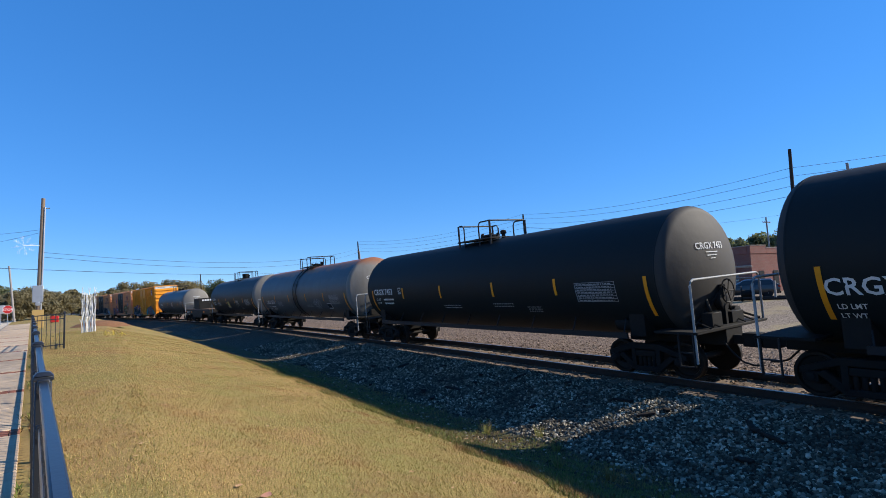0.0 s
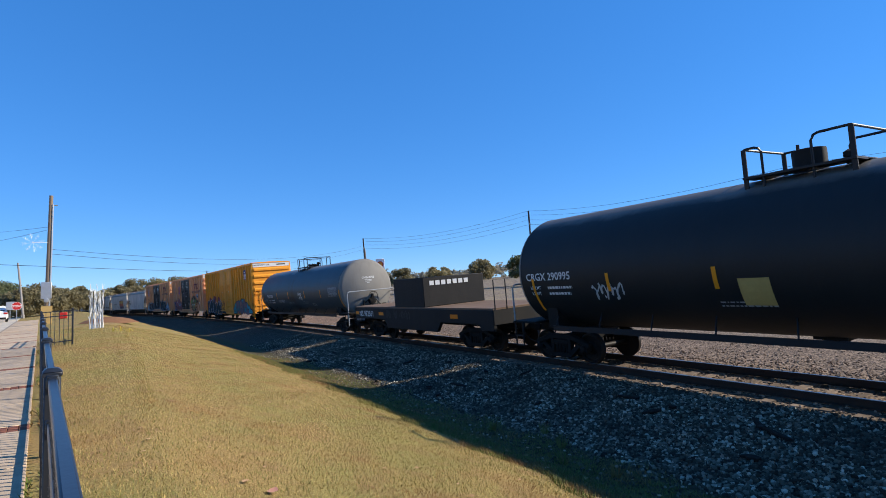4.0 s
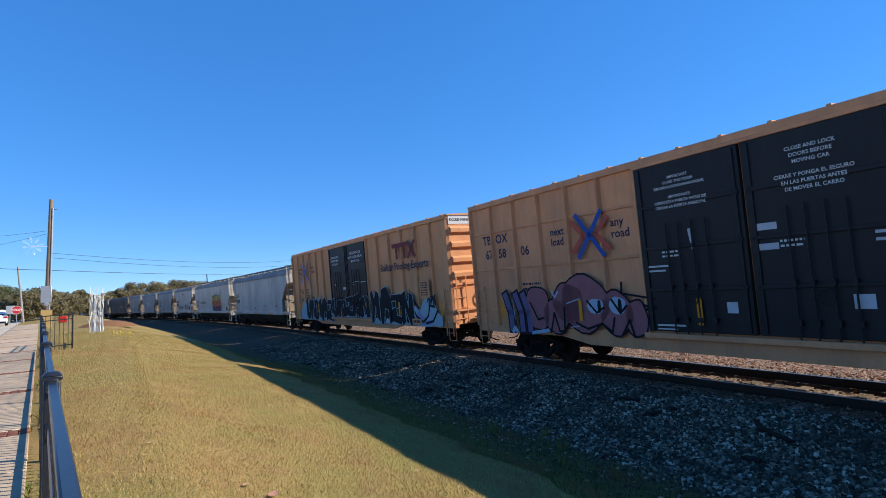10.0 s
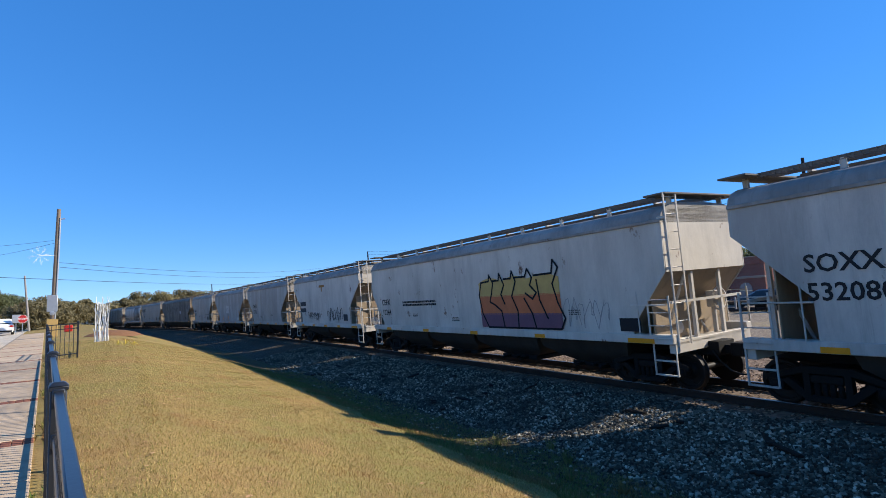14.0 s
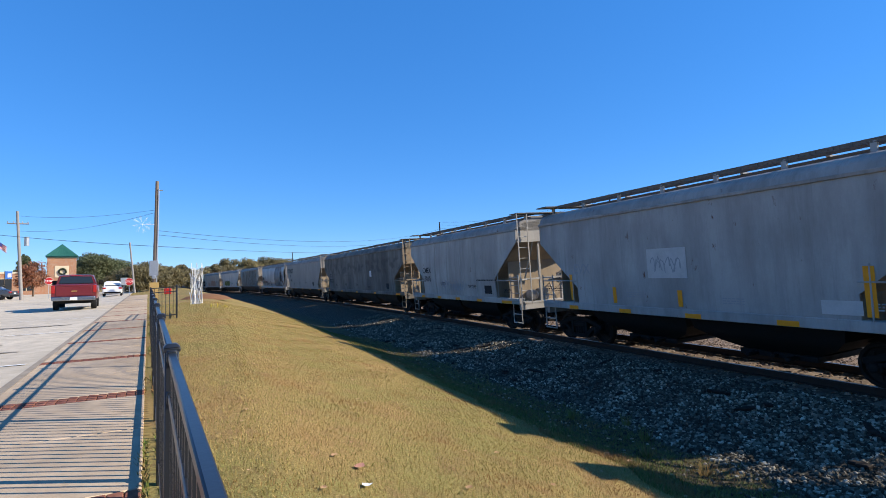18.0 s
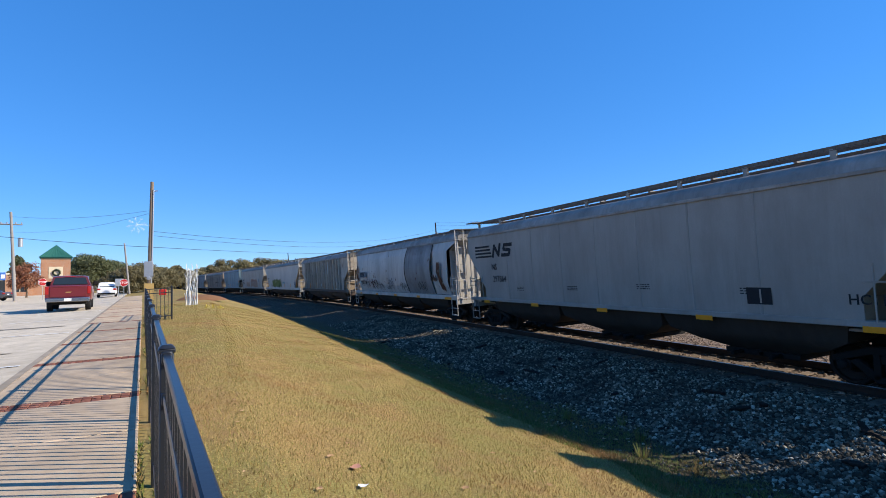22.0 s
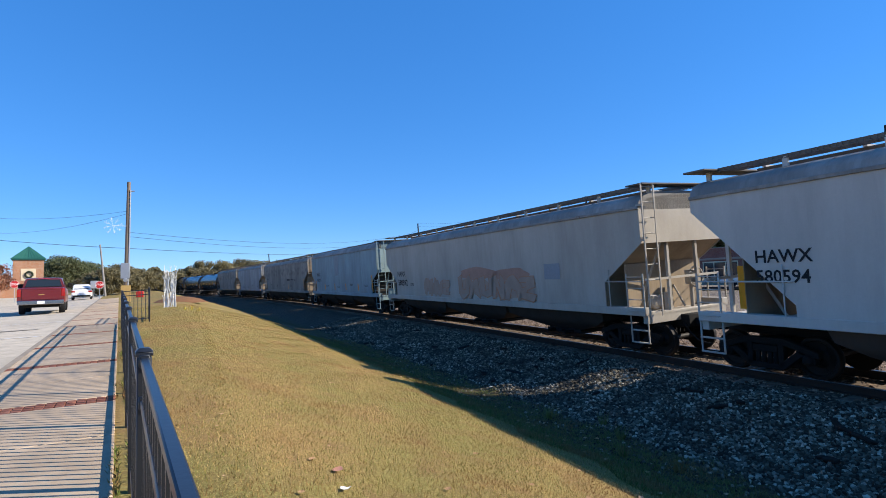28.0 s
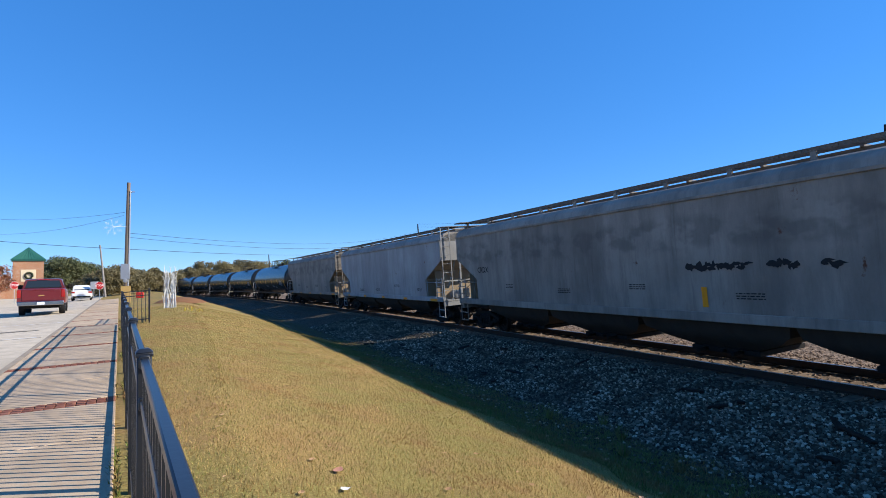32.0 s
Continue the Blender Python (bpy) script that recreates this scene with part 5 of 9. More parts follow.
# ---------------------------------------------------------------- boxcars
def box_car(label, length, body_mat, door_mat, posts, grid, doors, text=(), ink=None, seed=0, mark=""):
    car = thing("boxcar", label, "boxcar", TRAIN)
    sets = running_gear(car, length, 3.1)
    half = length / 2 - 0.76
    W, z0, z1 = 1.55, 1.02, 5.07
    part("body", Mesh().box(-W, W, -half, half, z0, z1), body_mat, car, bevel=0.015)
    part("roof", Mesh().prism([(-W - 0.06, z1 - 0.02), (W + 0.06, z1 - 0.02), (W + 0.06, z1 + 0.03), (0, z1 + 0.07), (-W - 0.06, z1 + 0.03)], -half - 0.04, half + 0.04, "y"), body_mat, car)
    rs = Mesh().prism([(-W - 0.05, z1 + 0.03), (0, z1 + 0.07), (W + 0.05, z1 + 0.03), (W + 0.05, z1 + 0.065), (0, z1 + 0.105), (-W - 0.05, z1 + 0.065)], -0.04, 0.04, "y").mesh("roof_rib", body_mat)
    for i in range(20):
        put("roof_rib", rs, car, pose(0, -half + 0.4 + (2 * half - 0.8) * i / 19, 0))
    for sgn in (-1, 1):
        part("side_sill", Mesh().prism([(-half, 0.9), (-half + 4.0, 0.9), (-half + 5.0, 0.72), (half - 5.0, 0.72), (half - 4.0, 0.9), (half, 0.9), (half, 1.12), (-half, 1.12)], *sorted((sgn * 1.42, sgn * (W + 0.03))), "x"), body_mat, car, bevel=0.01)
        part("top_chord", Mesh().box(*sorted((sgn * W, sgn * (W + 0.07))), -half, half, z1 - 0.14, z1 + 0.01), body_mat, car, bevel=0.01)
    post = Mesh().prism([(-0.055, 0), (0.055, 0), (0.03, 0.11), (-0.03, 0.11)], 1.1, z1 - 0.14, "z").mesh("side_post", body_mat)
    d0, d1 = doors
    ys = [half - 0.06 - (half - 0.06 - d1) * i / posts for i in range(posts + 1)] + [d0 - (d0 + half - 0.06) * i / posts for i in range(posts + 1)]
    for y in ys:
        put("side_post", post, car, pose(-W, y, 0, 0, 0, 90))
        put("side_post", post, car, pose(W, y, 0, 0, 0, -90))
    if grid:
        for a, b in ((d1, half - 0.06), (-half + 0.06, d0)):
            for z in grid:
                part("side_stiffener", Mesh().box(-W - 0.035, -W, a, b, z - 0.035, z + 0.035), body_mat, car, bevel=0.008)
    # plug doors with their rods and rails
    ndoor = 2
    wd = (d1 - d0) / ndoor
    for i in range(ndoor):
        a, b = d0 + wd * i + 0.03, d0 + wd * (i + 1) - 0.03
        door = part("door", Mesh().box(-W - 0.1, -W + 0.02, a, b, 1.18, z1 - 0.2), door_mat, car, "", 0.012)
        for j in range(1, 4):
            z = 1.18 + (z1 - 1.38) * j / 4
            part("door_rib", Mesh().box(-W - 0.135, -W - 0.1, a + 0.05, b - 0.05, z - 0.04, z + 0.04), door_mat, door, "", 0.008)
        for yy in (a + 0.12, b - 0.12):
            part("door_rib", Mesh().box(-W - 0.135, -W - 0.1, yy - 0.04, yy + 0.04, 1.22, z1 - 0.25), door_mat, door, "", 0.008)
        for f in (0.32, 0.45, 0.58, 0.7):
            yy = a + (b - a) * f
            rods = Mesh().tube([(-W - 0.16, yy, 1.15), (-W - 0.16, yy, 3.55)], 0.018, 6)
            rods.box(-W - 0.19, -W - 0.1, yy - 0.04, yy + 0.04, 2.1, 2.2).box(-W - 0.19, -W - 0.1, yy - 0.05, yy + 0.05, 1.4, 1.5)
            part("lock_rod", rods, door_mat, door)
        part("lock_wheel", Mesh().ring((-W - 0.2, a + (b - a) * 0.5, 1.9), 0.13, 0.014, "x"), door_mat, door)
    part("door_track", Mesh().box(-W - 0.14, -W, d0 - 0.25, d1 + 0.1, 1.02, 1.14), body_mat, car, "", 0.01)
    part("door_track", Mesh().box(-W - 0.12, -W, d0, d1, z1 - 0.2, z1 - 0.12), body_mat, car, "", 0.01)
    # corrugated ends
    for sgn in (-1, 1):
        y = sgn * half
        for i, z in enumerate((4.5, 3.95, 3.4, 2.85)):
            lo, hi = sorted((y, y + sgn * 0.11))
            part("end_corrugation", Mesh().prism([(y, z - 0.14), (y + sgn * 0.09, z - 0.08), (y + sgn * 0.09, z + 0.06), (y, z + 0.14)], -W + 0.06, W - 0.06, "x"), body_mat, car)
        part("end_panel", Mesh().box(-W + 0.02, W - 0.02, *sorted((y, y + sgn * 0.012)), 4.72, z1), WHITE, car, "white painted band at the top of the end")
        put("end_ladder", ladder_mesh(1.75, 0.42, 5, body_mat), car, pose(sgn * 1.45, y + sgn * 0.08, 1.1, 0, 0, 90 * sgn))
        put("end_ladder", ladder_mesh(1.75, 0.42, 5, body_mat), car, pose(-sgn * 0.98, y + sgn * 0.08, 1.1, 0, 0, 90 * sgn))
        put("side_ladder", ladder_mesh(1.75, 0.44, 5, body_mat), car, pose(-W - 0.07, -half + 0.1 if sgn < 0 else half - 0.54, 0.62))
        part("end_rail", Mesh().box(-W + 0.02, W - 0.02, *sorted((y, y + sgn * 0.05)), 2.45, 2.55).box(-W + 0.02, W - 0.02, *sorted((y, y + sgn * 0.09)), 1.5, 1.58), body_mat, car, "", 0.01)
        part("crossover_step", Mesh().box(-0.75, 1.1, *sorted((y + sgn * 0.06, y + sgn * 0.5)), 1.22, 1.27), HANDRAIL, car, "galvanized step grating", 0.005)
        part("step", Mesh().tube([(-W, y - sgn * 0.06, 1.0), (-W, y - sgn * 0.06, 0.45), (-W, y - sgn * 0.5, 0.45), (-W, y - sgn * 0.5, 1.0)], 0.016, 5), body_mat, car)
    y = -half - 0.22
    bw = Mesh().ring((0.05, y, 2.15), 0.28, 0.018)
    for k in range(5):
        a = 2 * math.pi * k / 5
        bw.tube([(0.05, y, 2.15), (0.05 + 0.28 * math.cos(a), y, 2.15 + 0.28 * math.sin(a))], 0.012, 5)
    part("brake_wheel", bw, body_mat, car, "hand brake wheel")
    part("brake_housing", Mesh().box(-0.15, 0.2, y + 0.02, y + 0.22, 1.9, 2.35).tube([(0.0, y + 0.1, 1.9), (0.0, y + 0.1, 1.1)], 0.02, 5), body_mat, car, bevel=0.02)
    surf = flat_side(-W)
    for i in range(6):
        Marks(surf, 0.155).stripe(half - 1.2 - (2 * half - 2.2) * i / 5, 1.35, 0.12, 0.55, 1).done("reflector", YELLOW, car, "yellow reflective stripe")
    tx = Marks(surf, 0.008)
    for body_text, yy, zz, sz in text:
        tx.text(body_text, yy, zz, sz)
    tx.lines(half - 2.2, 2.35, 0.8, 2, 0.06, 0.08, seed).lines(-half + 4.6, 2.2, 0.9, 4, 0.04, 0.06, seed + 1)
    tx.done("reporting_mark", ink or BLACKINK, car, "stencilled lettering")
    dt = Marks(surf, 0.108)
    for i in range(ndoor):
        a = d0 + wd * i
        dt.lines(a + wd - 0.3, 2.9, 0.4, 2, 0.04, 0.05, seed + 6 + i)
    dt.done("door_lettering", WHITE, car, "white stencilled lines on the doors")
    em = Mesh()
    pts, fc = text_shape("EXCESS HEIGHT CAR", 0.14)
    em.add([(-1.48 + u, -half - 0.016, 4.84 + v) for u, v in pts], fc)
    em.add([(0.45, -half - 0.016, 4.84), (1.2, -half - 0.016, 4.84), (1.2, -half - 0.016, 4.93), (0.45, -half - 0.016, 4.93)], [(0, 1, 2, 3)])
    part("end_lettering", em, BLACKINK, car, "small black lettering on the white band")
    return car, sets, surf, half


def door_words(car, y1, rows, mid, top, size):
    """Centred white lines on a door whose rear edge lies at y1."""
    mk = Marks(flat_side(-1.55), 0.139)
    for i, row in enumerate(rows):
        if row:
            w = max(p[0] for p in text_shape(row, size)[0])
            mk.text(row, y1 - mid + w / 2, top - 1.25 * size * i, size)
    return mk.done("door_lettering", WHITE, car, "white stencilled words on the door")


def crossed_arrows(car, surf, y, z, w, h, blue, red):
    m, v = w / 2, h / 2
    Marks(surf, 0.113).stroke([(0.02, h * 0.86), (m - 0.22, v), (0.02, h * 0.14)], y, z, 0.13).stroke([(w - 0.02, h * 0.86), (m + 0.22, v), (w - 0.02, h * 0.14)], y, z, 0.13).done("crossed_emblem", red, car, "red chevrons of a crossed emblem")
    Marks(surf, 0.117).stroke([(0.2, h), (m, v), (0.2, 0)], y, z, 0.12).stroke([(w - 0.2, h), (m, v), (w - 0.2, 0)], y, z, 0.12).done("crossed_emblem", blue, car, "blue cross of a crossed emblem")


# ---------------------------------------------------------------- the train, from its front
def roll(made, front, length):
    CARS.append((made[0], front, length, made[1]))
    return made


TANK_BLACK = paint("black_tank_paint", (0.0065, 0.0105, 0.0115), (0.011, 0.0125, 0.0125), 0.4, 0.6, spec=0.16)
TANK_GREY = paint("weathered_grey_tank_paint", (0.054, 0.067, 0.074), (0.031, 0.034, 0.035), 0.5, 0.5, 0.0, 4.1, spec=0.35, bands=0.4, top_col=(0.3, 0.115, 0.05), soft=0.18, rag=0.8)
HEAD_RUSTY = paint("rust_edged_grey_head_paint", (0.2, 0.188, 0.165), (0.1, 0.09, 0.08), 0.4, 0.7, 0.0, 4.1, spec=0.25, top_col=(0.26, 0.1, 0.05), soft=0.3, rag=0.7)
# pale crown band: dust, and the sunlit tank top put into the colour
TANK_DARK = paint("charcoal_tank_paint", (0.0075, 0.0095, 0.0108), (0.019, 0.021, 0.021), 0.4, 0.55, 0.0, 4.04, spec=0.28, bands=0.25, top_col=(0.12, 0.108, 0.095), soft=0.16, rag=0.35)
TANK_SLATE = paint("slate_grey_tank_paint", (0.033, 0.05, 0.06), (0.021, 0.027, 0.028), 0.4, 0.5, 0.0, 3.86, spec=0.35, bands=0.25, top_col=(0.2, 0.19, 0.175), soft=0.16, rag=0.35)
TANK_GLOSS = paint("glossy_black_tank_paint", (0.012, 0.013, 0.015), (0.05, 0.045, 0.04), 0.25, 0.25)
# all heads paler than their tanks: dust, and sunlight put into the colour
HEAD_DUSTY_SUNLIT = paint("dusty_sunlit_head_paint", (0.2, 0.188, 0.165), (0.1, 0.09, 0.08), 0.4, 0.7, spec=0.25)
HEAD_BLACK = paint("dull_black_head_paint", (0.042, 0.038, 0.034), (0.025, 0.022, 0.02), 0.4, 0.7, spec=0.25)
SPILL = paint("dark_spill", (0.012, 0.012, 0.013), (0.006, 0.006, 0.006), 0.6, 0.45)

L = 18.4
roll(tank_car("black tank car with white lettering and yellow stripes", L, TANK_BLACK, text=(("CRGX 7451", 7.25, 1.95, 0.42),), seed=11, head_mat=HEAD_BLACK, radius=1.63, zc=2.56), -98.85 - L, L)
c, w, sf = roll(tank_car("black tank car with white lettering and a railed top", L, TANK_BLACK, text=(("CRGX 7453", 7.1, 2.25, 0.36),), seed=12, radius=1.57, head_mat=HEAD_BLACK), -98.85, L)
head_marks(c, L / 2, "CRGX 7453", 0.22, 2.46)
Marks(sf).bar(4.75, 2.26, 0.22, 0.02).bar(4.75, 2.5, 0.22, 0.02).stripe(4.75, 2.26, 0.02, 0.26, 3).stripe(4.55, 2.26, 0.02, 0.26, 3).text("C", 4.7, 2.31, 0.16).done("class_mark", WHITE, c)
L = 18.9
c, w, sf = roll(tank_car("grey tank car with orange rust along its top", L, TANK_GREY, text=(("CRGX 29153", 6.75, 1.93, 0.36),), seed=13, band=SPILL, ladder=True, head_mat=HEAD_RUSTY, radius=1.63, zc=2.56), -80.7, L)
head_marks(c, L / 2, "CRGX 29153", 0.22, 2.56)
tag(c, sf, 4.1, 1.75, 1.0, 0.35, GREYINK, 4, 0.03)
tag(c, sf, -3.0, 1.7, 1.1, 0.45, GREYINK, 5, 0.035)
Marks(sf, 0.01).bar(-5.0, 1.6, 0.55, 0.3).done("placard", WHITE, c, "white rim of a dark placard")
Marks(sf, 0.014).bar(-5.03, 1.64, 0.49, 0.23).done("placard", BLACKINK, c, "small dark placard")
L = 17.7
c, w, sf = roll(tank_car("charcoal tank car with a domed fitting housing", L, TANK_DARK, text=(("CRGX 290995", 7.2, 2.4, 0.3),), seed=14, dome=True, head_mat=HEAD_DUSTY_SUNLIT, radius=1.64, zc=2.6), -62.2, L)
head_marks(c, L / 2, "CRGX 290995", 0.15, 2.6)
tag(c, sf, 4.7, 1.85, 1.0, 0.4, spray("grey", (0.4, 0.42, 0.42)), 7)
Marks(sf, 0.008).stripe(0.9, 1.7, 0.6, 0.55, 4).done("yellow_placard", spray("ochre", (0.4, 0.3, 0.1)), c, "faded yellow placard")
tag(c, sf, -2.0, 1.9, 0.9, 0.45, spray("grey", (0.4, 0.42, 0.42)), 8)

# heavy flat car with a raised block amidships
L = 12.9
FLAT_BLACK = paint("black_flatcar_paint", (0.009, 0.0088, 0.0088), (0.028, 0.023, 0.019), 0.45, 0.65, spec=0.2)
DECK = paint("rusty_plank_deck", (0.175, 0.115, 0.078), (0.08, 0.052, 0.037), 0.5, 0.9, spec=0.15)
c = thing("flat_car", "black heavy flat car with a raised block amidships", "flat car", TRAIN)
w = running_gear(c, L, 2.4)
hl = L / 2 - 0.7
for sgn in (-1, 1):
    part("side_girder", Mesh().prism([(-hl, 0.8), (-hl + 0.7, 0.8), (-hl + 0.85, 1.0), (-hl + 3.3, 1.0), (-hl + 3.6, 0.62), (hl - 3.6, 0.62), (hl - 3.3, 1.0), (hl - 0.85, 1.0), (hl - 0.7, 0.8), (hl, 0.8), (hl, 1.5), (-hl, 1.5)], *sorted((sgn * 1.38, sgn * 1.52)), "x"), FLAT_BLACK, c, bevel=0.015)
part("deck", Mesh().box(-1.5, 1.5, -hl, hl, 1.46, 1.56), DECK, c, "rust-brown steel deck", 0.01)
part("end_sill", Mesh().box(-1.5, 1.5, -hl - 0.02, -hl + 0.14, 1.0, 1.5).box(-1.5, 1.5, hl - 0.14, hl + 0.02, 1.0, 1.5), FLAT_BLACK, c, bevel=0.012)
part("weight_block", Mesh().box(-1.5, 1.5, -1.3, 1.3, 1.56, 2.75), FLAT_BLACK, c, "tall black steel block across the deck", 0.02)
part("brake_wheel", Mesh().ring((1.2, hl - 0.3, 2.0), 0.28, 0.02).tube([(1.2, hl - 0.3, 1.56), (1.2, hl - 0.3, 2.0)], 0.03, 6).tube([(0.95, hl - 0.3, 2.0), (1.47, hl - 0.3, 2.0)], 0.015, 5), BLACK_STEEL, c)
part("end_railing", Mesh().tube([(-1.4, -hl, 1.0), (-1.4, -hl, 2.5), (-0.9, -hl, 2.5), (-0.9, -hl, 1.5)], 0.02, 6), DARK_TUBE, c)
Marks(flat_side(-1.52)).text("NS 982561", hl - 0.52, 1.1, 0.37).done("reporting_mark", WHITE, c, "white stencilled lettering")
Marks(flat_side(-1.52)).text("DO NOT HUMP", hl - 0.12, 0.88, 0.14).done("warning_lettering", GREYINK, c, "worn white stencilled warning")
for yy, ww in ((hl - 0.05, 0.42), (hl - 2.75, 0.5), (-hl + 2.6, 0.5)):
    Marks(flat_side(-1.52)).bar(yy, 1.17, ww, 0.15).done("reflector", REFLECT_ORANGE, c, "orange reflective plate")
for yy, ww, sd in ((hl - 3.5, 0.5, 9), (hl - 4.25, 0.4, 15), (hl - 4.9, 0.9, 27)):
    tag(c, flat_side(-1.52), yy, 1.05, ww, 0.36, spray("dull_chalk", (0.055, 0.055, 0.055)), sd, 0.018)
em = Mesh()
for i in range(7):
    em.box(-1.2 + 0.28 * i, -1.0 + 0.28 * i, -1.312, -1.308, 2.42, 2.6)
part("block_lettering", em, WHITE, c, "row of white stencilled marks")
CARS.append((c, -44.87, L, w))

L = 18.6
c, w, sf = roll(tank_car("slate grey tank car with a dark spill stain", L, TANK_SLATE, text=(("CRGX 8753", 6.3, 2.15, 0.3),), seed=15, band=SPILL, head_mat=HEAD_DUSTY_SUNLIT, shift=(-0.25, 0.6, 0.35, 0.85, 0.8, 0.8), panel_at=(2.1, 2.6)), -32.05, L)
head_marks(c, L / 2, "CRGX 8753", 0.15)
tag(c, sf, -0.9, 2.2, 0.75, 0.2, WHITE, 10, 0.028)
tag(c, sf, -1.1, 1.95, 0.6, 0.22, WHITE, 12, 0.028)
tag(c, sf, 7.6, 1.6, 1.1, 0.5, GREYINK, 13, 0.03)
tag(c, sf, 3.6, 1.75, 1.4, 0.25, GREYINK, 11, 0.03)

BOX_YELLOW = paint("chrome_yellow_boxcar_paint", (0.85, 0.32, 0.02), (0.2, 0.1, 0.03), 0.4, 0.6, bands=0.2, spec=0.25)
BOX_BUFF = paint("faded_buff_boxcar_paint", (0.74, 0.325, 0.145), (0.24, 0.13, 0.08), 0.38, 0.65, bands=0.25, spec=0.25)
BOX_BUFF2 = paint("buff_boxcar_paint", (0.72, 0.325, 0.14), (0.24, 0.13, 0.075), 0.35, 0.65, bands=0.2, spec=0.25)
DOOR_BLACK = paint("black_door_paint", (0.008, 0.0085, 0.01), (0.03, 0.027, 0.024), 0.3, 0.55, spec=0.3)
NAVY = plain("navy_letter_paint", (0.03, 0.035, 0.07), 0.7, 0, 0.3, 10)
MAROON = plain("maroon_letter_paint", (0.2, 0.045, 0.045), 0.7, 0, 0.3, 10)
L, Marks.dy = 20.20, 0.44
c, w, sf, hf = roll(box_car("yellow boxcar with ribbed sides and painted graffiti", L, BOX_YELLOW, BOX_YELLOW, 8, (), (-2.6, 2.35), (("70", 8.66, 3.85, 0.42), ("07", 7.79, 3.85, 0.42), ("57", 6.93, 3.85, 0.42)), NAVY, 21), -13.15, L)
Marks(sf, 0.008).bar(8.64, 4.32, 0.2, 0.3, 1).bar(8.38, 4.32, 0.2, 0.3, 1).done("reporting_mark", NAVY, c, "two dark bars above the number")
rd = Marks(sf, 0.112)
for k, (u, v, ru, rv) in enumerate(((0.0, 0.7, 0.34, 0.5), (1.3, 1.35, 0.5, 0.3), (3.4, 1.45, 0.7, 0.36), (5.2, 1.35, 0.6, 0.3), (7.0, 0.9, 0.7, 0.55))):
    rd.blob(u, v, ru, rv, 8.85, 0.78, 18, 0.1, k)
rd.done("graffiti_cloud", spray("red", (0.22, 0.03, 0.03)), c, "dull red sprayed cloud behind the letters")
wild_letters(c, sf, 8.9, 0.76, 6.6, 1.32, 6, spray("green_black", (0.012, 0.02, 0.022)), spray("pale_lilac", (0.4, 0.42, 0.52)), 31, 0.115, "black angular sprayed letters edged in pale lilac")
ar = Marks(sf, 0.114)
ar.shape([(6.4, 0.1), (8.2, 0.0), (7.7, 0.35), (6.9, 0.85), (6.4, 1.0)], [(0, 1, 2, 3, 4)], 8.9, 0.76)
ar.done("graffiti_tail", spray("green_black", (0.012, 0.02, 0.022)), c, "black tail of the sprayed letters")
dots = Marks(sf, 0.121)
r = random.Random(4)
for k in range(70):
    u = r.uniform(0.35, 1.75)
    dots.blob(u, r.uniform(0.1, 0.25 + 0.45 * u), 0.03, 0.03, -2.1, 0.88, 6, 0.0)
dots.done("graffiti_dots", spray("black", (0.012, 0.012, 0.014)), c, "small black dots on the teal cloud")
for grow, off, name, mat in ((0.07, 0.113, "graffiti_outline", spray("black", (0.012, 0.012, 0.014))), (0.0, 0.117, "graffiti_cloud", spray("teal", (0.05, 0.28, 0.3)))):
    mk = Marks(sf, off)
    for k, (u, v, ru, rv) in enumerate(((0.7, 0.25, 0.6, 0.3), (1.3, 0.5, 0.75, 0.42), (2.3, 0.65, 0.8, 0.45), (3.3, 0.72, 0.85, 0.5), (4.6, 0.5, 0.7, 0.42), (5.3, 0.34, 0.55, 0.3), (5.9, 0.2, 0.55, 0.17))):
        mk.blob(u, v, ru + grow, rv + grow, -2.1, 0.88, 20, 0.06, k)
    mk.done(name, mat, c, "teal sprayed cloud with scalloped edge" if grow == 0 else "")
for wid, off, name, mat in ((0.52, 0.121, "graffiti_outline", spray("slate", (0.045, 0.05, 0.06))), (0.38, 0.125, "graffiti_letters", spray("grey_pink", (0.2, 0.12, 0.13)))):
    mk = Marks(sf, off)
    for p in ([(1.45, 0.15), (1.5, 0.85), (2.0, 0.9)], [(2.15, 0.9), (2.15, 0.15)], [(3.9, 0.1), (3.9, 1.1), (4.15, 0.75), (4.5, 0.7)], [(4.55, 0.75), (4.65, 0.2), (5.2, 0.15)],
              [(2.75, 0.3), (2.75, 0.8), (3.05, 1.0), (3.35, 0.75), (3.35, 0.3), (3.05, 0.15), (2.75, 0.3)]):
        mk.stroke(p, -2.1, 0.88, wid)
    mk.done(name, mat, c, "grey-pink sprayed letters" if wid < 0.5 else "")
mk = Marks(sf, 0.129)
for u, v in ((1.55, 0.3), (2.2, 0.4), (3.95, 0.4), (4.7, 0.3)):
    mk.blob(u, v, 0.14, 0.18, -2.1, 0.88, 12, 0.1)
mk.done("graffiti_shading", spray("bottle_green", (0.1, 0.16, 0.13)), c, "green sprayed shading")
tag(c, sf, -8.2, 1.5, 0.75, 0.22, spray("black", (0.012, 0.012, 0.014)), 14, 0.03)
sh = Marks(sf, 0.115)
sh.shape([(0, 0.0), (0.35, -0.1), (0.7, 0.0), (0.72, 0.7), (0.35, 0.78), (-0.02, 0.7)], [(0, 1, 2, 3, 4, 5)], -6.42, 3.86).done("shield_emblem", spray("navy", (0.03, 0.05, 0.16)), c, "shield emblem in plain navy and red stripes")
s2 = Marks(sf, 0.12)
for i in range(4):
    s2.bar(-6.48 - 0.17 * i, 3.84, 0.07, 0.42)
s2.done("shield_stripes", spray("brick_red", (0.35, 0.05, 0.05)), c)
s3 = Marks(sf, 0.12)
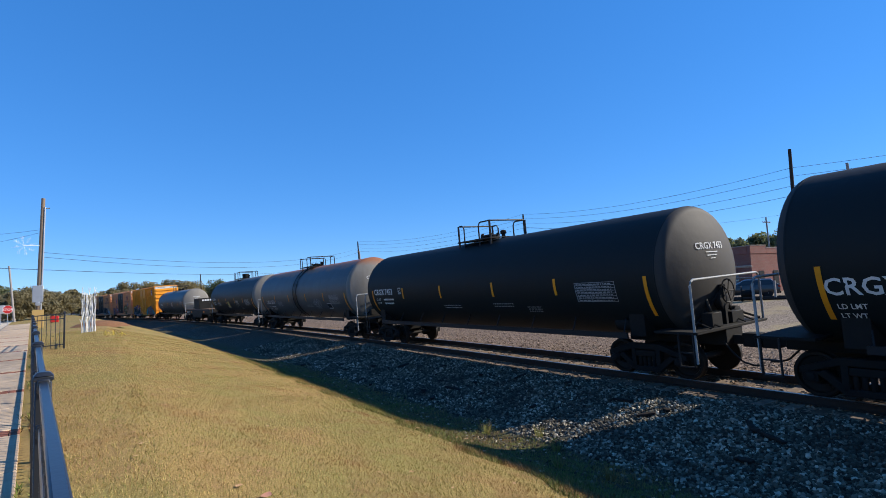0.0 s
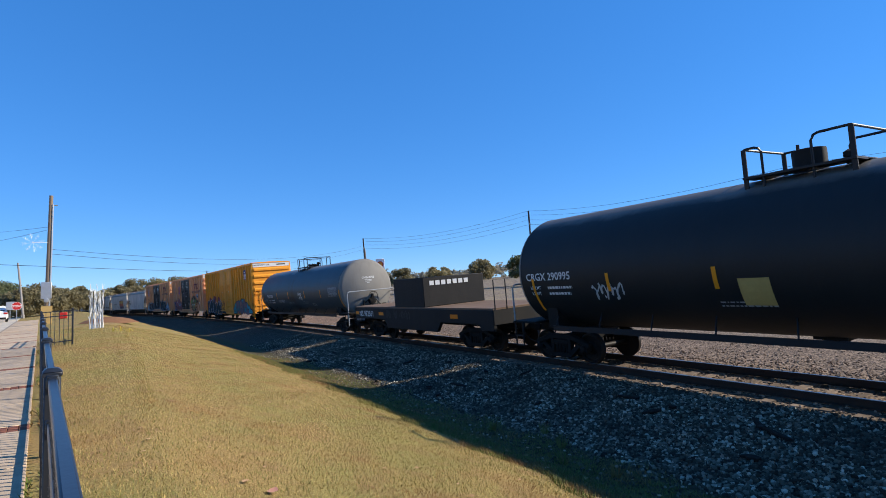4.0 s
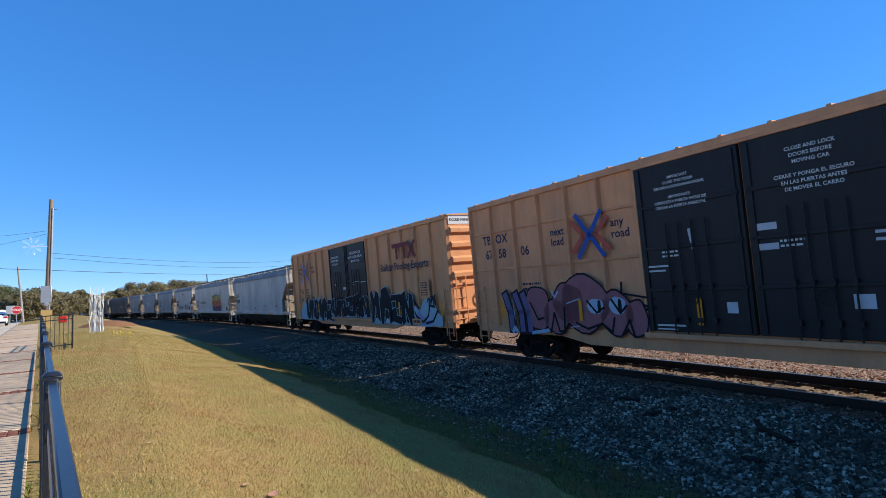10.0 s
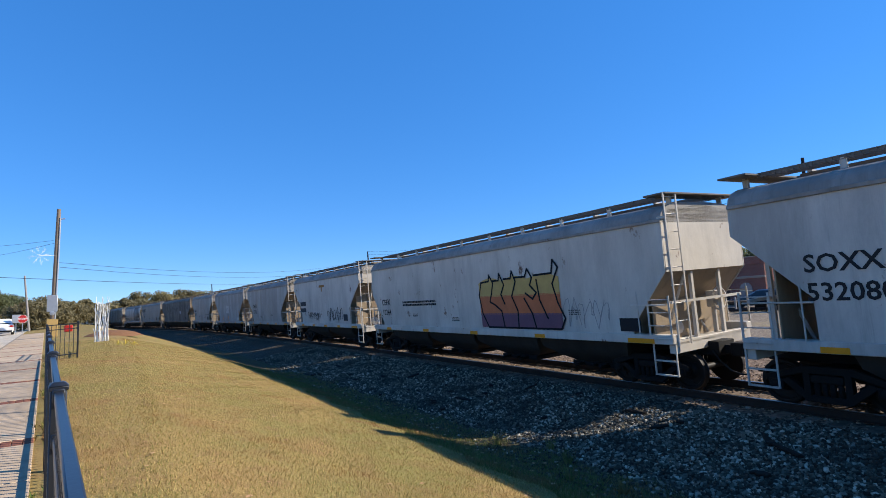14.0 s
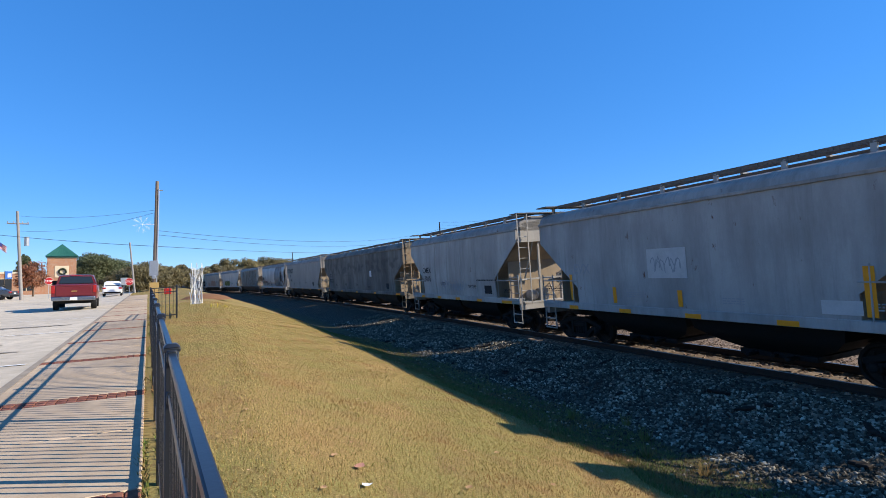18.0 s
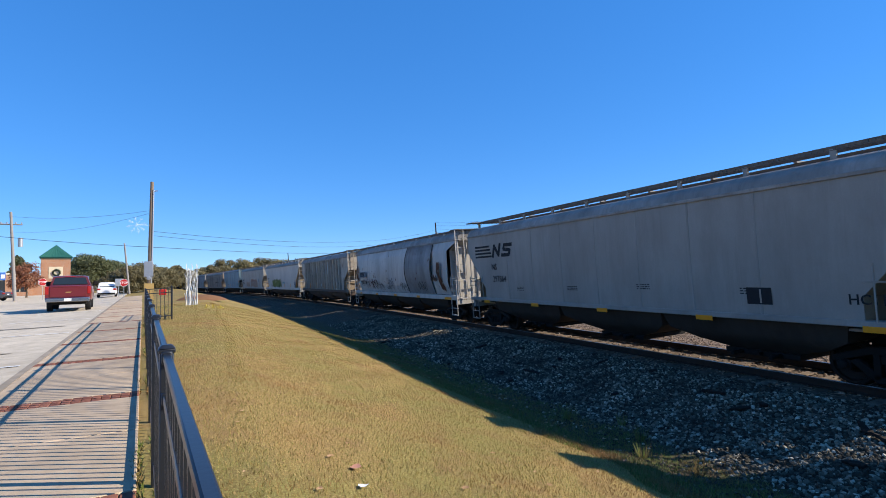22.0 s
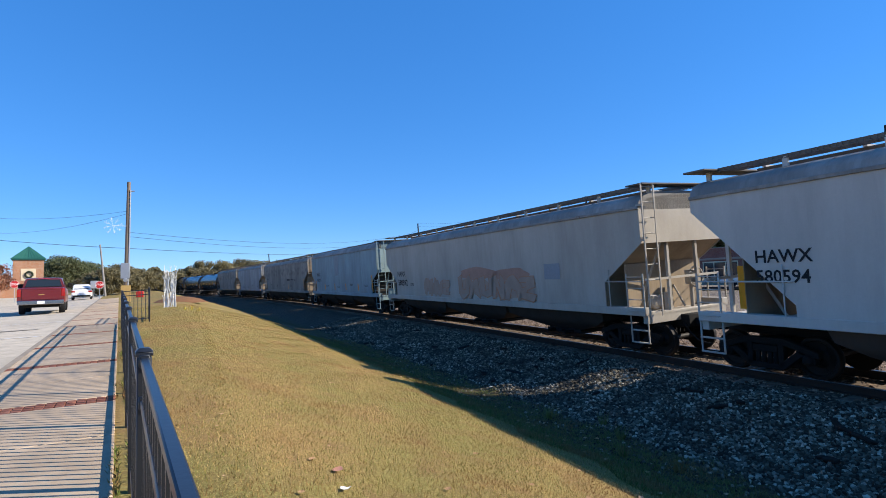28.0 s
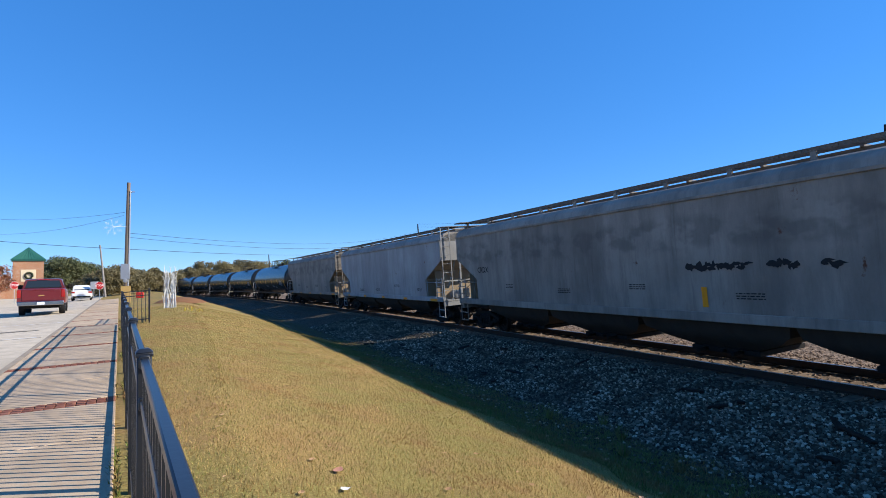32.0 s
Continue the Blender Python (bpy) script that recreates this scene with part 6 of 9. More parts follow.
for i in range(4):
    s3.bar(-6.56 - 0.17 * i, 3.84, 0.09, 0.42)
s3.bar(-6.52, 4.38, 0.48, 0.06)
s3.done("shield_ground", WHITE, c)

L, Marks.dy = 20.50, 0.27
c, w, sf, hf = roll(box_car("buff boxcar with black double doors and faded lettering", L, BOX_BUFF, DOOR_BLACK, 6, (1.6, 2.9, 4.1), (-2.35, 2.6),
                            (("TB", 9.15, 3.72, 0.4), ("OX", 8.45, 3.72, 0.4), ("67", 9.05, 3.25, 0.4), ("58", 8.35, 3.25, 0.4), ("06", 7.25, 3.25, 0.4), ("next", 5.9, 3.68, 0.3), ("load", 5.9, 3.4, 0.3), ("any", 3.75, 3.68, 0.3), ("road", 3.75, 3.4, 0.3)), NAVY, 22), 7.05, L)
Marks(sf, 0.113).text("RAILCAR POOLING EXPERTS", -3.45, 3.12, 0.34).done("slogan_lettering", NAVY, c, "faded dark slogan lettering")
mk = Marks(sf, 0.115)
mk.bar(-4.7, 4.02, 0.8, 0.18).bar(-5.0, 3.55, 0.18, 0.48).bar(-5.5, 4.02, 0.6, 0.18).bar(-5.7, 3.55, 0.18, 0.48).stroke([(1.35, 0.0), (1.95, 0.62)], -4.75, 3.57, 0.15).stroke([(1.35, 0.62), (1.95, 0.0)], -4.75, 3.57, 0.15)
mk.done("company_emblem", MAROON, c, "faded maroon company emblem")
crossed_arrows(c, sf, 4.98, 3.0, 1.25, 1.1, spray("emblem_blue", (0.03, 0.09, 0.34)), spray("emblem_red", (0.5, 0.1, 0.07)))
bulges = ((1.5, 0.72, 0.52, 0.62), (2.25, 0.5, 0.5, 0.45), (2.75, 0.85, 0.55, 0.55), (3.3, 0.85, 0.85, 0.72), (4.35, 0.62, 0.5, 0.52), (4.95, 0.5, 0.3, 0.42))
rim, body_ = Marks(sf, 0.115), Marks(sf, 0.12)
for i, (u, v, ru, rv) in enumerate(bulges):
    rim.blob(u, v, ru + 0.045, rv + 0.05, 8.1, 0.95, 22, 0.06, i)
    body_.blob(u, v, ru, rv, 8.1, 0.95, 22, 0.06, i)
for u in (0.15, 0.65, 1.0):
    rim.stroke([(u - 0.12, 1.15), (u + 0.1, 0.6), (u + 0.12, 0.05)], 8.1, 0.95, 0.34)
rim.stroke([(4.6, 1.35), (4.55, 0.9), (5.5, 0.75), (4.6, 0.6)], 8.1, 0.95, 0.07).stroke([(4.5, 1.1), (5.5, 0.95)], 8.1, 0.95, 0.05)
rim.done("graffiti_outline", spray("plum_black", (0.02, 0.012, 0.02)), c, "black outline of the sprayed figure")
body_.done("graffiti_letters", spray("dusty_mauve", (0.3, 0.115, 0.12)), c, "dusty mauve sprayed bulging letters")
body_ = Marks(sf, 0.121)
for u in (0.15, 0.65, 1.0):
    body_.stroke([(u - 0.12, 1.12), (u + 0.1, 0.6), (u + 0.12, 0.08)], 8.1, 0.95, 0.22)
body_.done("graffiti_letters", spray("smoky_violet", (0.14, 0.115, 0.2)), c, "smoky violet sprayed letters")
pale = Marks(sf, 0.125).blob(3.72, 0.78, 0.28, 0.2, 8.1, 0.95, 14, 0.05).blob(4.42, 0.8, 0.26, 0.22, 8.1, 0.95, 14, 0.05, 2)
pale.stroke([(0.3, 0.0), (0.4, 0.12), (0.5, 0.02)], 8.1, 0.95, 0.12).stroke([(0.4, 0.95), (0.44, 0.4)], 8.1, 0.95, 0.03).stroke([(1.2, 0.0), (1.9, 0.1)], 8.1, 0.95, 0.1).stroke([(2.15, 1.2), (2.25, 1.02), (2.4, 1.18)], 8.1, 0.95, 0.05).stroke([(2.7, 0.85), (3.2, 0.98)], 8.1, 0.95, 0.025).stroke([(2.8, 0.22), (3.1, 0.26)], 8.1, 0.95, 0.025)
pale.done("graffiti_eyes", spray("ice_blue", (0.34, 0.42, 0.52)), c, "pale blue sprayed eyes and highlights")
ink_ = Marks(sf, 0.129)
for q in ([(3.45, 0.92), (3.75, 0.62), (4.0, 0.75)], [(4.25, 0.95), (4.5, 0.62), (4.7, 0.8)], [(2.0, 0.05), (2.2, 0.6), (2.35, 0.1), (2.55, 0.1), (2.6, 0.75)], [(1.2, 0.9), (1.5, 0.4), (1.75, 0.45)], [(3.0, 0.35), (3.4, 0.2), (3.9, 0.35), (4.2, 0.15), (4.3, 0.5)], [(4.5, 0.1), (4.75, 0.45), (4.85, 0.1)]):
    ink_.stroke(q, 8.1, 0.95, 0.06)
ink_.blob(3.85, 0.78, 0.06, 0.17, 8.1, 0.95, 10, 0.05).blob(4.5, 0.8, 0.06, 0.18, 8.1, 0.95, 10, 0.05, 2).done("graffiti_lines", spray("black", (0.012, 0.012, 0.014)), c)
door_words(c, 3.0, ("IMPORTANT", "CLOSE THIS DOOR", "BEFORE CLOSING MAIN DOOR", "", "IMPORTANTE", "CIERRE ESTA PUERTA ANTES DE", "CERRAR LA PUERTA PRINCIPAL"), 1.28, 4.5, 0.085)
door_words(c, 0.45, ("CLOSE AND LOCK", "DOORS BEFORE", "MOVING CAR", "", "CIERRE Y PONGA EL SEGURO", "EN LAS PUERTAS ANTES", "DE MOVER EL CARRO"), 1.28, 4.5, 0.095)
Marks(sf, 0.112).bar(0.2, 3.15, 0.35, 0.13).bar(0.2, 2.78, 0.35, 0.12).bar(0.95, 1.6, 0.22, 0.22).bar(-1.2, 1.7, 0.3, 0.24).bar(2.75, 2.6, 0.6, 0.04).bar(2.75, 2.5, 0.5, 0.04).bar(-1.6, 2.9, 0.5, 0.05).bar(-1.6, 2.78, 0.45, 0.05).bar(2.6, 1.3, 0.7, 0.04).bar(2.6, 1.22, 0.5, 0.03).stroke([(0, 0.4), (0.05, 0)], 1.6, 2.95, 0.06).done("door_placard", spray("pale_patch", (0.5, 0.51, 0.52)), c, "small white placards on the doors")
g = Marks(sf, 0.113)
for i in range(16):
    a = math.pi * 2 * i / 16
    g.stroke([(1.5 + 1.0 * math.cos(a), 1.0 + 0.7 * math.sin(a)), (1.5 + 1.55 * math.cos(a), 1.0 + 1.0 * math.sin(a))], -2.7, 0.75, 0.12)
for i in range(26):
    a = math.pi * (0.05 + 0.9 * i / 25)
    g.stroke([(1.5 + 1.1 * math.cos(a), 1.0 + 0.75 * math.sin(a)), (1.5 + 1.75 * math.cos(a), 1.0 + 1.0 * math.sin(a) + 0.05)], -2.7, 0.75, 0.07)
g.blob(1.5, 1.0, 1.2, 0.85, -2.7, 0.75, 24, 0.04).done("graffiti_rays", spray("black", (0.015, 0.015, 0.018)), c)
Marks(sf, 0.119).blob(1.5, 1.0, 1.0, 0.72, -2.7, 0.75, 24, 0.1, 3).done("graffiti_disc", spray("olive_gold", (0.3, 0.2, 0.075)), c, "gold and black sprayed sun shape")
g = Marks(sf, 0.124)
for u in (0.85, 1.5, 2.1):
    g.stroke([(u - 0.25, 1.35), (u, 1.1), (u + 0.2, 1.4)], -2.7, 0.75, 0.09).stroke([(u - 0.2, 0.6), (u, 0.75), (u + 0.2, 0.55)], -2.7, 0.75, 0.07)
g.done("graffiti_lines", spray("black", (0.015, 0.015, 0.018)), c)
Marks(sf, 0.122).blob(0.45, 1.35, 0.35, 0.2, -2.7, 0.75, 14, 0.2, 5).blob(2.55, 1.4, 0.35, 0.2, -2.7, 0.75, 14, 0.2, 6).done("graffiti_leaves", spray("leaf_green", (0.16, 0.26, 0.07)), c, "green sprayed curls")
Marks(sf, 0.126).blob(1.0, 0.95, 0.28, 0.09, -2.7, 0.75, 14, 0.05, 5).blob(2.0, 0.95, 0.28, 0.09, -2.7, 0.75, 14, 0.05, 6).blob(1.5, 1.4, 0.22, 0.08, -2.7, 0.75, 14, 0.05, 7).done("graffiti_highlights", spray("pale_patch", (0.5, 0.51, 0.52)), c, "pale sprayed highlights")
Marks(sf, 0.115).bar(-5.9, 2.5, 0.75, 0.42).done("data_placard", WHITE, c, "white rim of a blue placard")
Marks(sf, 0.119).bar(-5.93, 2.53, 0.69, 0.22).bar(-5.93, 2.78, 0.69, 0.11).done("data_placard", spray("slate_navy", (0.05, 0.09, 0.16)), c, "small blue placard")
for yy, zz, col_ in ((-7.3, 1.85, WHITE), (-6.9, 1.6, BLACKINK), (-6.2, 1.15, BLACKINK)):
    st = Marks(sf, 0.116)
    for k in range(4):
        a = math.pi * k / 4 + 0.2
        st.stroke([(-0.2 * math.cos(a), -0.2 * math.sin(a)), (0.2 * math.cos(a), 0.2 * math.sin(a))], yy, zz, 0.03)
    st.done("star_mark", col_, c, "small sprayed star")
tag(c, sf, -5.85, 1.95, 0.8, 0.3, BLACKINK, 61, 0.05, 0.116)
tag(c, sf, -5.9, 1.65, 0.75, 0.7, BLACKINK, 12, 0.035, 0.06)

L, Marks.dy = 20.50, 0.27
c, w, sf, hf = roll(box_car("tan boxcar with black doors and black graffiti", L, BOX_BUFF2, DOOR_BLACK, 6, (), (-2.35, 2.6),
                            (("TB", 8.4, 2.5, 0.42), ("OX", 7.55, 2.5, 0.42), ("66", 8.38, 2.02, 0.42), ("17", 7.3, 2.02, 0.42), ("next", 8.5, 4.0, 0.28), ("load", 8.5, 3.72, 0.28), ("any", 6.2, 4.0, 0.28), ("road", 6.2, 3.72, 0.28), ("79", 6.3, 2.02, 0.42)), BLACKINK, 23), 27.55, L)
Marks(sf, 0.113).text("Railcar Pooling Experts", -3.6, 3.28, 0.45).done("slogan_lettering", NAVY, c, "dark blue slogan lettering")
mk = Marks(sf, 0.115)
mk.bar(-4.85, 4.22, 0.8, 0.18).bar(-5.15, 3.72, 0.18, 0.5).bar(-5.6, 4.22, 0.6, 0.18).bar(-5.85, 3.72, 0.18, 0.5).stroke([(1.4, 0.0), (1.95, 0.62)], -4.85, 3.76, 0.15).stroke([(1.4, 0.62), (1.95, 0.0)], -4.85, 3.76, 0.15)
mk.done("company_emblem", MAROON, c, "maroon company emblem")
crossed_arrows(c, sf, 7.9, 3.2, 1.45, 1.3, spray("emblem_pale_blue", (0.14, 0.26, 0.5)), spray("emblem_brown", (0.3, 0.13, 0.11)))
ICE, BLK = spray("sky_blue", (0.31, 0.41, 0.45)), spray("black", (0.012, 0.012, 0.014))


def paint_ground(y0, w, low, high, off, mat, seed, label):
    """A sprayed strip with an uneven rolling top edge."""
    mk, n0 = Marks(sf, off), int(w / 0.12)
    top = lambda u: high * (0.72 + 0.2 * math.sin(2.1 * u + seed) + 0.13 * math.sin(5.3 * u + 2 * seed) + 0.06 * math.sin(13 * u)) * min(1, 0.35 + u, 0.35 + w - u)
    base = lambda u: 0.04 * math.sin(3 * u + seed) + 0.03 * math.sin(9 * u)
    for q in range(n0):
        a, b = w * q / n0, w * (q + 1) / n0
        mk.shape([(a, max(0, base(a))), (b, max(0, base(b))), (b, top(b)), (a, top(a))], [(0, 1, 2, 3)], y0, low)
    mk.done("graffiti_ground", mat, c, label)


paint_ground(8.3, 5.4, 0.93, 1.3, 0.115, ICE, 1.0, "pale blue sprayed ground")
paint_ground(-2.1, 6.4, 0.92, 1.3, 0.115, ICE, 2.2, "pale blue sprayed ground")
paint_ground(2.8, 4.9, 1.16, 0.8, 0.146, spray("frost_blue", (0.26, 0.34, 0.38)), 3.1, "pale blue paint across the doors")
paint_ground(-3.6, 1.3, 1.0, 0.45, 0.118, spray("white_mist", (0.5, 0.54, 0.58)), 1.5, "white sprayed patch")
paint_ground(-6.2, 1.5, 1.0, 0.75, 0.118, spray("lilac", (0.24, 0.27, 0.45)), 2.5, "lilac sprayed patch")
wild_letters(c, sf, 7.2, 0.92, 4.6, 1.3, 5, BLK, ICE, 64, 0.121, "black angular sprayed letters on pale blue", 0.1, 0.035, 0.12)
wild_letters(c, sf, 2.75, 1.2, 4.9, 0.95, 5, BLK, spray("frost_blue", (0.26, 0.34, 0.38)), 65, 0.15, "black sprayed strokes across the doors", 0.1, 0.03, 0.15)
wild_letters(c, sf, -2.3, 0.95, 4.0, 1.5, 4, BLK, ICE, 67, 0.121, "tall black angular sprayed letters", 0.05, 0.035, 0.14)
sw = Marks(sf, 0.123)
for line in ([(0.0, 0.9), (0.5, 0.35), (1.0, 0.15), (1.4, 0.4), (1.55, 0.8), (1.9, 0.75)], [(1.2, 0.1), (1.75, 0.2), (2.1, 0.6)], [(0.2, 1.1), (0.7, 0.7)]):
    sw.stroke(line, -6.1, 0.95, 0.09)
sw.done("graffiti_swirls", BLK, c, "black sprayed swirls")
tag(c, sf, -7.55, 1.75, 0.6, 0.4, BLK, 53, 0.05, 0.126)
Marks(sf, 0.13).bar(-7.0, 2.05, 0.75, 0.7).bar(-6.2, 0.98, 0.75, 0.24).done("data_placard", BOX_BUFF2, c, "buff painted data panel")
Marks(sf, 0.134).lines(-7.1, 2.62, 0.5, 6, 0.05, 0.045, 4).lines(-6.3, 1.06, 0.55, 1, 0.1, 0, 5).done("data_lettering", BLACKINK, c, "small stencilled figures")
door_words(c, 3.2, ("CLOSE THIS DOOR", "BEFORE CLOSING", "MAIN DOOR"), 1.3, 4.3, 0.145)
door_words(c, 0.5, ("CLOSE AND LOCK", "BOTH DOORS BEFORE", "MOVING CAR"), 1.35, 4.35, 0.165)
Marks(sf, 0.112).bar(-0.6, 2.95, 0.5, 0.1).bar(1.0, 2.6, 0.35, 0.12).bar(-1.3, 3.0, 0.7, 0.05).bar(-1.3, 2.9, 0.7, 0.04).bar(-0.35, 1.72, 0.3, 0.32).bar(2.4, 2.1, 0.4, 0.06).done("door_placard", spray("pale_patch", (0.5, 0.51, 0.52)), c, "small white placards on the doors")

L, Marks.dy = 17.50, 0.47
c, w, sf, hf = roll(hopper_car("pale grey covered hopper streaked with rain stains", L, H_LIGHT, bays=4, seed=41, bin_mat=DARK_BIN, cut=1.36, cutz=(2.1, 3.35), text=(("SOXX", 7.15, 2.55, 0.44), ("532080", 7.15, 2.05, 0.44))), 48.05, L)
L, Marks.dy = 17.70, 0.48
c, w, sf, hf = roll(hopper_car("off-white covered hopper with orange graffiti letters", L, H_CREAM, bays=4, seed=42, bin_mat=DARK_BIN, cut=1.05, cutz=(1.5, 2.75), text=(("CEFX", 7.5, 2.25, 0.36), ("10244", 7.5, 1.8, 0.36))), 65.55, L)
for lo, hi, colr, nm in ((0.0, 0.3, (0.17, 0.09, 0.12), "dusk_purple"), (0.28, 0.68, (0.55, 0.17, 0.07), "sunset_orange"), (0.66, 1.0, (0.55, 0.36, 0.12), "amber")):
    band = Marks(sf, 0.012)
    for k in range(14):
        f0, f1 = k / 14, (k + 1) / 14
        top = [1.0 if hi < 0.9 else 0.97 + 0.1 * abs(math.sin(9.5 * f)) for f in (f0, f1)]
        band.shape([(3.85 * f0, 1.5 * lo), (3.85 * f1, 1.5 * lo), (3.85 * f1, 1.5 * hi * top[1]), (3.85 * f0, 1.5 * hi * top[0])], [(0, 1, 2, 3)], -0.35, 1.4)
    band.done("graffiti_band", spray(nm, colr), c, "band of a sunset-coloured sprayed piece")
ol = Marks(sf, 0.018)
for line in ([(0.1, 0), (0.03, 0.3), (0.0, 0.7), (0.04, 0.98), (0.15, 1.0), (0.16, 1.14), (0.21, 0.95), (0.18, 0.72), (0.15, 0.55), (0.22, 0.48), (0.3, 0.35), (0.32, 0.0)],
             [(0.2, 1.0), (0.29, 1.0), (0.3, 1.15), (0.36, 0.9), (0.31, 0.7), (0.35, 0.5)], [(0.36, 1.02), (0.45, 1.02), (0.47, 1.17), (0.51, 0.95), (0.45, 0.65), (0.51, 0.35), (0.5, 0.0)],
             [(0.5, 1.03), (0.63, 1.03), (0.66, 1.18), (0.71, 1.0), (0.68, 0.85), (0.75, 0.7), (0.7, 0.58), (0.62, 0.7)], [(0.6, 0.6), (0.68, 0.3), (0.71, 0.0)], [(0.73, 1.04), (0.93, 1.05), (0.95, 1.3), (1.0, 1.15), (0.93, 0.85), (0.97, 0.5), (1.03, 0.2), (0.98, 0.0), (0.1, 0.0)], [(0.76, 0.95), (0.78, 0.55), (0.85, 0.2)]):
    ol.stroke([(3.85 * a_, 1.5 * b_) for a_, b_ in line], -0.35, 1.4, 0.06)
ol.done("graffiti_outline", spray("black", (0.012, 0.012, 0.014)), c, "black outlines of sprayed letters")
Marks(sf, 0.012).lines(5.4, 2.3, 2.8, 2, 0.08, 0.04, 5).done("faded_lettering", BLACKINK, c)
Marks(sf, 0.012).bar(-6.15, 1.4, 0.62, 0.32).done("data_placard", BLACKINK, c, "dark data placard")
tag(c, sf, -4.3, 1.45, 1.6, 0.8, spray("thin_grey", (0.3, 0.29, 0.28)), 13, 0.02)
L, Marks.dy = 12.40, 0.46
c, w, sf, hf = roll(hopper_car("chalky white short covered hopper with black tags", L, H_WHITE, bays=2, seed=43, bin_mat=DARK_BIN, cut=1.4, cutz=(2.2, 3.4)), 83.25, L)
Marks(sf, 0.012).bar(4.6, 2.4, 1.1, 0.26).bar(4.6, 2.0, 1.1, 0.26).bar(-2.65, 1.5, 0.58, 0.35).done("company_emblem", spray("slate", (0.12, 0.13, 0.15)), c, "two dark emblem panels")
tag(c, sf, 3.2, 1.55, 2.3, 0.45, BLACKINK, 14)
tag(c, sf, -0.25, 1.45, 2.3, 0.75, BLACKINK, 15)
Marks(sf, 0.012).stripe(0.6, 3.2, 0.16, 0.3, 2).bar(0.95, 3.45, 0.9, 0.14).done("rust_patch", spray("rust", (0.3, 0.15, 0.05)), c)
L, Marks.dy = 13.00, 0.55
c, w, sf, hf = roll(hopper_car("dusty grey short covered hopper with plain sides", L, H_GREY, bays=2, seams=5, curved=0.06, seed=44, cut=1.7, cutz=(2.1, 3.45), text=(("CMEX", 4.2, 2.45, 0.4), ("13012", 4.2, 2.0, 0.4))), 95.65, L)
L, Marks.dy = 13.30, 0.55
c, w, sf, hf = roll(hopper_car("blue-grey short covered hopper with a white patch", L, H_BLUEGREY, bays=2, seed=45, cut=1.9, cutz=(1.8, 3.3), text=(("EVX", 4.6, 2.25, 0.42),), ink=GREYINK), 108.65, L)
Marks(sf, 0.012).stripe(1.5, 2.1, 1.25, 0.75, 3).bar(-2.75, 1.42, 0.7, 0.26).done("paint_patch", spray("patch_dull", (0.46, 0.45, 0.43)), c, "square patch of dull white paint")
tag(c, sf, 1.35, 2.25, 0.95, 0.4, GREYINK, 71, 0.025, 0.016)
Marks(sf, 0.012).stripe(4.85, 1.42, 0.16, 0.8, 3).stripe(2.9, 1.4, 0.14, 0.45, 3).stripe(-3.5, 1.4, 0.18, 0.9, 3).stripe(0.6, 1.4, 0.14, 0.4, 2).done("stripe_mark", YELLOW, c)
L, Marks.dy = 12.60, 0.41
c, w, sf, hf = roll(hopper_car("light grey short covered hopper with faint seams", L, H_GREY, bays=2, seams=5, curved=0.06, seed=46, cut=1.7, cutz=(2.1, 3.45), text=(("CMEX", 4.2, 2.42, 0.4), ("13010", 4.2, 1.98, 0.4))), 121.95, L)
tag(c, sf, 2.0, 1.55, 2.6, 0.5, GREYINK, 16, 0.03)
Marks(sf, 0.012).bar(-2.46, 1.48, 0.6, 0.34).lines(-1.8, 2.02, 1.7, 1, 0.05, 0.05, 6).done("data_placard", BLACKINK, c)
L, Marks.dy = 21.40, 0.30
# pale tan ends and ladders carry the sunlight in their colour
c, w, sf, hf = roll(hopper_car("sooty brown long covered hopper with yellow reflectors", L, H_BROWN, bays=4, seed=47, bin_mat=DARK_BIN, cut=1.6, tops=4.48, steel=SUNLIT_DUST, end_mat=SUNLIT_DUST, text=(("CITX", 8.4, 2.34, 0.42), ("700635", 8.4, 1.88, 0.42))), 134.55, L)
Marks(sf, 0.012).stripe(-3.18, 2.3, 0.42, 0.4, 2).done("paint_patch", spray("patch_white", (0.6, 0.6, 0.58)), c, "small white patch")
Marks(sf, 0.012).bar(-6.5, 1.5, 0.5, 0.34).done("data_placard", BLACKINK, c)
Marks(sf, 0.012).lines(5.0, 2.4, 3.4, 1, 0.035, 0.05, 7).done("worn_lettering", spray("soot_mark", (0.09, 0.08, 0.07)), c)
L, Marks.dy = 18.10, 0.32
c, w, sf, hf = roll(hopper_car("stone grey covered hopper with a striped emblem", L, H_STONE, bays=3, seams=8, seed=48, bin_mat=DARK_BIN, cut=1.35, cutz=(1.75, 3.25), sill_low=1.22, text=(("297864", 6.5, 2.0, 0.34),)), 155.95, L)
em = Marks(sf, 0.012)
for i in range(4):
    em.bar(7.88, 2.98 + 0.135 * i, 1.4 - 0.05 * i, 0.075, 2)
em.stroke([(1.5, 0.02), (1.62, 0.44), (1.95, 0.06), (2.07, 0.48)], 7.88, 2.98, 0.15).stroke([(2.93, 0.43), (2.4, 0.43), (2.33, 0.28), (2.8, 0.22), (2.72, 0.05), (2.2, 0.05)], 7.88, 2.98, 0.13)
em.text("NS", 6.55, 2.48, 0.34).text("HC117", -6.35, 1.62, 0.26)
em.done("company_emblem", BLACKINK, c, "black striped company emblem")
Marks(sf, 0.012).bar(-4.4, 1.55, 0.55, 0.35).done("data_placard", BLACKINK, c)
L, Marks.dy = 18.40, 0.39
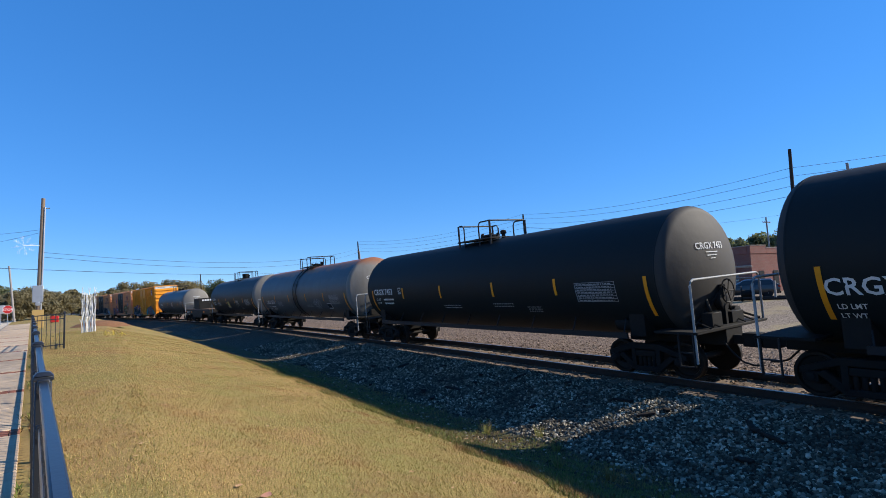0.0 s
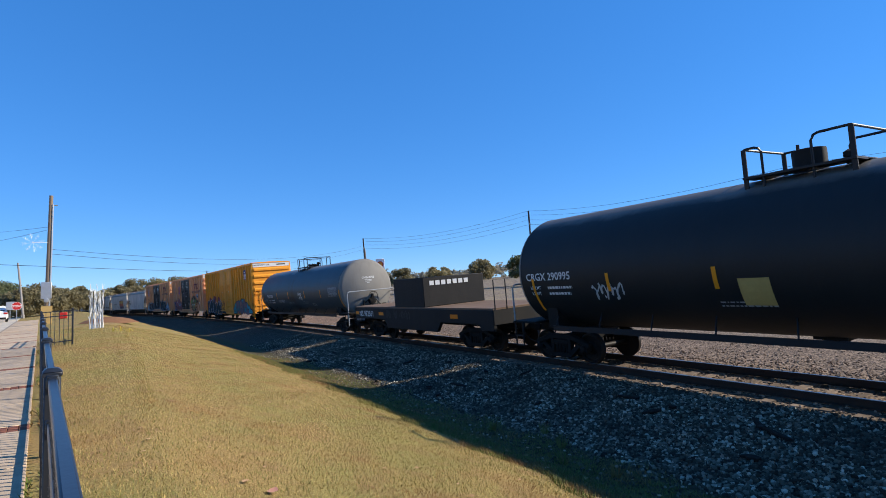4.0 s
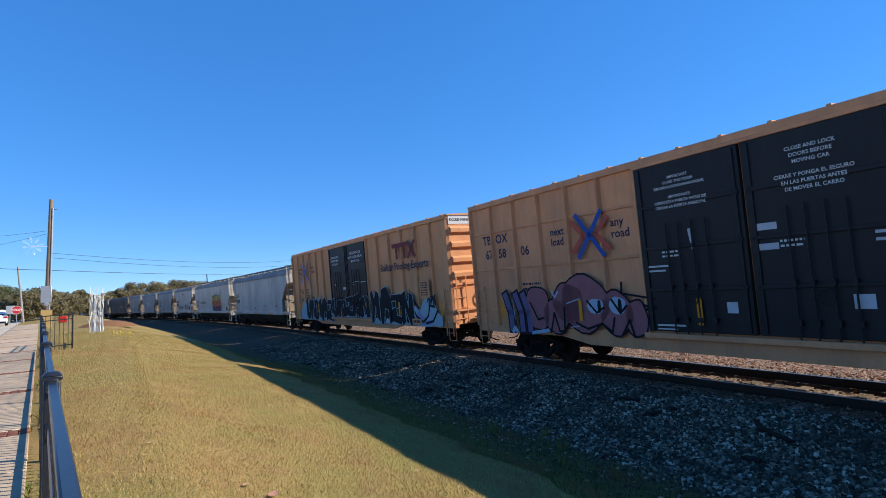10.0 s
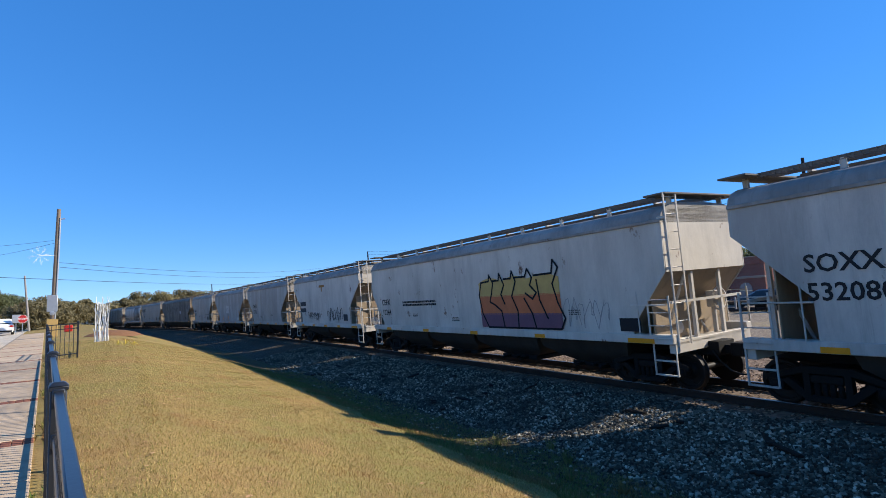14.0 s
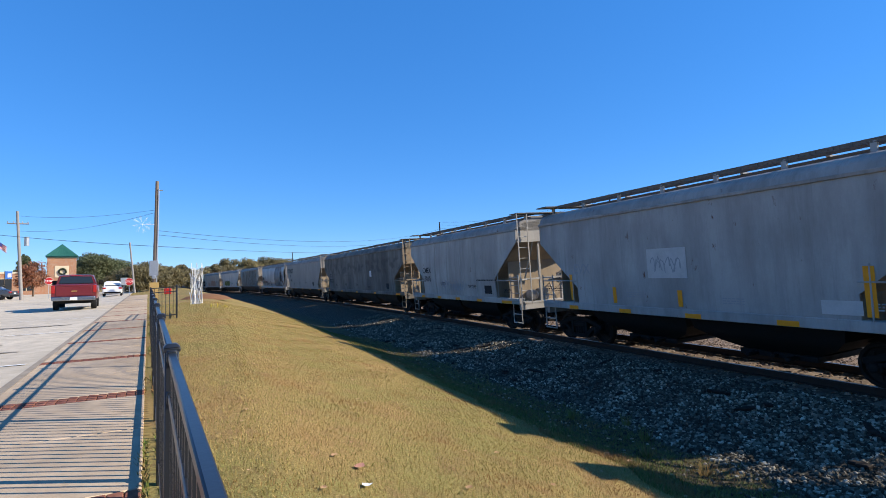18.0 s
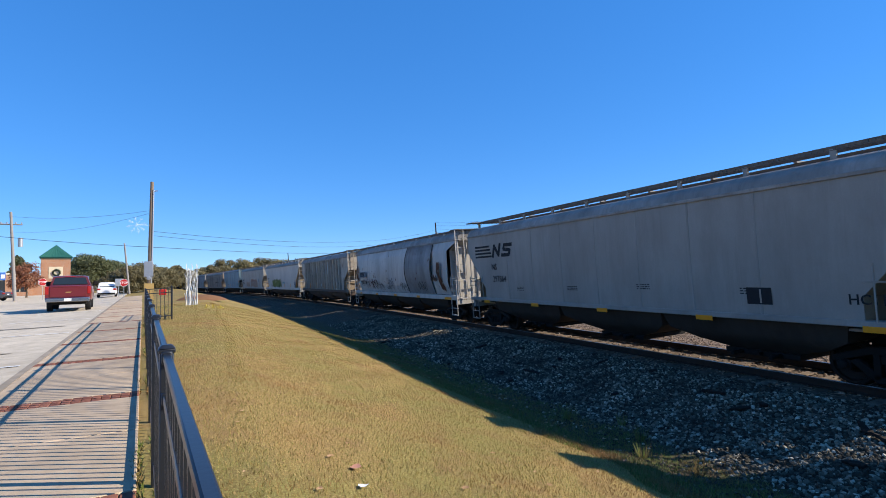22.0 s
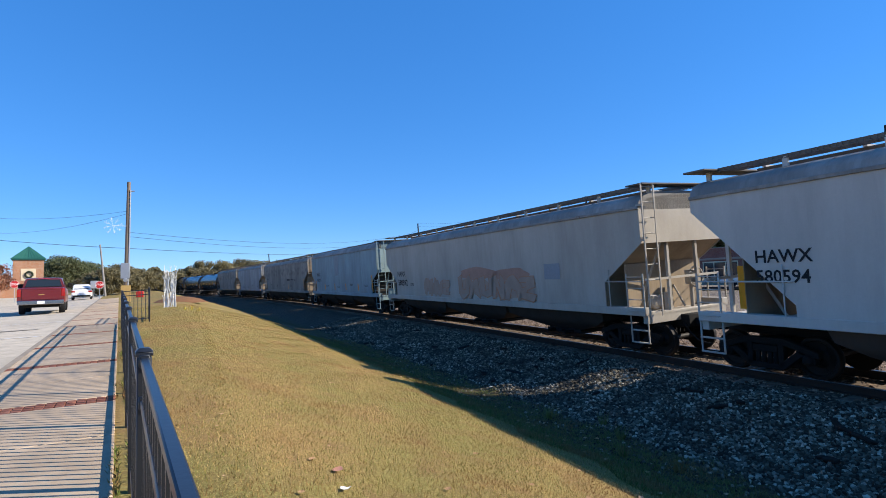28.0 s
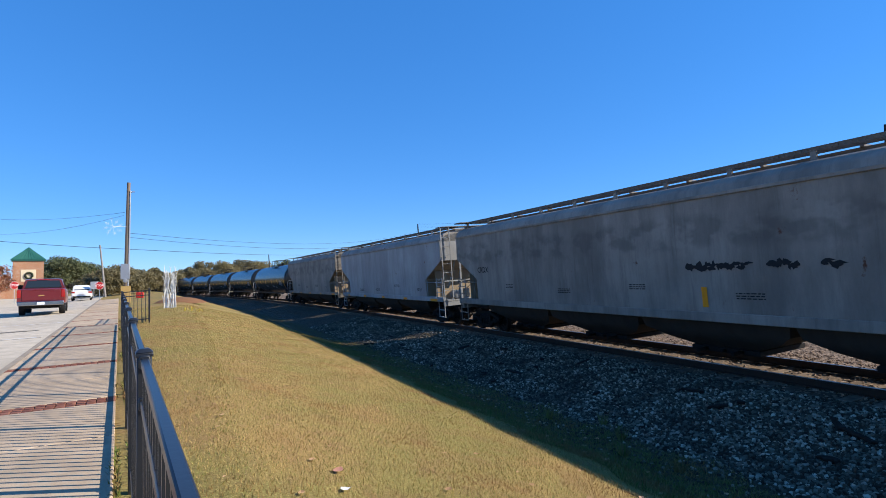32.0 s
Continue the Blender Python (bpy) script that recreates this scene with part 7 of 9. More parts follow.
c, w, sf, hf = roll(hopper_car("rounded white covered hopper with rust and a grey panel", L, H_BARREL, bays=4, seed=49, bin_mat=DARK_BIN, cut=0.95, cutz=(3.45, 3.93), curved=0.3, wide=1.3, eave=3.95, tops=4.42, open_end=True, slope_mat=H_BARREL, text=(("460134", 7.2, 1.82, 0.44),)), 174.05, L)
pn = Marks(sf, 0.014)
for i in range(20):
    z0, z1 = 1.36 + 2.55 * i / 20, 1.36 + 2.55 * (i + 1) / 20
    pn.shape([(0, 0), (3.6, 0), (3.6, z1 - z0), (0, z1 - z0)], [(0, 1, 2, 3)], -1.74, z0)
pn.done("repaired_panel", paint("sooty_grey_panel_paint", (0.27, 0.265, 0.255), (0.1, 0.08, 0.065), 0.6, 0.6, 0.35, 4.05, bands=0.6, top_col=(0.08, 0.045, 0.03), soft=0.8, rag=1.2, spec=0.2), c, "darker sooty panel of the side")
for yy in (-1.74, -5.34):
    sm = Marks(sf, 0.03)
    for i in range(20):
        sm.shape([(-0.05, 0), (0.05, 0), (0.05, 0.1275), (-0.05, 0.1275)], [(0, 1, 2, 3)], yy, 1.36 + 0.1275 * i)
    sm.done("weld_seam", DARK_BIN, c, "dark raised seam beside the panel")
Marks(sf, 0.016).bar(7.2, 2.3, 1.4, 0.38, 2).done("mark_ground", spray("slate_blue", (0.17, 0.2, 0.22)), c)
Marks(sf, 0.022).text("RRRX", 7.05, 2.36, 0.36).done("reporting_mark", BLACKINK, c)
tag(c, sf, -3.35, 1.5, 1.1, 0.5, BLACKINK, 17, 0.03, 0.02)
tag(c, sf, 5.6, 1.6, 1.6, 0.6, spray("wine", (0.22, 0.07, 0.07)), 18, 0.025)
for k, (yy, zz, ww, hh) in enumerate(((4.9, 1.5, 1.4, 0.7), (3.4, 1.45, 1.0, 0.5), (1.6, 1.5, 1.1, 0.7), (-0.6, 1.45, 1.3, 0.5), (6.2, 1.55, 0.9, 0.5))):
    tag(c, sf, yy, zz, ww, hh, spray("dark_scrawl", (0.07, 0.06, 0.06)), 70 + k, 0.02, 0.02)
sp = Marks(sf, 0.021)
r = random.Random(44)
for k in range(34):
    sp.blob(0, 0, r.uniform(0.02, 0.07), r.uniform(0.03, 0.12), r.choice((r.uniform(3.6, 5.0), r.uniform(-7.5, 7.5))), r.uniform(1.6, 2.7), 8, 0.3, k)
sp.done("chipped_spots", spray("rust_dark", (0.1, 0.04, 0.02)), c, "dark chipped rust spots")
rs_ = Marks(sf, 0.02)
r = random.Random(9)
for k in range(70):                                    # ragged rust that runs down from a dent
    f = r.random()
    rs_.blob(0.32 * f + r.uniform(-0.16, 0.16), 1.15 * (1 - f) ** 1.2 + r.uniform(-0.08, 0.1), r.uniform(0.03, 0.1), r.uniform(0.06, 0.2), -6.2, 1.62, 9, 0.3, k)
for k in range(26):
    rs_.blob(r.uniform(-0.9, -0.25), 0.55 + r.uniform(-0.12, 0.12), r.uniform(0.02, 0.06), r.uniform(0.03, 0.1), -6.2, 1.62, 8, 0.3, k)
for k in range(16):
    rs_.blob(r.uniform(-0.1, 0.12), r.uniform(-0.5, 0.5), r.uniform(0.03, 0.08), r.uniform(0.08, 0.25), 7.75, 2.5, 9, 0.3, k)
rs_.done("rust_streaks", spray("rust_dark", (0.055, 0.022, 0.014)), c, "ragged dark rust runs")
L, Marks.dy = 18.30, 0.50
c, w, sf, hf = roll(hopper_car("stained beige ribbed covered hopper with rust spots", L, H_BEIGE, RUST_BIN, bays=3, ribs=20, seed=50, bin_mat=RUST_BIN, cut=1.45, cutz=(2.0, 2.9), curved=0.0, tops=4.45, text=(("AEX", 7.3, 2.3, 0.3), ("146", 7.3, 1.95, 0.3), ("88", 6.5, 1.95, 0.3)), reflectors=False), 192.45, L)
ye = Marks(flat_side(-1.57), 0.095)
for i in range(4):
    ye.stripe(4.94 - 2.7 * i, 1.42, 0.16, 0.5, 1)
ye.done("reflector", YELLOW, c)
Marks(flat_side(-1.57), 0.012).stripe(-0.05, 2.75, 0.5, 0.9, 2).stripe(-1.5, 2.65, 0.5, 1.1, 2).done("emblem_panel", spray("worn_pale", (0.47, 0.45, 0.42)), c, "pale peeling emblem panel")
Marks(flat_side(-1.57), 0.014).stripe(-0.62, 2.75, 0.78, 0.95, 2).done("emblem_panel", spray("worn_slate", (0.26, 0.255, 0.25)), c, "dark peeling emblem panel")
tag(c, sf, 5.0, 1.6, 0.6, 0.35, WHITE, 19, 0.03)
tag(c, sf, 1.3, 1.55, 0.7, 0.3, WHITE, 20, 0.03)
L, Marks.dy = 21.40, 0.55
c, w, sf, hf = roll(hopper_car("clean pale covered hopper with green graffiti", L, H_PALE, bays=4, seed=51, bin_mat=RUST_BIN, cut=2.2, cutz=(1.56, 3.6), curved=0.0, text=(("HAWX", 9.0, 2.4, 0.36), ("580594", 9.0, 2.0, 0.36)), reflectors=False), 210.75, L)
wild_letters(c, sf, 5.7, 1.4, 5.6, 0.95, 5, spray("olive_green", (0.17, 0.19, 0.05)), spray("dark_green", (0.03, 0.055, 0.045)), 36, 0.012, "olive green sprayed letters", 0.05, 0.03)
tag(c, sf, -0.6, 1.7, 1.35, 0.4, spray("teal", (0.05, 0.28, 0.3)), 21)
tag(c, sf, -6.8, 1.42, 0.65, 0.75, spray("ink_blue", (0.03, 0.05, 0.13)), 22, 0.05)
Marks(sf, 0.012).stripe(-7.8, 1.4, 0.18, 0.85, 3, -0.1).stripe(-4.9, 1.42, 0.2, 0.4, 2).stripe(-1.6, 1.42, 0.14, 0.4, 2).stripe(9.4, 1.45, 0.14, 0.9, 3).done("stripe_mark", YELLOW, c)
L, Marks.dy = 20.30, -0.15
c, w, sf, hf = roll(hopper_car("sandy grey covered hopper with faded rust graffiti", L, H_SAND, bays=3, seed=52, bin_mat=DARK_BIN, cut=1.4, cutz=(2.0, 3.0), curved=0.0, text=(("NAHX", 7.6, 2.33, 0.38), ("580592", 7.55, 1.85, 0.44)), reflectors=False), 232.15, L)
wild_letters(c, sf, 4.1, 1.45, 2.6, 0.75, 4, spray("faded_rust", (0.405, 0.29, 0.215)), spray("red_brown", (0.44, 0.22, 0.135)), 37, 0.012, "faded rust-coloured sprayed letters", 0.05, 0.02)
wild_letters(c, sf, 0.6, 1.4, 5.4, 0.9, 6, spray("faded_clay", (0.4, 0.275, 0.2)), spray("faded_orange", (0.47, 0.22, 0.12)), 38, 0.012, "faded sprayed letters", 0.05, 0.025)
Marks(sf, 0.01).blob(1.6, 0.95, 1.5, 0.25, 0.6, 1.4, 20, 0.12, 3).blob(4.0, 0.9, 1.2, 0.22, 0.6, 1.4, 20, 0.12, 5).done("graffiti_cloud", spray("faded_red", (0.42, 0.24, 0.17)), c, "faded red sprayed haze above the letters")
Marks(sf, 0.012).bar(-5.4, 2.1, 0.8, 0.5).done("data_placard", GREYINK, c)
L, Marks.dy = 17.20, 0.70
# slope sheets painted dark to stand for the shade under the end
c, w, sf, hf = roll(hopper_car("pale blue covered hopper with yellow stripes", L, H_BLUE, bays=3, seams=8, seed=53, bin_mat=DARK_BIN, cut=1.2, cutz=(1.95, 2.6), eave=4.08, tops=4.52, text=(("FURX", 6.8, 2.55, 0.4), ("855971", 6.8, 2.08, 0.4)), reflectors=False, slope_mat=DARK_BIN), 252.45, L)
em = Mesh()
for word, size, z in (("FURX", 0.16, 3.62), ("855971", 0.16, 3.38)):
    pts, fc = text_shape(word, size)
    em.add([(0.3 + u, -hf - 0.006, z + v) for u, v in pts], fc)
for k in range(6):
    em.add([(0.3, -hf - 0.006, 3.2 - 0.1 * k), (0.5 + 0.06 * k, -hf - 0.006, 3.2 - 0.1 * k), (0.5 + 0.06 * k, -hf - 0.006, 3.24 - 0.1 * k), (0.3, -hf - 0.006, 3.24 - 0.1 * k)], [(0, 1, 2, 3)])
part("end_lettering", em, BLACKINK, c, "small dark lettering on the car end")
ye = Marks(sf, 0.012)
for i in range(4):
    ye.stripe(4.65 - 2.68 * i, 1.5, 0.16, 0.45, 2)
ye.stripe(7.2, 1.5, 0.12, 0.7, 3).stripe(-6.02, 1.45, 0.22, 1.0, 3).done("stripe_mark", YELLOW, c)
Marks(sf, 0.012).stripe(1.7, 2.55, 0.93, 1.35, 3).done("soot_stain", spray("soot_blue", (0.25, 0.28, 0.29)), c, "broad grey stain below the roof")
L, Marks.dy = 21.20, 0.25
c, w, sf, hf = roll(hopper_car("taupe covered hopper with torn black patches", L, H_TAUPE, bays=4, seed=54, bin_mat=DARK_BIN, cut=1.6, end_mat=SUNLIT_DUST, text=(("CRDX", 8.3, 2.4, 0.3),), reflectors=False), 269.65, L)
bl = Marks(sf, 0.012)
r = random.Random(17)
for a, b, count in ((-1.6, 1.5, 26), (-3.5, 0.55, 12), (-4.5, 0.3, 5)):
    for i in range(count):
        bl.blob(b * i / count, r.uniform(-0.05, 0.05), r.uniform(0.03, 0.11), r.uniform(0.02, 0.09), a, 2.36, 9, 0.3, i)
bl.done("peeled_lettering", BLACKINK, c, "torn remains of black lettering")
Marks(sf, 0.012).stripe(-1.87, 1.45, 0.14, 0.45, 2).stripe(-8.0, 1.5, 0.16, 0.9, 3).done("stripe_mark", YELLOW, c)
L, Marks.dy = 17.30, 0.40
c, w, sf, hf = roll(hopper_car("grey-blue covered hopper with sooty streaks", L, H_STEELBLUE, bays=3, seed=55, bin_mat=DARK_BIN, text=()), 290.85, L)
hop_tail = roll(hopper_car("sooty grey covered hopper with dark drips", 17.4, H_TAUPE, bays=3, seed=56, bin_mat=DARK_BIN, text=()), 308.15, 17.4)
# black tank cars at the tail
Marks.dy = 0.0
front, L = 325.5, 18.4
tail = tank_car("glossy black tank car coupled at the tail", L, TANK_GLOSS, seed=60, stripes=6, shine=True)
CARS.append((tail[0], front, L, tail[1]))
for i in range(1, 8):
    cp = copy_thing(tail[0], Matrix())
    CARS.append((cp, front + L * i, L, [(o, o.matrix_basis.translation.y) for o in cp.children if o.name.startswith("wheelset")]))


# ---------------------------------------------------------------- surroundings
def polar(az, d):
    x, y = d * math.sin(radians(az)), d * math.cos(radians(az))
    return tuple(float(v) for v in laid(x, y, plan_z(x, y))[:2])


BARK = plain("grey_brown_bark", (0.11, 0.085, 0.065), 0.95, 0, 0.4, 3, 0.6)
POLE_WOOD = plain("weathered_pole_wood", (0.22, 0.165, 0.12), 0.9, 0, 0.35, 2.5, 0.5)
POLE_DARK = plain("dark_pole_wood", (0.035, 0.03, 0.027), 0.9, 0, 0.35, 2.5, 0.5)
POLE_GREY = plain("silvered_pole_wood", (0.27, 0.25, 0.23), 0.9, 0, 0.3, 2.5, 0.5)
GALV = plain("galvanized_metal", (0.42, 0.43, 0.44), 0.45, 0.6, 0.2, 5)
WIRE = plain("dark_cable", (0.03, 0.03, 0.035), 0.6, 0, 0.2, 5, 0)
LEAF = {
    "green": leafy("green_leaves", (0.115, 0.130, 0.060), (0.190, 0.205, 0.098)),
    "olive": leafy("olive_autumn_leaves", (0.175, 0.152, 0.078), (0.290, 0.240, 0.122)),
    "gold": leafy("golden_brown_leaves", (0.209, 0.182, 0.088), (0.397, 0.319, 0.154)),
    "rust": leafy("rust_red_leaves", (0.240, 0.098, 0.055), (0.440, 0.195, 0.105)),
    # paled and greyed: the haze of distance is put into the leaf colour
    "hazy": leafy("hazed_distant_leaves", (0.255, 0.238, 0.185), (0.390, 0.345, 0.255)),
}


def leaf_cloud(rng, centres, radii, per, size):
    """Leaf sprays as bent quads round the given centres."""
    n = len(centres) * per
    c = np.repeat(np.asarray(centres), per, 0)
    rad = np.repeat(np.asarray(radii), per)[:, None]
    d = rng.normal(size=(n, 3))
    d /= np.linalg.norm(d, axis=1, keepdims=True)
    p = c + d * rad * (rng.uniform(0.08, 1.2, (n, 1)) ** 0.6) * np.array([1, 1, 0.8])
    a = rng.normal(size=(n, 3)); a /= np.linalg.norm(a, axis=1, keepdims=True)
    b = np.cross(a, d + rng.normal(size=(n, 3)) * 0.8); b /= np.linalg.norm(b, axis=1, keepdims=True) + 1e-9
    s = size * rng.uniform(0.6, 1.4, (n, 1))
    v = np.stack([p - a * s, p - b * s * 0.55, p + a * s, p + b * s * 0.55], 1).reshape(-1, 3)
    f = np.arange(n * 4).reshape(-1, 4)
    return v, f


def tree(label, x, y, h, r, leaf, seed, clumps=26, per=150, size=0.28, trunk_part=0.28, group="trees", bare=False):
    rng = np.random.default_rng(seed)
    z = gz(x, y) - 0.1
    t = thing("tree", label, "tree", group, at=pose(x, y, z))
    mb = Mesh()
    th = h * trunk_part
    top = (rng.uniform(-0.2, 0.2), rng.uniform(-0.2, 0.2), h * 0.72)
    mb.tube([(0, 0, 0), (0.05, 0, th * 0.5), (top[0] * 0.4, top[1] * 0.4, th), top], [h * 0.03, h * 0.024, h * 0.02, h * 0.006], 8)
    cs, rs = [], []
    for i in range(clumps):
        a = rng.uniform(0, 2 * math.pi)
        q = rng.uniform(0, 1)
        zz = th + (h - th) * (0.12 + 0.8 * q)
        rr = r * math.sqrt(max(0.05, 1 - (abs(q - 0.42) / 0.62) ** 2)) * rng.uniform(0.25, 0.9)
        c = (rr * math.cos(a), rr * math.sin(a), zz)
        cs.append(c); rs.append(r * rng.uniform(0.24, 0.42))
        if i % 2 == 0:
            b0 = th * rng.uniform(0.8, 1.3)
            mb.tube([(top[0] * 0.3, top[1] * 0.3, b0), (c[0] * 0.5, c[1] * 0.5, b0 + (zz - b0) * 0.6), c], [h * 0.011, h * 0.007, h * 0.002], 5)
    part("trunk", mb, BARK, t)
    v, f = leaf_cloud(rng, cs, rs, per, size)
    part("crown", raw_mesh("crown", v, f, LEAF[leaf]), None, t)
    return t


# ---- trees past the end of the sidewalk
for az, d, h, r, kind, sd in ((-10.7, 128, 7.3, 4.4, "green", 1), (-9.3, 132, 6.2, 3.8, "green", 2), (-11.9, 140, 6.6, 3.2, "green", 3)):
    tree("broad dark green tree beyond the lot", *polar(az, d), h, r, kind, sd, 60, 420, 0.19)
for az, d, h, r, sd in ((-7.6, 82, 3.5, 2.3, 4), (-6.5, 84, 3.8, 2.5, 5), (-5.2, 88, 3.2, 2.4, 6), (-8.6, 92, 3.3, 2.2, 7)):
    tree("olive and brown autumn tree at the end of the sidewalk", *polar(az, d), h, r, "olive", sd, 34, 300, 0.14, 0.12)
for az, d, h, r, kind, sd in ((-3.9, 135, 5.0, 3.2, "olive", 8), (-2.6, 150, 5.2, 3.4, "gold", 9), (-1.2, 165, 6.6, 3.6, "olive", 10), (0.6, 178, 8.6, 4.4, "olive", 11), (2.2, 190, 8.4, 5.0, "gold", 12), (3.9, 195, 8.8, 5.0, "olive", 13), (5.6, 200, 8.6, 5.2, "gold", 14), (7.8, 210, 8.8, 5.4, "green", 15)):
    tree("autumn tree beyond the bend of the railway", *polar(az, d), h + 0.9, r, kind, sd, 30, 260, 0.27)
tree("small rust-red tree in front of the brick building", *polar(-15.3, 92), 4.6, 2.3, "rust", 16, 24, 120, 0.14, 0.3)
tree("tall dark pine behind the brick tower", *polar(-15.6, 165), 10.5, 2.6, "green", 17, 20, 120, 0.35, 0.4)
# ---- trees beyond the yard across the line
for i, (az, d, h, kind) in enumerate(((46, 118, 9, "olive"), (49.5, 122, 9.5, "gold"), (52.0, 112, 9.6, "green"), (54.5, 116, 9.2, "gold"), (57.2, 120, 8.6, "olive"), (59.6, 118, 8.8, "green"),
                                      (62.0, 122, 9.8, "green"), (64.6, 116, 9.6, "green"), (67.2, 104, 9.0, "olive"), (70.2, 96, 11.0, "olive"), (73.5, 92, 12.5, "green"), (77, 90, 12.0, "green"),
                                      (21.0, 150, 8.4, "olive"), (23.6, 152, 8.8, "green"), (26.2, 150, 8.5, "olive"), (30, 145, 8.5, "gold"), (34.5, 138, 9.0, "olive"), (39, 132, 9.0, "green"), (42.8, 125, 9.2, "olive"), (17.0, 165, 8.0, "olive"), (13.0, 185, 8.8, "olive"))):
    tree("tall autumn tree behind the yard", *polar(az, d), h * (0.8 if az < 66 else 0.86), h * 0.42, kind, 40 + i, 30, 220, 0.26)
for i, (az, d) in enumerate(((64.2, 82), (66.4, 84), (68.3, 82), (70.6, 80), (73.0, 78))):
    tree("low rust-red tree by the far street", *polar(az, d), 4.6, 2.3, "rust", 70 + i, 20, 110, 0.17, 0.3)

# ---- woods on the skyline
rng = np.random.default_rng(5)
cs, rs = [], []
for i in range(900):
    az = rng.uniform(-40, 95)
    d = rng.uniform(230, 330)
    x, y = polar(az, d)
    h = (5.2 if az < 0 else 6.8) + 1.3 * math.sin(az * 0.35) + 0.8 * math.sin(az * 1.1) + rng.uniform(-1.2, 1.2)
    cs.append((x, y, float(ground_z(x, y)) + h * rng.uniform(0.1, 0.85) * d / 290)); rs.append(rng.uniform(1.6, 3.2))
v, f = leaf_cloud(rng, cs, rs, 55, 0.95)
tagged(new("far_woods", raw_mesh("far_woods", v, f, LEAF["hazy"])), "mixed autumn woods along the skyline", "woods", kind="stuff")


# ---- utility poles and wires
def utility_pole(label, base, top, r=0.14, mat=POLE_WOOD, arms=(), group="utility poles"):
    p = thing("utility_pole", label, "utility pole", group, at=pose(*base))
    d = Vector(top) - Vector(base)
    part("shaft", Mesh().tube([(0, 0, -0.3), tuple(d * 0.5), tuple(d)], [r, r * 0.85, r * 0.7], 10), mat, p)
    for h, half, yaw in arms:
        q = d * (h / d.z)
        c, s = math.cos(radians(yaw)), math.sin(radians(yaw))
        part("crossarm", Mesh().tube([(q.x - half * c, q.y - half * s, q.z), (q.x + half * c, q.y + half * s, q.z)], 0.07, 4), mat, p)
        for f in (-0.92, -0.4, 0.4, 0.92):
            part("insulator", Mesh().lathe([(q.z + 0.06, 0.03), (q.z + 0.12, 0.06), (q.z + 0.22, 0.05), (q.z + 0.24, 0.02)], q.x + half * f * c, q.y + half * f * s, 8, "z"), GALV, p)
    return p


def wire(a, b, sag, r=0.010, label="thin dark overhead cable strung between poles"):
    a, b = Vector(a), Vector(b)
    pts = [a.lerp(b, i / 14) - Vector((0, 0, sag * 4 * (i / 14) * (1 - i / 14))) for i in range(15)]
    return lone("overhead_wire", Mesh().tube(pts, r, 5), WIRE, label, "cable", "overhead wires")


def at_el(az, d, el, eye=2.82):
    return tuple(float(v) for v in canted(d * math.sin(radians(az)), d * math.cos(radians(az)), eye + d * math.tan(radians(el))))


def on_ground(az, d):
    x, y = polar(az, d)
    return (x, y, gz(x, y))


P1_base, P1_top = on_ground(-6.28, 46), at_el(-5.5, 46, 9.66)
p1 = utility_pole("leaning brown wooden pole with a grey meter box", P1_base, P1_top, 0.17, POLE_WOOD)
dv = Vector(P1_top) - Vector(P1_base)
part("conduit", Mesh().tube([(0.16, -0.12, 1.2), tuple(dv * 0.55 + Vector((0.15, -0.12, 0))), tuple(dv * 0.93 + Vector((0.13, -0.1, 0)))], 0.05, 8), GALV, p1, "grey riser pipe")
part("meter_box", Mesh().box(-0.3, 0.3, -0.36, -0.18, 1.75, 2.9), GALV, p1, "grey metal box", 0.02)
part("meter", Mesh().lathe([(-0.5, 0.02), (-0.48, 0.14), (-0.36, 0.15)], 0.02, 1.65, 12), GALV, p1)
part("wood_panel", Mesh().box(-0.28, 0.34, -0.3, -0.18, 0.0, 1.25), plain("fresh_plywood", (0.5, 0.33, 0.12), 0.8, 0, 0.2, 3), p1, "yellowish plywood panel")
part("bracket", Mesh().tube([tuple(dv * 0.92), tuple(dv * 0.92 + Vector((0.4, 0, 0.05)))], 0.04, 6), GALV, p1)
P2_top = at_el(-8.0, 78, 3.98)
utility_pole("thin silvered wooden pole behind the stop sign", on_ground(-7.75, 78), P2_top, 0.13, POLE_GREY)
P3_top = at_el(-16.1, 70, 6.87)
p3 = utility_pole("grey wooden pole beside the lot", on_ground(-16.05, 70), P3_top, 0.17, POLE_GREY, ((7.9, 0.9, 10),))
part("transformer", Mesh().lathe([(5.6, 0.22), (6.5, 0.22), (6.55, 0.1)], 0.35, 0.0, 12, "z"), GALV, p3)
PR_top = at_el(6.66, 190, 2.32)
utility_pole("distant wooden pole beyond the train", on_ground(6.66, 190), PR_top, 0.2, POLE_DARK)
wire(at_el(-5.91, 46, 6.95), at_el(-16.06, 70, 6.49), 0.35)
wire(at_el(-5.91, 46, 6.7), at_el(-16.0, 70, 5.2), 0.5)
wire(at_el(-24.0, 62, 6.0), at_el(-6.03, 46, 3.55), 0.25, 0.016)
wire(at_el(-6.03, 46, 3.55), at_el(16.0, 140, 1.95), 0.6, 0.017)
wire(at_el(-5.6, 46, 5.0), at_el(22.3, 110, 3.8), 1.6, 0.013)
wire(at_el(-5.6, 46, 4.6), at_el(22.3, 110, 3.4), 1.7, 0.013)

PA_top, PB_top, PC_top = at_el(65.27, 50, 8.84), at_el(69.22, 62, 6.85), at_el(40.24, 78, 6.0)
PD_top, PE_top = at_el(22.3, 110, 4.57), at_el(62.85, 105, 3.06)
utility_pole("dark tarred wooden pole in the yard", on_ground(64.85, 50), PA_top, 0.17, POLE_DARK)
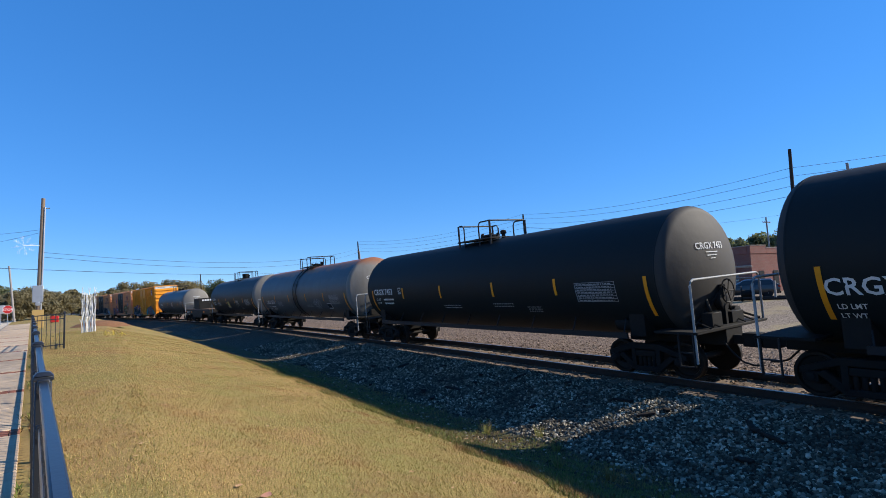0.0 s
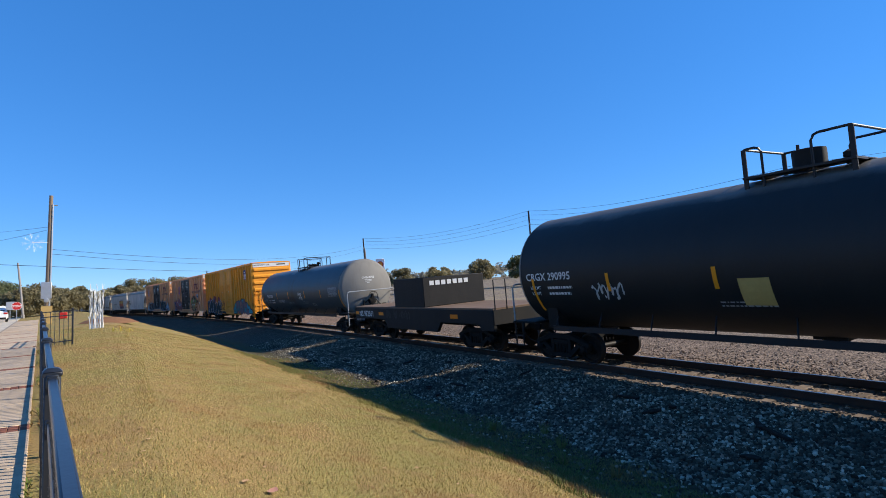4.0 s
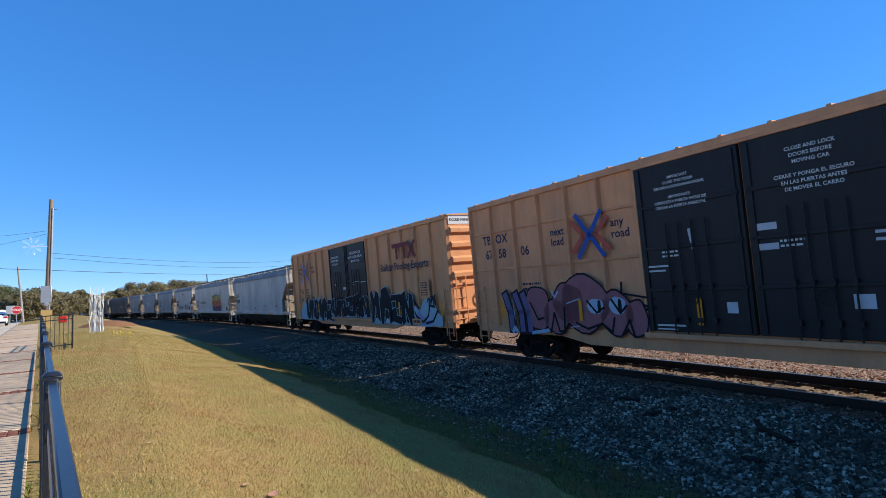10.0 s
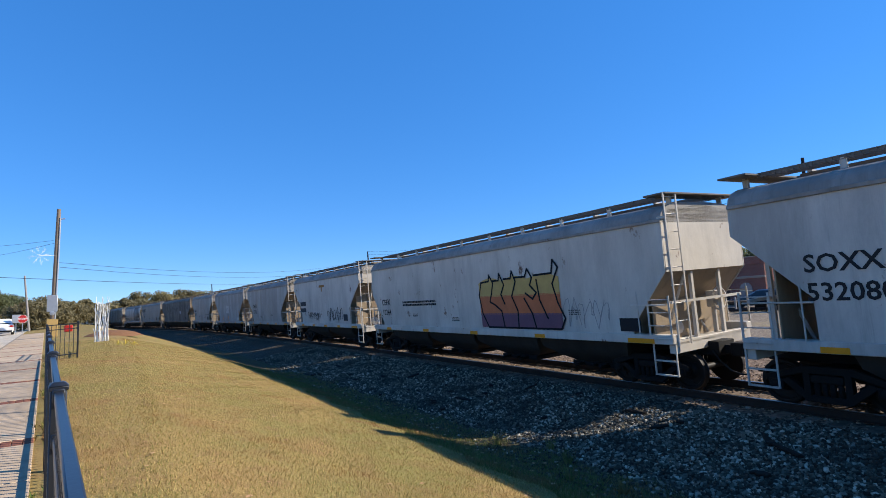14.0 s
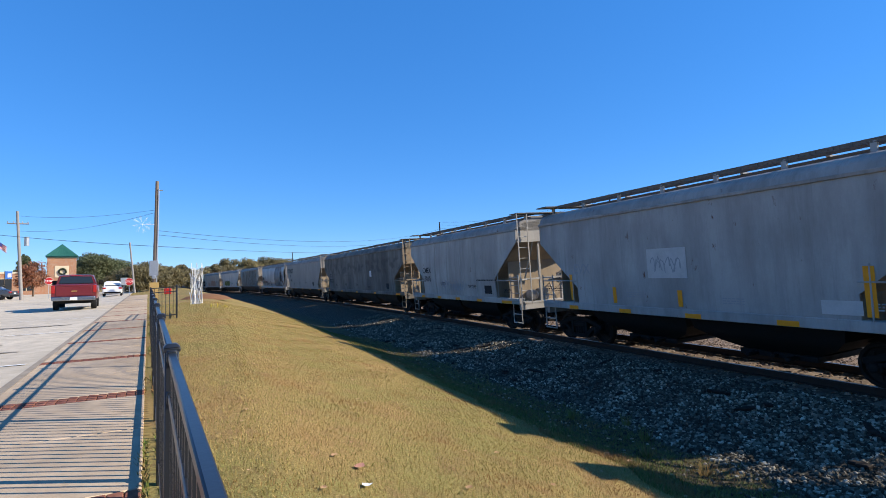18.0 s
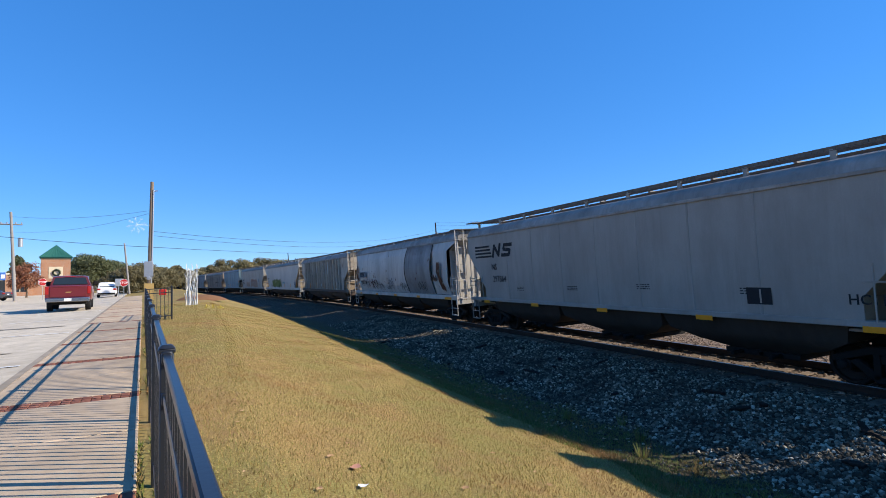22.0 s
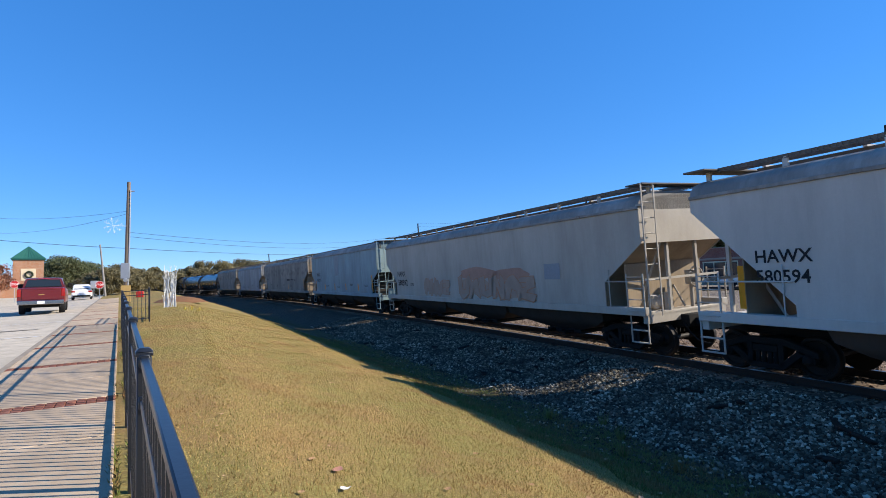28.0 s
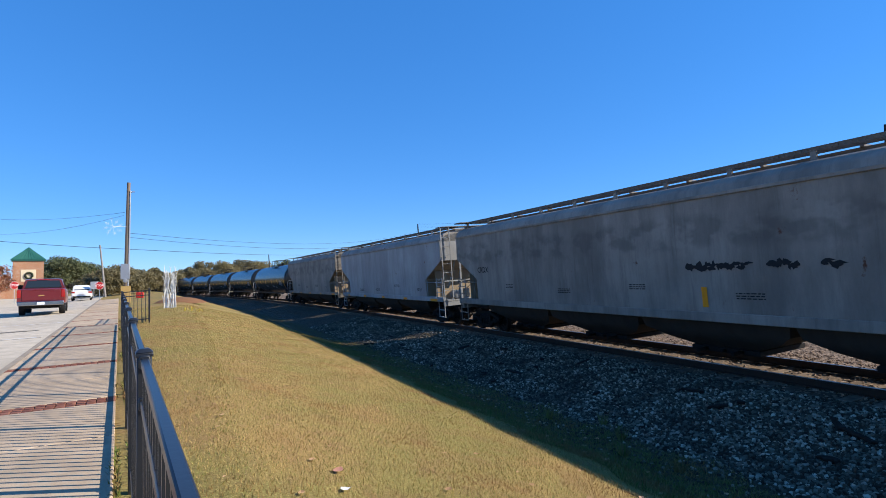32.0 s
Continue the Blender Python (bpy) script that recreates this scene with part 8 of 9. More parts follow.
utility_pole("leaning wooden pole with a lamp bracket", on_ground(69.6, 62), PB_top, 0.17, POLE_GREY, ((8.8, 0.8, 60),))
utility_pole("dark wooden pole with a crossarm", on_ground(40.2, 78), PC_top, 0.17, POLE_DARK, ((10.2, 1.1, 50), (9.2, 1.1, 50)))
utility_pole("dark wooden pole with a crossarm far along the yard", on_ground(22.3, 110), PD_top, 0.18, POLE_DARK, ((10.6, 1.1, 60),))
utility_pole("slim wooden pole with a crossarm behind the brick building", on_ground(62.85, 105), PE_top, 0.16, POLE_GREY, ((8.9, 1.2, 0),))
utility_pole("slim pole near the restaurant sign", on_ground(19.7, 120), at_el(19.8, 120, 2.25), 0.15, POLE_GREY)
utility_pole("tall leaning pole near the restaurant sign", on_ground(22.55, 118), at_el(22.4, 118, 3.5), 0.17, POLE_GREY)
for dz in (0.0, -0.6, -1.3, -2.0):
    a = Vector(PC_top) + Vector((0, 0, dz))
    wire(a, Vector(PA_top) + Vector((0, 0, dz * 1.1 - 1.5)), 0.9, 0.014)
    wire(Vector(PA_top) + Vector((0, 0, dz * 1.1 - 1.5)), Vector(PB_top) + Vector((8, -16, dz + 1.0)), 0.3, 0.014)
    wire(a, Vector(PD_top) + Vector((0, 0, dz)), 1.2, 0.014)
wire(PE_top, Vector(PB_top) + Vector((20, -8, 1.0)), 0.8, 0.014)
wire(PE_top, at_el(40.24, 78, 4.6), 1.0, 0.014)

# ---- snowflake decoration on the leaning pole
flake = Mesh()
fc = Vector(at_el(-6.95, 45.6, 5.65))
for k in range(8):
    a = math.pi * k / 4 + 0.2
    u = Vector((math.cos(a), 0, math.sin(a)))
    flake.tube([fc, fc + u * 0.66], 0.0055, 4)
    for f in (0.3, 0.45):
        for q in (0.6, -0.6):
            w2 = Vector((math.cos(a + q), 0, math.sin(a + q)))
            flake.tube([fc + u * f, fc + u * f + w2 * 0.17], 0.0045, 4)
flake.tube([fc, (P1_base[0] + dv.x * 0.53, fc.y, fc.z)], 0.015, 4)
lone("snowflake_decoration", flake, plain("white_tinsel", (0.85, 0.87, 0.9), 0.5, 0, 0.1, 5, 0), "white wire snowflake ornament hung on the pole", "ornament")

# ---- white twig tree ornament on the lawn
rng = random.Random(3)
bx, by = polar(-2.7, 31.5)
tw = thing("twig_tree_ornament", "upright bundle of white wrapped twigs on the lawn", "ornament", at=pose(bx, by, gz(bx, by)))
TWIG = plain("white_wrapped_twig", (0.72, 0.70, 0.66), 0.7, 0, 0.25, 20, 0.3)
for i in range(11):
    x0, y0, h = -0.27 + 0.054 * i, rng.uniform(-0.15, 0.15), rng.uniform(1.55, 2.2) if i not in (0, 5, 9) else 2.25
    pts = [(x0 + rng.uniform(-0.018, 0.018), y0 + rng.uniform(-0.02, 0.02), h * j / 9 - 0.05) for j in range(10)]
    part("twig", Mesh().tube(pts, [0.026 - 0.0015 * j for j in range(10)], 6), TWIG, tw)
    for j in (2, 4, 6, 8):
        p = Vector(pts[j])
        part("side_twig", Mesh().tube([p, p + Vector((rng.uniform(-0.09, 0.09), rng.uniform(-0.06, 0.06), 0.2))], [0.016, 0.008], 5), TWIG, tw)

# ---- yellow strips and other litter on the lawn
TAPE = plain("yellow_plastic_tape", (0.5, 0.38, 0.06), 0.5, 0, 0.15, 8, 0)
bx, by = polar(-0.7, 27.5)
tp = Mesh()
for i in range(9):
    x, y = bx + rng.uniform(-0.5, 0.5), by + rng.uniform(-0.4, 0.4)
    z = gz(x, y)
    a = rng.uniform(0, 3)
    tp.tube([(x, y, z), (x + 0.12 * math.cos(a), y, z + rng.uniform(0.1, 0.22)), (x + 0.25 * math.cos(a), y + 0.1, z + 0.02)], 0.015, 4)
lone("yellow_tape", tp, TAPE, "loose curled strips of yellow tape on the lawn", "litter")
bx, by = polar(-1.8, 40)
lone("mulch_mound", Mesh().lathe([(gz(bx, by) - 0.1, 1.7), (gz(bx, by) + 0.12, 1.25), (gz(bx, by) + 0.26, 0.7), (gz(bx, by) + 0.32, 0.1)], bx, by, 14, "z"), plain("pine_straw", (0.2, 0.1, 0.05), 0.95, 0, 0.4, 9, 0.8), "low mound of reddish mulch on the lawn", "mound")
bx, by = polar(-5.1, 58)
lone("red_box", Mesh().box(bx - 0.3, bx + 0.3, by - 0.2, by + 0.2, gz(bx, by), gz(bx, by) + 0.55), plain("red_enamel", (0.5, 0.03, 0.025), 0.5, 0, 0.2, 5), "small red box behind the fence", "box", bevel=0.03)
LEAF_BROWN = random_tint("fallen_leaf", (0.4, 0.23, 0.12), (0.6, 0.38, 0.21), island=True)


def fallen_leaf(x, y, s, seed, mb):
    r = random.Random(seed)
    z = gz(x, y) + 0.02
    a = r.uniform(0, 6.28)
    pts = []
    for k in range(7):
        t = 2 * math.pi * k / 7
        rr = s * (0.6 + 0.4 * abs(math.cos(1.5 * t)))
        pts.append((x + rr * math.cos(t + a), y + rr * math.sin(t + a), z + r.uniform(0, s * 0.35)))
    mb.add(pts + [(x, y, z)], [(k, (k + 1) % 7, 7) for k in range(7)])


mb = Mesh(); fallen_leaf(0.98, 4.45, 0.055, 1, mb)
lone("dry_leaf", mb, plain("pinkish_dry_leaf", (0.5, 0.24, 0.16), 0.8, 0, 0.2, 20), "curled pinkish dry leaf lying on the lawn", "leaf")
mb = Mesh(); fallen_leaf(0.93, 4.02, 0.045, 2, mb)
lone("paper_scrap", mb, plain("white_paper", (0.8, 0.8, 0.8), 0.8, 0, 0.05, 20), "crumpled white paper scrap on the lawn", "paper")
mb = Mesh()
r = random.Random(8)
for i in range(130):
    y = r.uniform(2, 26)
    fallen_leaf(beside(y, 0) + r.uniform(0.2, 4.6), y, r.uniform(0.012, 0.038), i, mb)
for i in range(110):
    y = r.uniform(2.5, 20)
    fallen_leaf(TRACK_X - CURVE * y * y / 2 - r.uniform(5.1, 7.4), y, r.uniform(0.02, 0.05), 500 + i, mb)
lone("fallen_leaves", mb, LEAF_BROWN, "scattered brown fallen leaves on the lawn", "leaves", kind="stuff")


# ---- street signs
SIGN_RED = plain("red_sign_sheeting", (0.45, 0.03, 0.03), 0.5, 0, 0.1, 5, 0)
SIGN_WHITE = plain("white_sign_sheeting", (0.75, 0.75, 0.74), 0.5, 0, 0.1, 5, 0)


def stop_sign(az, d, el, size=0.76):
    x, y, z = at_el(az, d, el)
    g = gz(x, y)
    yaw = -az
    s = thing("stop_sign", "red octagonal stop sign on a steel post", "stop sign", "stop signs", at=pose(x, y, g, 0, 0, yaw))
    h = z - g
    oct_ = [(size / 2 / math.cos(math.pi / 8) * math.cos(math.pi / 8 + math.pi / 4 * k), h + size / 2 / math.cos(math.pi / 8) * math.sin(math.pi / 8 + math.pi / 4 * k)) for k in range(8)]
    part("post", Mesh().box(-0.03, 0.03, 0.02, 0.06, -0.2, h + 0.3), GALV, s)
    part("border", Mesh().prism([(a * 1.0, b) for a, b in oct_], -0.004, 0.012, "y"), SIGN_WHITE, s)
    part("face", Mesh().prism([(a * 0.94, h + (b - h) * 0.94) for a, b in oct_], -0.01, 0.0, "y"), SIGN_RED, s)
    pts, fc_ = text_shape("STOP", 0.3)
    w = max(p[0] for p in pts)
    me = bpy.data.meshes.new("lettering")
    me.from_pydata([(u - w / 2, -0.016, h - 0.1 + v) for u, v in pts], [], fc_)
    me.materials.append(SIGN_WHITE)
    part("lettering", me, None, s, "white letters")


stop_sign(-8.2, 66, 0.35)
stop_sign(-14.18, 72, 0.85)
x, y, z = at_el(-8.62, 67, 0.4)
g = gz(x, y)
sg = thing("street_sign", "grey-backed square sign on a post", "sign", at=pose(x, y, g, 0, 0, 9))
part("post", Mesh().box(-0.03, 0.03, -0.02, 0.02, -0.2, z - g + 0.3), GALV, sg)
part("panel", Mesh().box(-0.32, 0.32, -0.035, -0.02, z - g - 0.4, z - g + 0.4), GALV, sg, bevel=0.005)

# ---- vehicles
TYRE = plain("black_rubber", (0.018, 0.018, 0.019), 0.9, 0, 0.2, 6)
ALLOY = plain("alloy_rim", (0.4, 0.4, 0.41), 0.35, 0.9, 0.15, 6)
CHROME = plain("chrome_bumper", (0.32, 0.32, 0.33), 0.25, 1.0, 0.1, 6, 0)
LAMP_RED = plain("red_lamp_lens", (0.35, 0.015, 0.012), 0.2, 0, 0.15, 8, 0)
CARGLASS = glass("dark_car_glass")


def gloss_paint(name, col):
    m, n, l, b = nodes_of(name)
    tc = n.new("ShaderNodeTexCoord").outputs["Object"]
    c = mixed(n, l, noise_at(n, l, tc, 3, 5), tuple(v * 0.9 for v in col), col)
    l.new(c, b.inputs["Base Color"])
    b.inputs["Roughness"].default_value = 0.3
    b.inputs["Coat Weight"].default_value, b.inputs["Coat Roughness"].default_value = 0.6, 0.08
    return m


def loft(sections):
    """Rings (y, [(x, z) of one half from the bottom to the top]) mirrored and joined along y."""
    mb = Mesh()
    rings = []
    for y, half in sections:
        rings.append([(x, y, z) for x, z in half] + [(-x, y, z) for x, z in half[::-1]])
    n = len(rings[0])
    verts = [p for ring in rings for p in ring]
    faces = [(i * n + k, i * n + (k + 1) % n, (i + 1) * n + (k + 1) % n, (i + 1) * n + k) for i in range(len(rings) - 1) for k in range(n)]
    faces += [tuple(range(n))[::-1], tuple((len(rings) - 1) * n + k for k in range(n))]
    return mb.add(verts, faces)


def wheels(v, track, axles, r, w=0.22):
    for y in axles:
        for s in (-1, 1):
            a, b = s * (track - w), s * track
            lo, hi = min(a, b), max(a, b)
            wh = part("wheel", Mesh().lathe([(lo, r * 0.6), (lo + 0.01, r * 0.95), (lo + 0.05, r), (hi - 0.05, r), (hi - 0.01, r * 0.95), (hi, r * 0.62)], y, r, 20, "x"), TYRE, v, "black tyre")
            part("rim", Mesh().lathe([(b - s * 0.03, r * 0.6), (b - s * 0.005, r * 0.58), (b - s * 0.02, r * 0.2), (b, r * 0.15)], y, r, 12, "x"), ALLOY, wh, "alloy rim")


def pickup(at):
    red = gloss_paint("dark_red_car_paint", (0.15, 0.012, 0.014))
    v = thing("pickup_truck", "dark red crew cab pickup truck with a chrome bumper", "pickup truck", at=at)
    # rear at y = 0, nose at y = 5.8
    def sec(y, w, zb, zm, zt):
        return (y, [(w * 0.92, zb), (w, zb + 0.12), (w, zm), (w * 0.97, zt - 0.04), (w * 0.9, zt)])
    body = loft([sec(0.0, 0.98, 0.62, 1.1, 1.36), sec(0.05, 1.0, 0.55, 1.1, 1.38), sec(1.9, 1.01, 0.5, 1.1, 1.38), sec(4.0, 1.01, 0.5, 1.08, 1.34), sec(5.3, 1.0, 0.52, 1.0, 1.24), sec(5.75, 0.92, 0.6, 0.95, 1.12)])
    part("body", body, red, v)
    cab = loft([(1.85, [(0.93, 1.36), (0.9, 1.5), (0.78, 1.86), (0.6, 1.9)]), (2.1, [(0.95, 1.36), (0.92, 1.5), (0.8, 1.9), (0.62, 1.93)]), (3.4, [(0.95, 1.36), (0.92, 1.5), (0.8, 1.9), (0.62, 1.93)]), (4.3, [(0.94, 1.3), (0.9, 1.34), (0.8, 1.4), (0.6, 1.42)])])
    part("cab", cab, red, v)
    part("rear_window", Mesh().add([(-0.8, 1.83, 1.46), (0.8, 1.83, 1.46), (0.7, 1.845, 1.82), (-0.7, 1.845, 1.82)], [(0, 1, 2, 3)]).box(-0.8, 0.8, 1.82, 1.86, 1.44, 1.47), CARGLASS, v, "dark rear window")
    for s in (-1, 1):
        part("side_window", Mesh().add([(s * 0.945, 2.15, 1.5), (s * 0.945, 3.6, 1.48), (s * 0.83, 3.3, 1.85), (s * 0.835, 2.25, 1.85)], [(0, 1, 2, 3)]), CARGLASS, v)
        part("tail_lamp", Mesh().box(*sorted((s * 0.84, s * 0.995)), -0.025, 0.08, 0.92, 1.32), LAMP_RED, v, "", 0.015)
        part("mirror", Mesh().box(*sorted((s * 1.02, s * 1.26)), 3.55, 3.68, 1.38, 1.62), BLACK_STEEL, v, "", 0.03)
    part("tailgate", Mesh().box(-0.8, 0.8, -0.03, 0.03, 0.78, 1.34).box(-0.62, 0.62, -0.045, -0.02, 1.28, 1.36), red, v, "", 0.02)
    part("badge", Mesh().prism([(-0.12, -0.02), (0.12, -0.02), (0.14, 0.03), (-0.1, 0.03)], -0.042, -0.03, "y"), plain("brass_badge", (0.5, 0.35, 0.1), 0.4, 0.5, 0.1, 5, 0), v, "small plain badge").location = (0, 0, 1.02)
    part("bumper", Mesh().box(-0.97, 0.97, -0.2, 0.02, 0.52, 0.74), CHROME, v, "chrome rear bumper", 0.03)
    part("plate", Mesh().box(-0.16, 0.16, -0.212, -0.2, 0.56, 0.7), SIGN_WHITE, v, "plain white plate")
    part("brake_lamp", Mesh().box(-0.25, 0.25, 1.8, 1.84, 1.86, 1.9), LAMP_RED, v)
    part("underbody", Mesh().box(-0.8, 0.8, 0.3, 5.4, 0.36, 0.56), BLACK_STEEL, v)
    wheels(v, 0.99, (1.15, 4.75), 0.41, 0.27)
    return v


def estate(label, at, mat, h=1.62, ln=4.5, w=0.91, sedan=False):
    v = thing("parked_car", label, "car", "parked cars", at=at)
    def sec(y, ww, zb, zm, zt):
        return (y, [(ww * 0.9, zb), (ww, zb + 0.15), (ww, zm), (ww * 0.95, zt)])
    belt = 0.92 if sedan else 1.0
    part("body", loft([sec(0, w * 0.88, 0.42, 0.7, belt - 0.04), sec(0.12, w * 0.97, 0.3, 0.7, belt), sec(ln * 0.5, w, 0.25, 0.7, belt - 0.02), sec(ln - 0.35, w * 0.97, 0.28, 0.62, belt - 0.22), sec(ln, w * 0.82, 0.36, 0.55, belt - 0.32)]), mat, v)
    y0, y1 = (0.75, ln * 0.76) if sedan else (0.12, ln * 0.72)
    yr = y0 + (0.75 if sedan else 0.45)
    part("roof", loft([(y0, [(w * 0.9, belt - 0.03), (w * 0.86, belt), (w * 0.7, belt + 0.03)]), (yr, [(w * 0.92, belt - 0.03), (w * 0.8, h - 0.1), (w * 0.62, h)]), (ln * 0.5, [(w * 0.93, belt - 0.03), (w * 0.8, h - 0.08), (w * 0.62, h)]), (y1, [(w * 0.9, belt - 0.1), (w * 0.86, belt - 0.06), (w * 0.7, belt - 0.03)])]), mat, v)
    part("rear_window", Mesh().add([(-w * 0.72, y0 + 0.05, belt + 0.1), (w * 0.72, y0 + 0.05, belt + 0.1), (w * 0.58, yr - 0.06, h - 0.1), (-w * 0.58, yr - 0.06, h - 0.1)], [(0, 1, 2, 3)]), CARGLASS, v, "dark rear window")
    for s in (-1, 1):
        part("side_window", Mesh().add([(s * w * 0.93, y0 + 0.35, belt + 0.03), (s * w * 0.935, y1 - 0.4, belt + 0.0), (s * w * 0.835, ln * 0.5 + 0.25, h - 0.12), (s * w * 0.835, yr + 0.05, h - 0.12)], [(0, 1, 2, 3)]), CARGLASS, v)
        part("tail_lamp", Mesh().box(*sorted((s * w * 0.62, s * w * 0.96)), -0.02, 0.16, belt - 0.22, belt - 0.04), LAMP_RED, v, "", 0.02)
    part("plate", Mesh().box(-0.16, 0.16, -0.03, 0.02, 0.62, 0.74), SIGN_WHITE, v, "plain white plate")
    part("bumper", Mesh().box(-w * 0.85, w * 0.85, -0.06, 0.1, 0.32, 0.48), BLACK_STEEL, v, "", 0.03)
    wheels(v, w * 0.98, (0.85, ln - 0.9), 0.34, 0.2)
    return v


x, y = polar(-12.45, 34.6)
pickup(pose(x, y, gz(x, y) + 0.02, 0, 0, 9))
x, y = polar(-9.55, 67)
estate("white hatchback parked past the pickup", pose(x, y, gz(x, y) + 0.02, 0, 0, 8), gloss_paint("white_car_paint", (0.75, 0.75, 0.74)), 1.6, 4.4, 0.92)
x, y = polar(-16.5, 74)
estate("dark grey sedan parked across the lot", pose(x, y, gz(x, y) + 0.02, 0, 0, 80), gloss_paint("charcoal_car_paint", (0.05, 0.055, 0.065)), 1.42, 4.7, 0.9, True)
x, y = polar(-17.75, 76)
estate("silver grey sedan parked beside a dark one", pose(x, y, gz(x, y) + 0.02, 0, 0, 20), gloss_paint("silver_grey_car_paint", (0.2, 0.21, 0.23)), 1.42, 4.7, 0.9, True)
x, y = polar(-18.6, 62)
jeep = estate("white off-road car with a spare wheel on its back", pose(x, y, gz(x, y) + 0.02, 0, 0, 14), gloss_paint("bright_white_car_paint", (0.72, 0.72, 0.71)), 1.86, 4.2, 0.94)
part("spare_wheel", Mesh().lathe([(-0.26, 0.12), (-0.25, 0.34), (-0.2, 0.38), (-0.08, 0.38), (-0.03, 0.3)], 0.12, 1.02, 18), TYRE, jeep, "black spare wheel")
part("roof_panel", Mesh().box(-0.62, 0.62, 0.3, 2.6, 1.85, 1.9), BLACK_STEEL, jeep, "black hard top", 0.03)
x, y = polar(57.6, 49)
estate("white sedan parked before the brick building", pose(x, y, gz(x, y) + 0.02, 0, 0, 38), gloss_paint("silver_white_car_paint", (0.62, 0.64, 0.66)), 1.44, 4.8, 0.92, True)
x, y = polar(63.2, 51)
estate("black wagon parked in the yard", pose(x, y, gz(x, y) + 0.02, 0, 0, 34), gloss_paint("black_car_paint", (0.015, 0.015, 0.017)), 1.5, 4.7, 0.92)

# ---- buildings
RED_BRICK = brickwork("red_brick", (0.2, 0.062, 0.045), (0.27, 0.085, 0.058), (0.24, 0.17, 0.14))
ORANGE_BRICK = brickwork("orange_brick", (0.36, 0.15, 0.07), (0.42, 0.19, 0.09), (0.4, 0.33, 0.26))
CREAM = plain("cream_stucco", (0.62, 0.52, 0.36), 0.85, 0, 0.12, 2)
GREEN_ROOF = plain("green_standing_seam_metal", (0.03, 0.14, 0.1), 0.45, 0.2, 0.2, 2)
WINDOW_GLASS = glass("dark_window_glass", (0.03, 0.035, 0.04))
x, y = polar(-13.3, 120)
g = gz(x, y)
tb = thing("brick_tower", "square brick tower with a green pyramid roof", "building", at=pose(x, y, g, 0, 0, 13))
part("wall", Mesh().box(-2.15, 2.15, -2.15, 2.15, -0.3, 6.6), ORANGE_BRICK, tb)
part("cornice", Mesh().box(-2.35, 2.35, -2.35, 2.35, 6.5, 6.75), GREEN_ROOF, tb, bevel=0.02)
rf = part("roof", Mesh().add([(-2.5, -2.5, 6.75), (2.5, -2.5, 6.75), (2.5, 2.5, 6.75), (-2.5, 2.5, 6.75), (0, 0, 9.1)], [(3, 2, 1, 0), (0, 1, 4), (1, 2, 4), (2, 3, 4), (3, 0, 4)]), GREEN_ROOF, tb, "green pyramid roof")
for i in range(-4, 5):
    f = i / 5
    part("roof_seam", Mesh().tube([(2.5 * f, -2.52, 6.8), (2.5 * f * abs(f), -2.5 * abs(f) - 0.02, 9.1 - 2.3 * abs(f))], 0.035, 4), GREEN_ROOF, rf)
part("panel", Mesh().box(-1.05, 1.05, -2.2, -2.13, 2.9, 5.0), CREAM, tb, "cream panel", 0.02)
part("wreath", Mesh().ring((0.1, -2.3, 3.95), 0.5, 0.16, "y", 18, 7), plain("dark_evergreen_wreath", (0.03, 0.04, 0.025), 0.9, 0, 0.4, 8, 0.8), tb, "dark round wreath")
lb = thing("brick_shop_building", "low brick shop building with a green awning roof", "building", at=pose(*polar(-18.0, 118), gz(*polar(-18.0, 118)), 0, 0, 14))
part("wall", Mesh().box(-9, 6.5, -2.5, 8, -0.3, 3.6), ORANGE_BRICK, lb)
part("parapet", Mesh().box(-9.1, 6.6, -2.6, 8.1, 3.6, 3.9), CREAM, lb, bevel=0.03)
for i in range(5):
    wdw = part("window", Mesh().box(-7.8 + 2.9 * i, -5.9 + 2.9 * i, -2.53, -2.4, 0.7, 2.7), WINDOW_GLASS, lb)
    part("frame", Mesh().box(-7.9 + 2.9 * i, -5.8 + 2.9 * i, -2.58, -2.48, 2.7, 2.82).box(-6.9 + 2.9 * i, -6.8 + 2.9 * i, -2.58, -2.48, 0.7, 2.7), CREAM, wdw)
part("base_wall", Mesh().box(6.5, 14, -2.0, -1.6, -0.3, 1.6), ORANGE_BRICK, lb, "low brick screen wall")

SANDSTONE = plain("tan_rendered_wall", (0.56, 0.43, 0.27), 0.9, 0, 0.16, 0.8)
x, y = polar(-18.55, 78)
sb = thing("rendered_building", "tall tan rendered building with a stepped parapet", "building", at=pose(x, y, gz(x, y), 0, 0, 24))
part("wall", Mesh().box(-15, 0, 0, 12, -0.3, 7.6), SANDSTONE, sb)
for i in range(4):
    part("parapet", Mesh().box(-15 + 0.02, -0.5 - 1.1 * i, -0.06, 0.5, 7.6 + 0.3 * i, 7.9 + 0.3 * i), SANDSTONE, sb, "stepped parapet", 0.02)
for i in range(9):
    part("pilaster", Mesh().box(-1.0 - 1.7 * i, -0.55 - 1.7 * i, -0.14, 0.0, -0.3, 7.3), SANDSTONE, sb, "", 0.03)
for i in range(4):
    part("side_pilaster", Mesh().box(0.0, 0.14, 1.0 + 3.2 * i, 1.5 + 3.2 * i, -0.3, 7.3), SANDSTONE, sb, "", 0.03)
    part("window", Mesh().box(-0.02, 0.05, 2.0 + 3.2 * i, 3.4 + 3.2 * i, 1.0, 2.8), WINDOW_GLASS, sb)
x, y = polar(-17.62, 84)
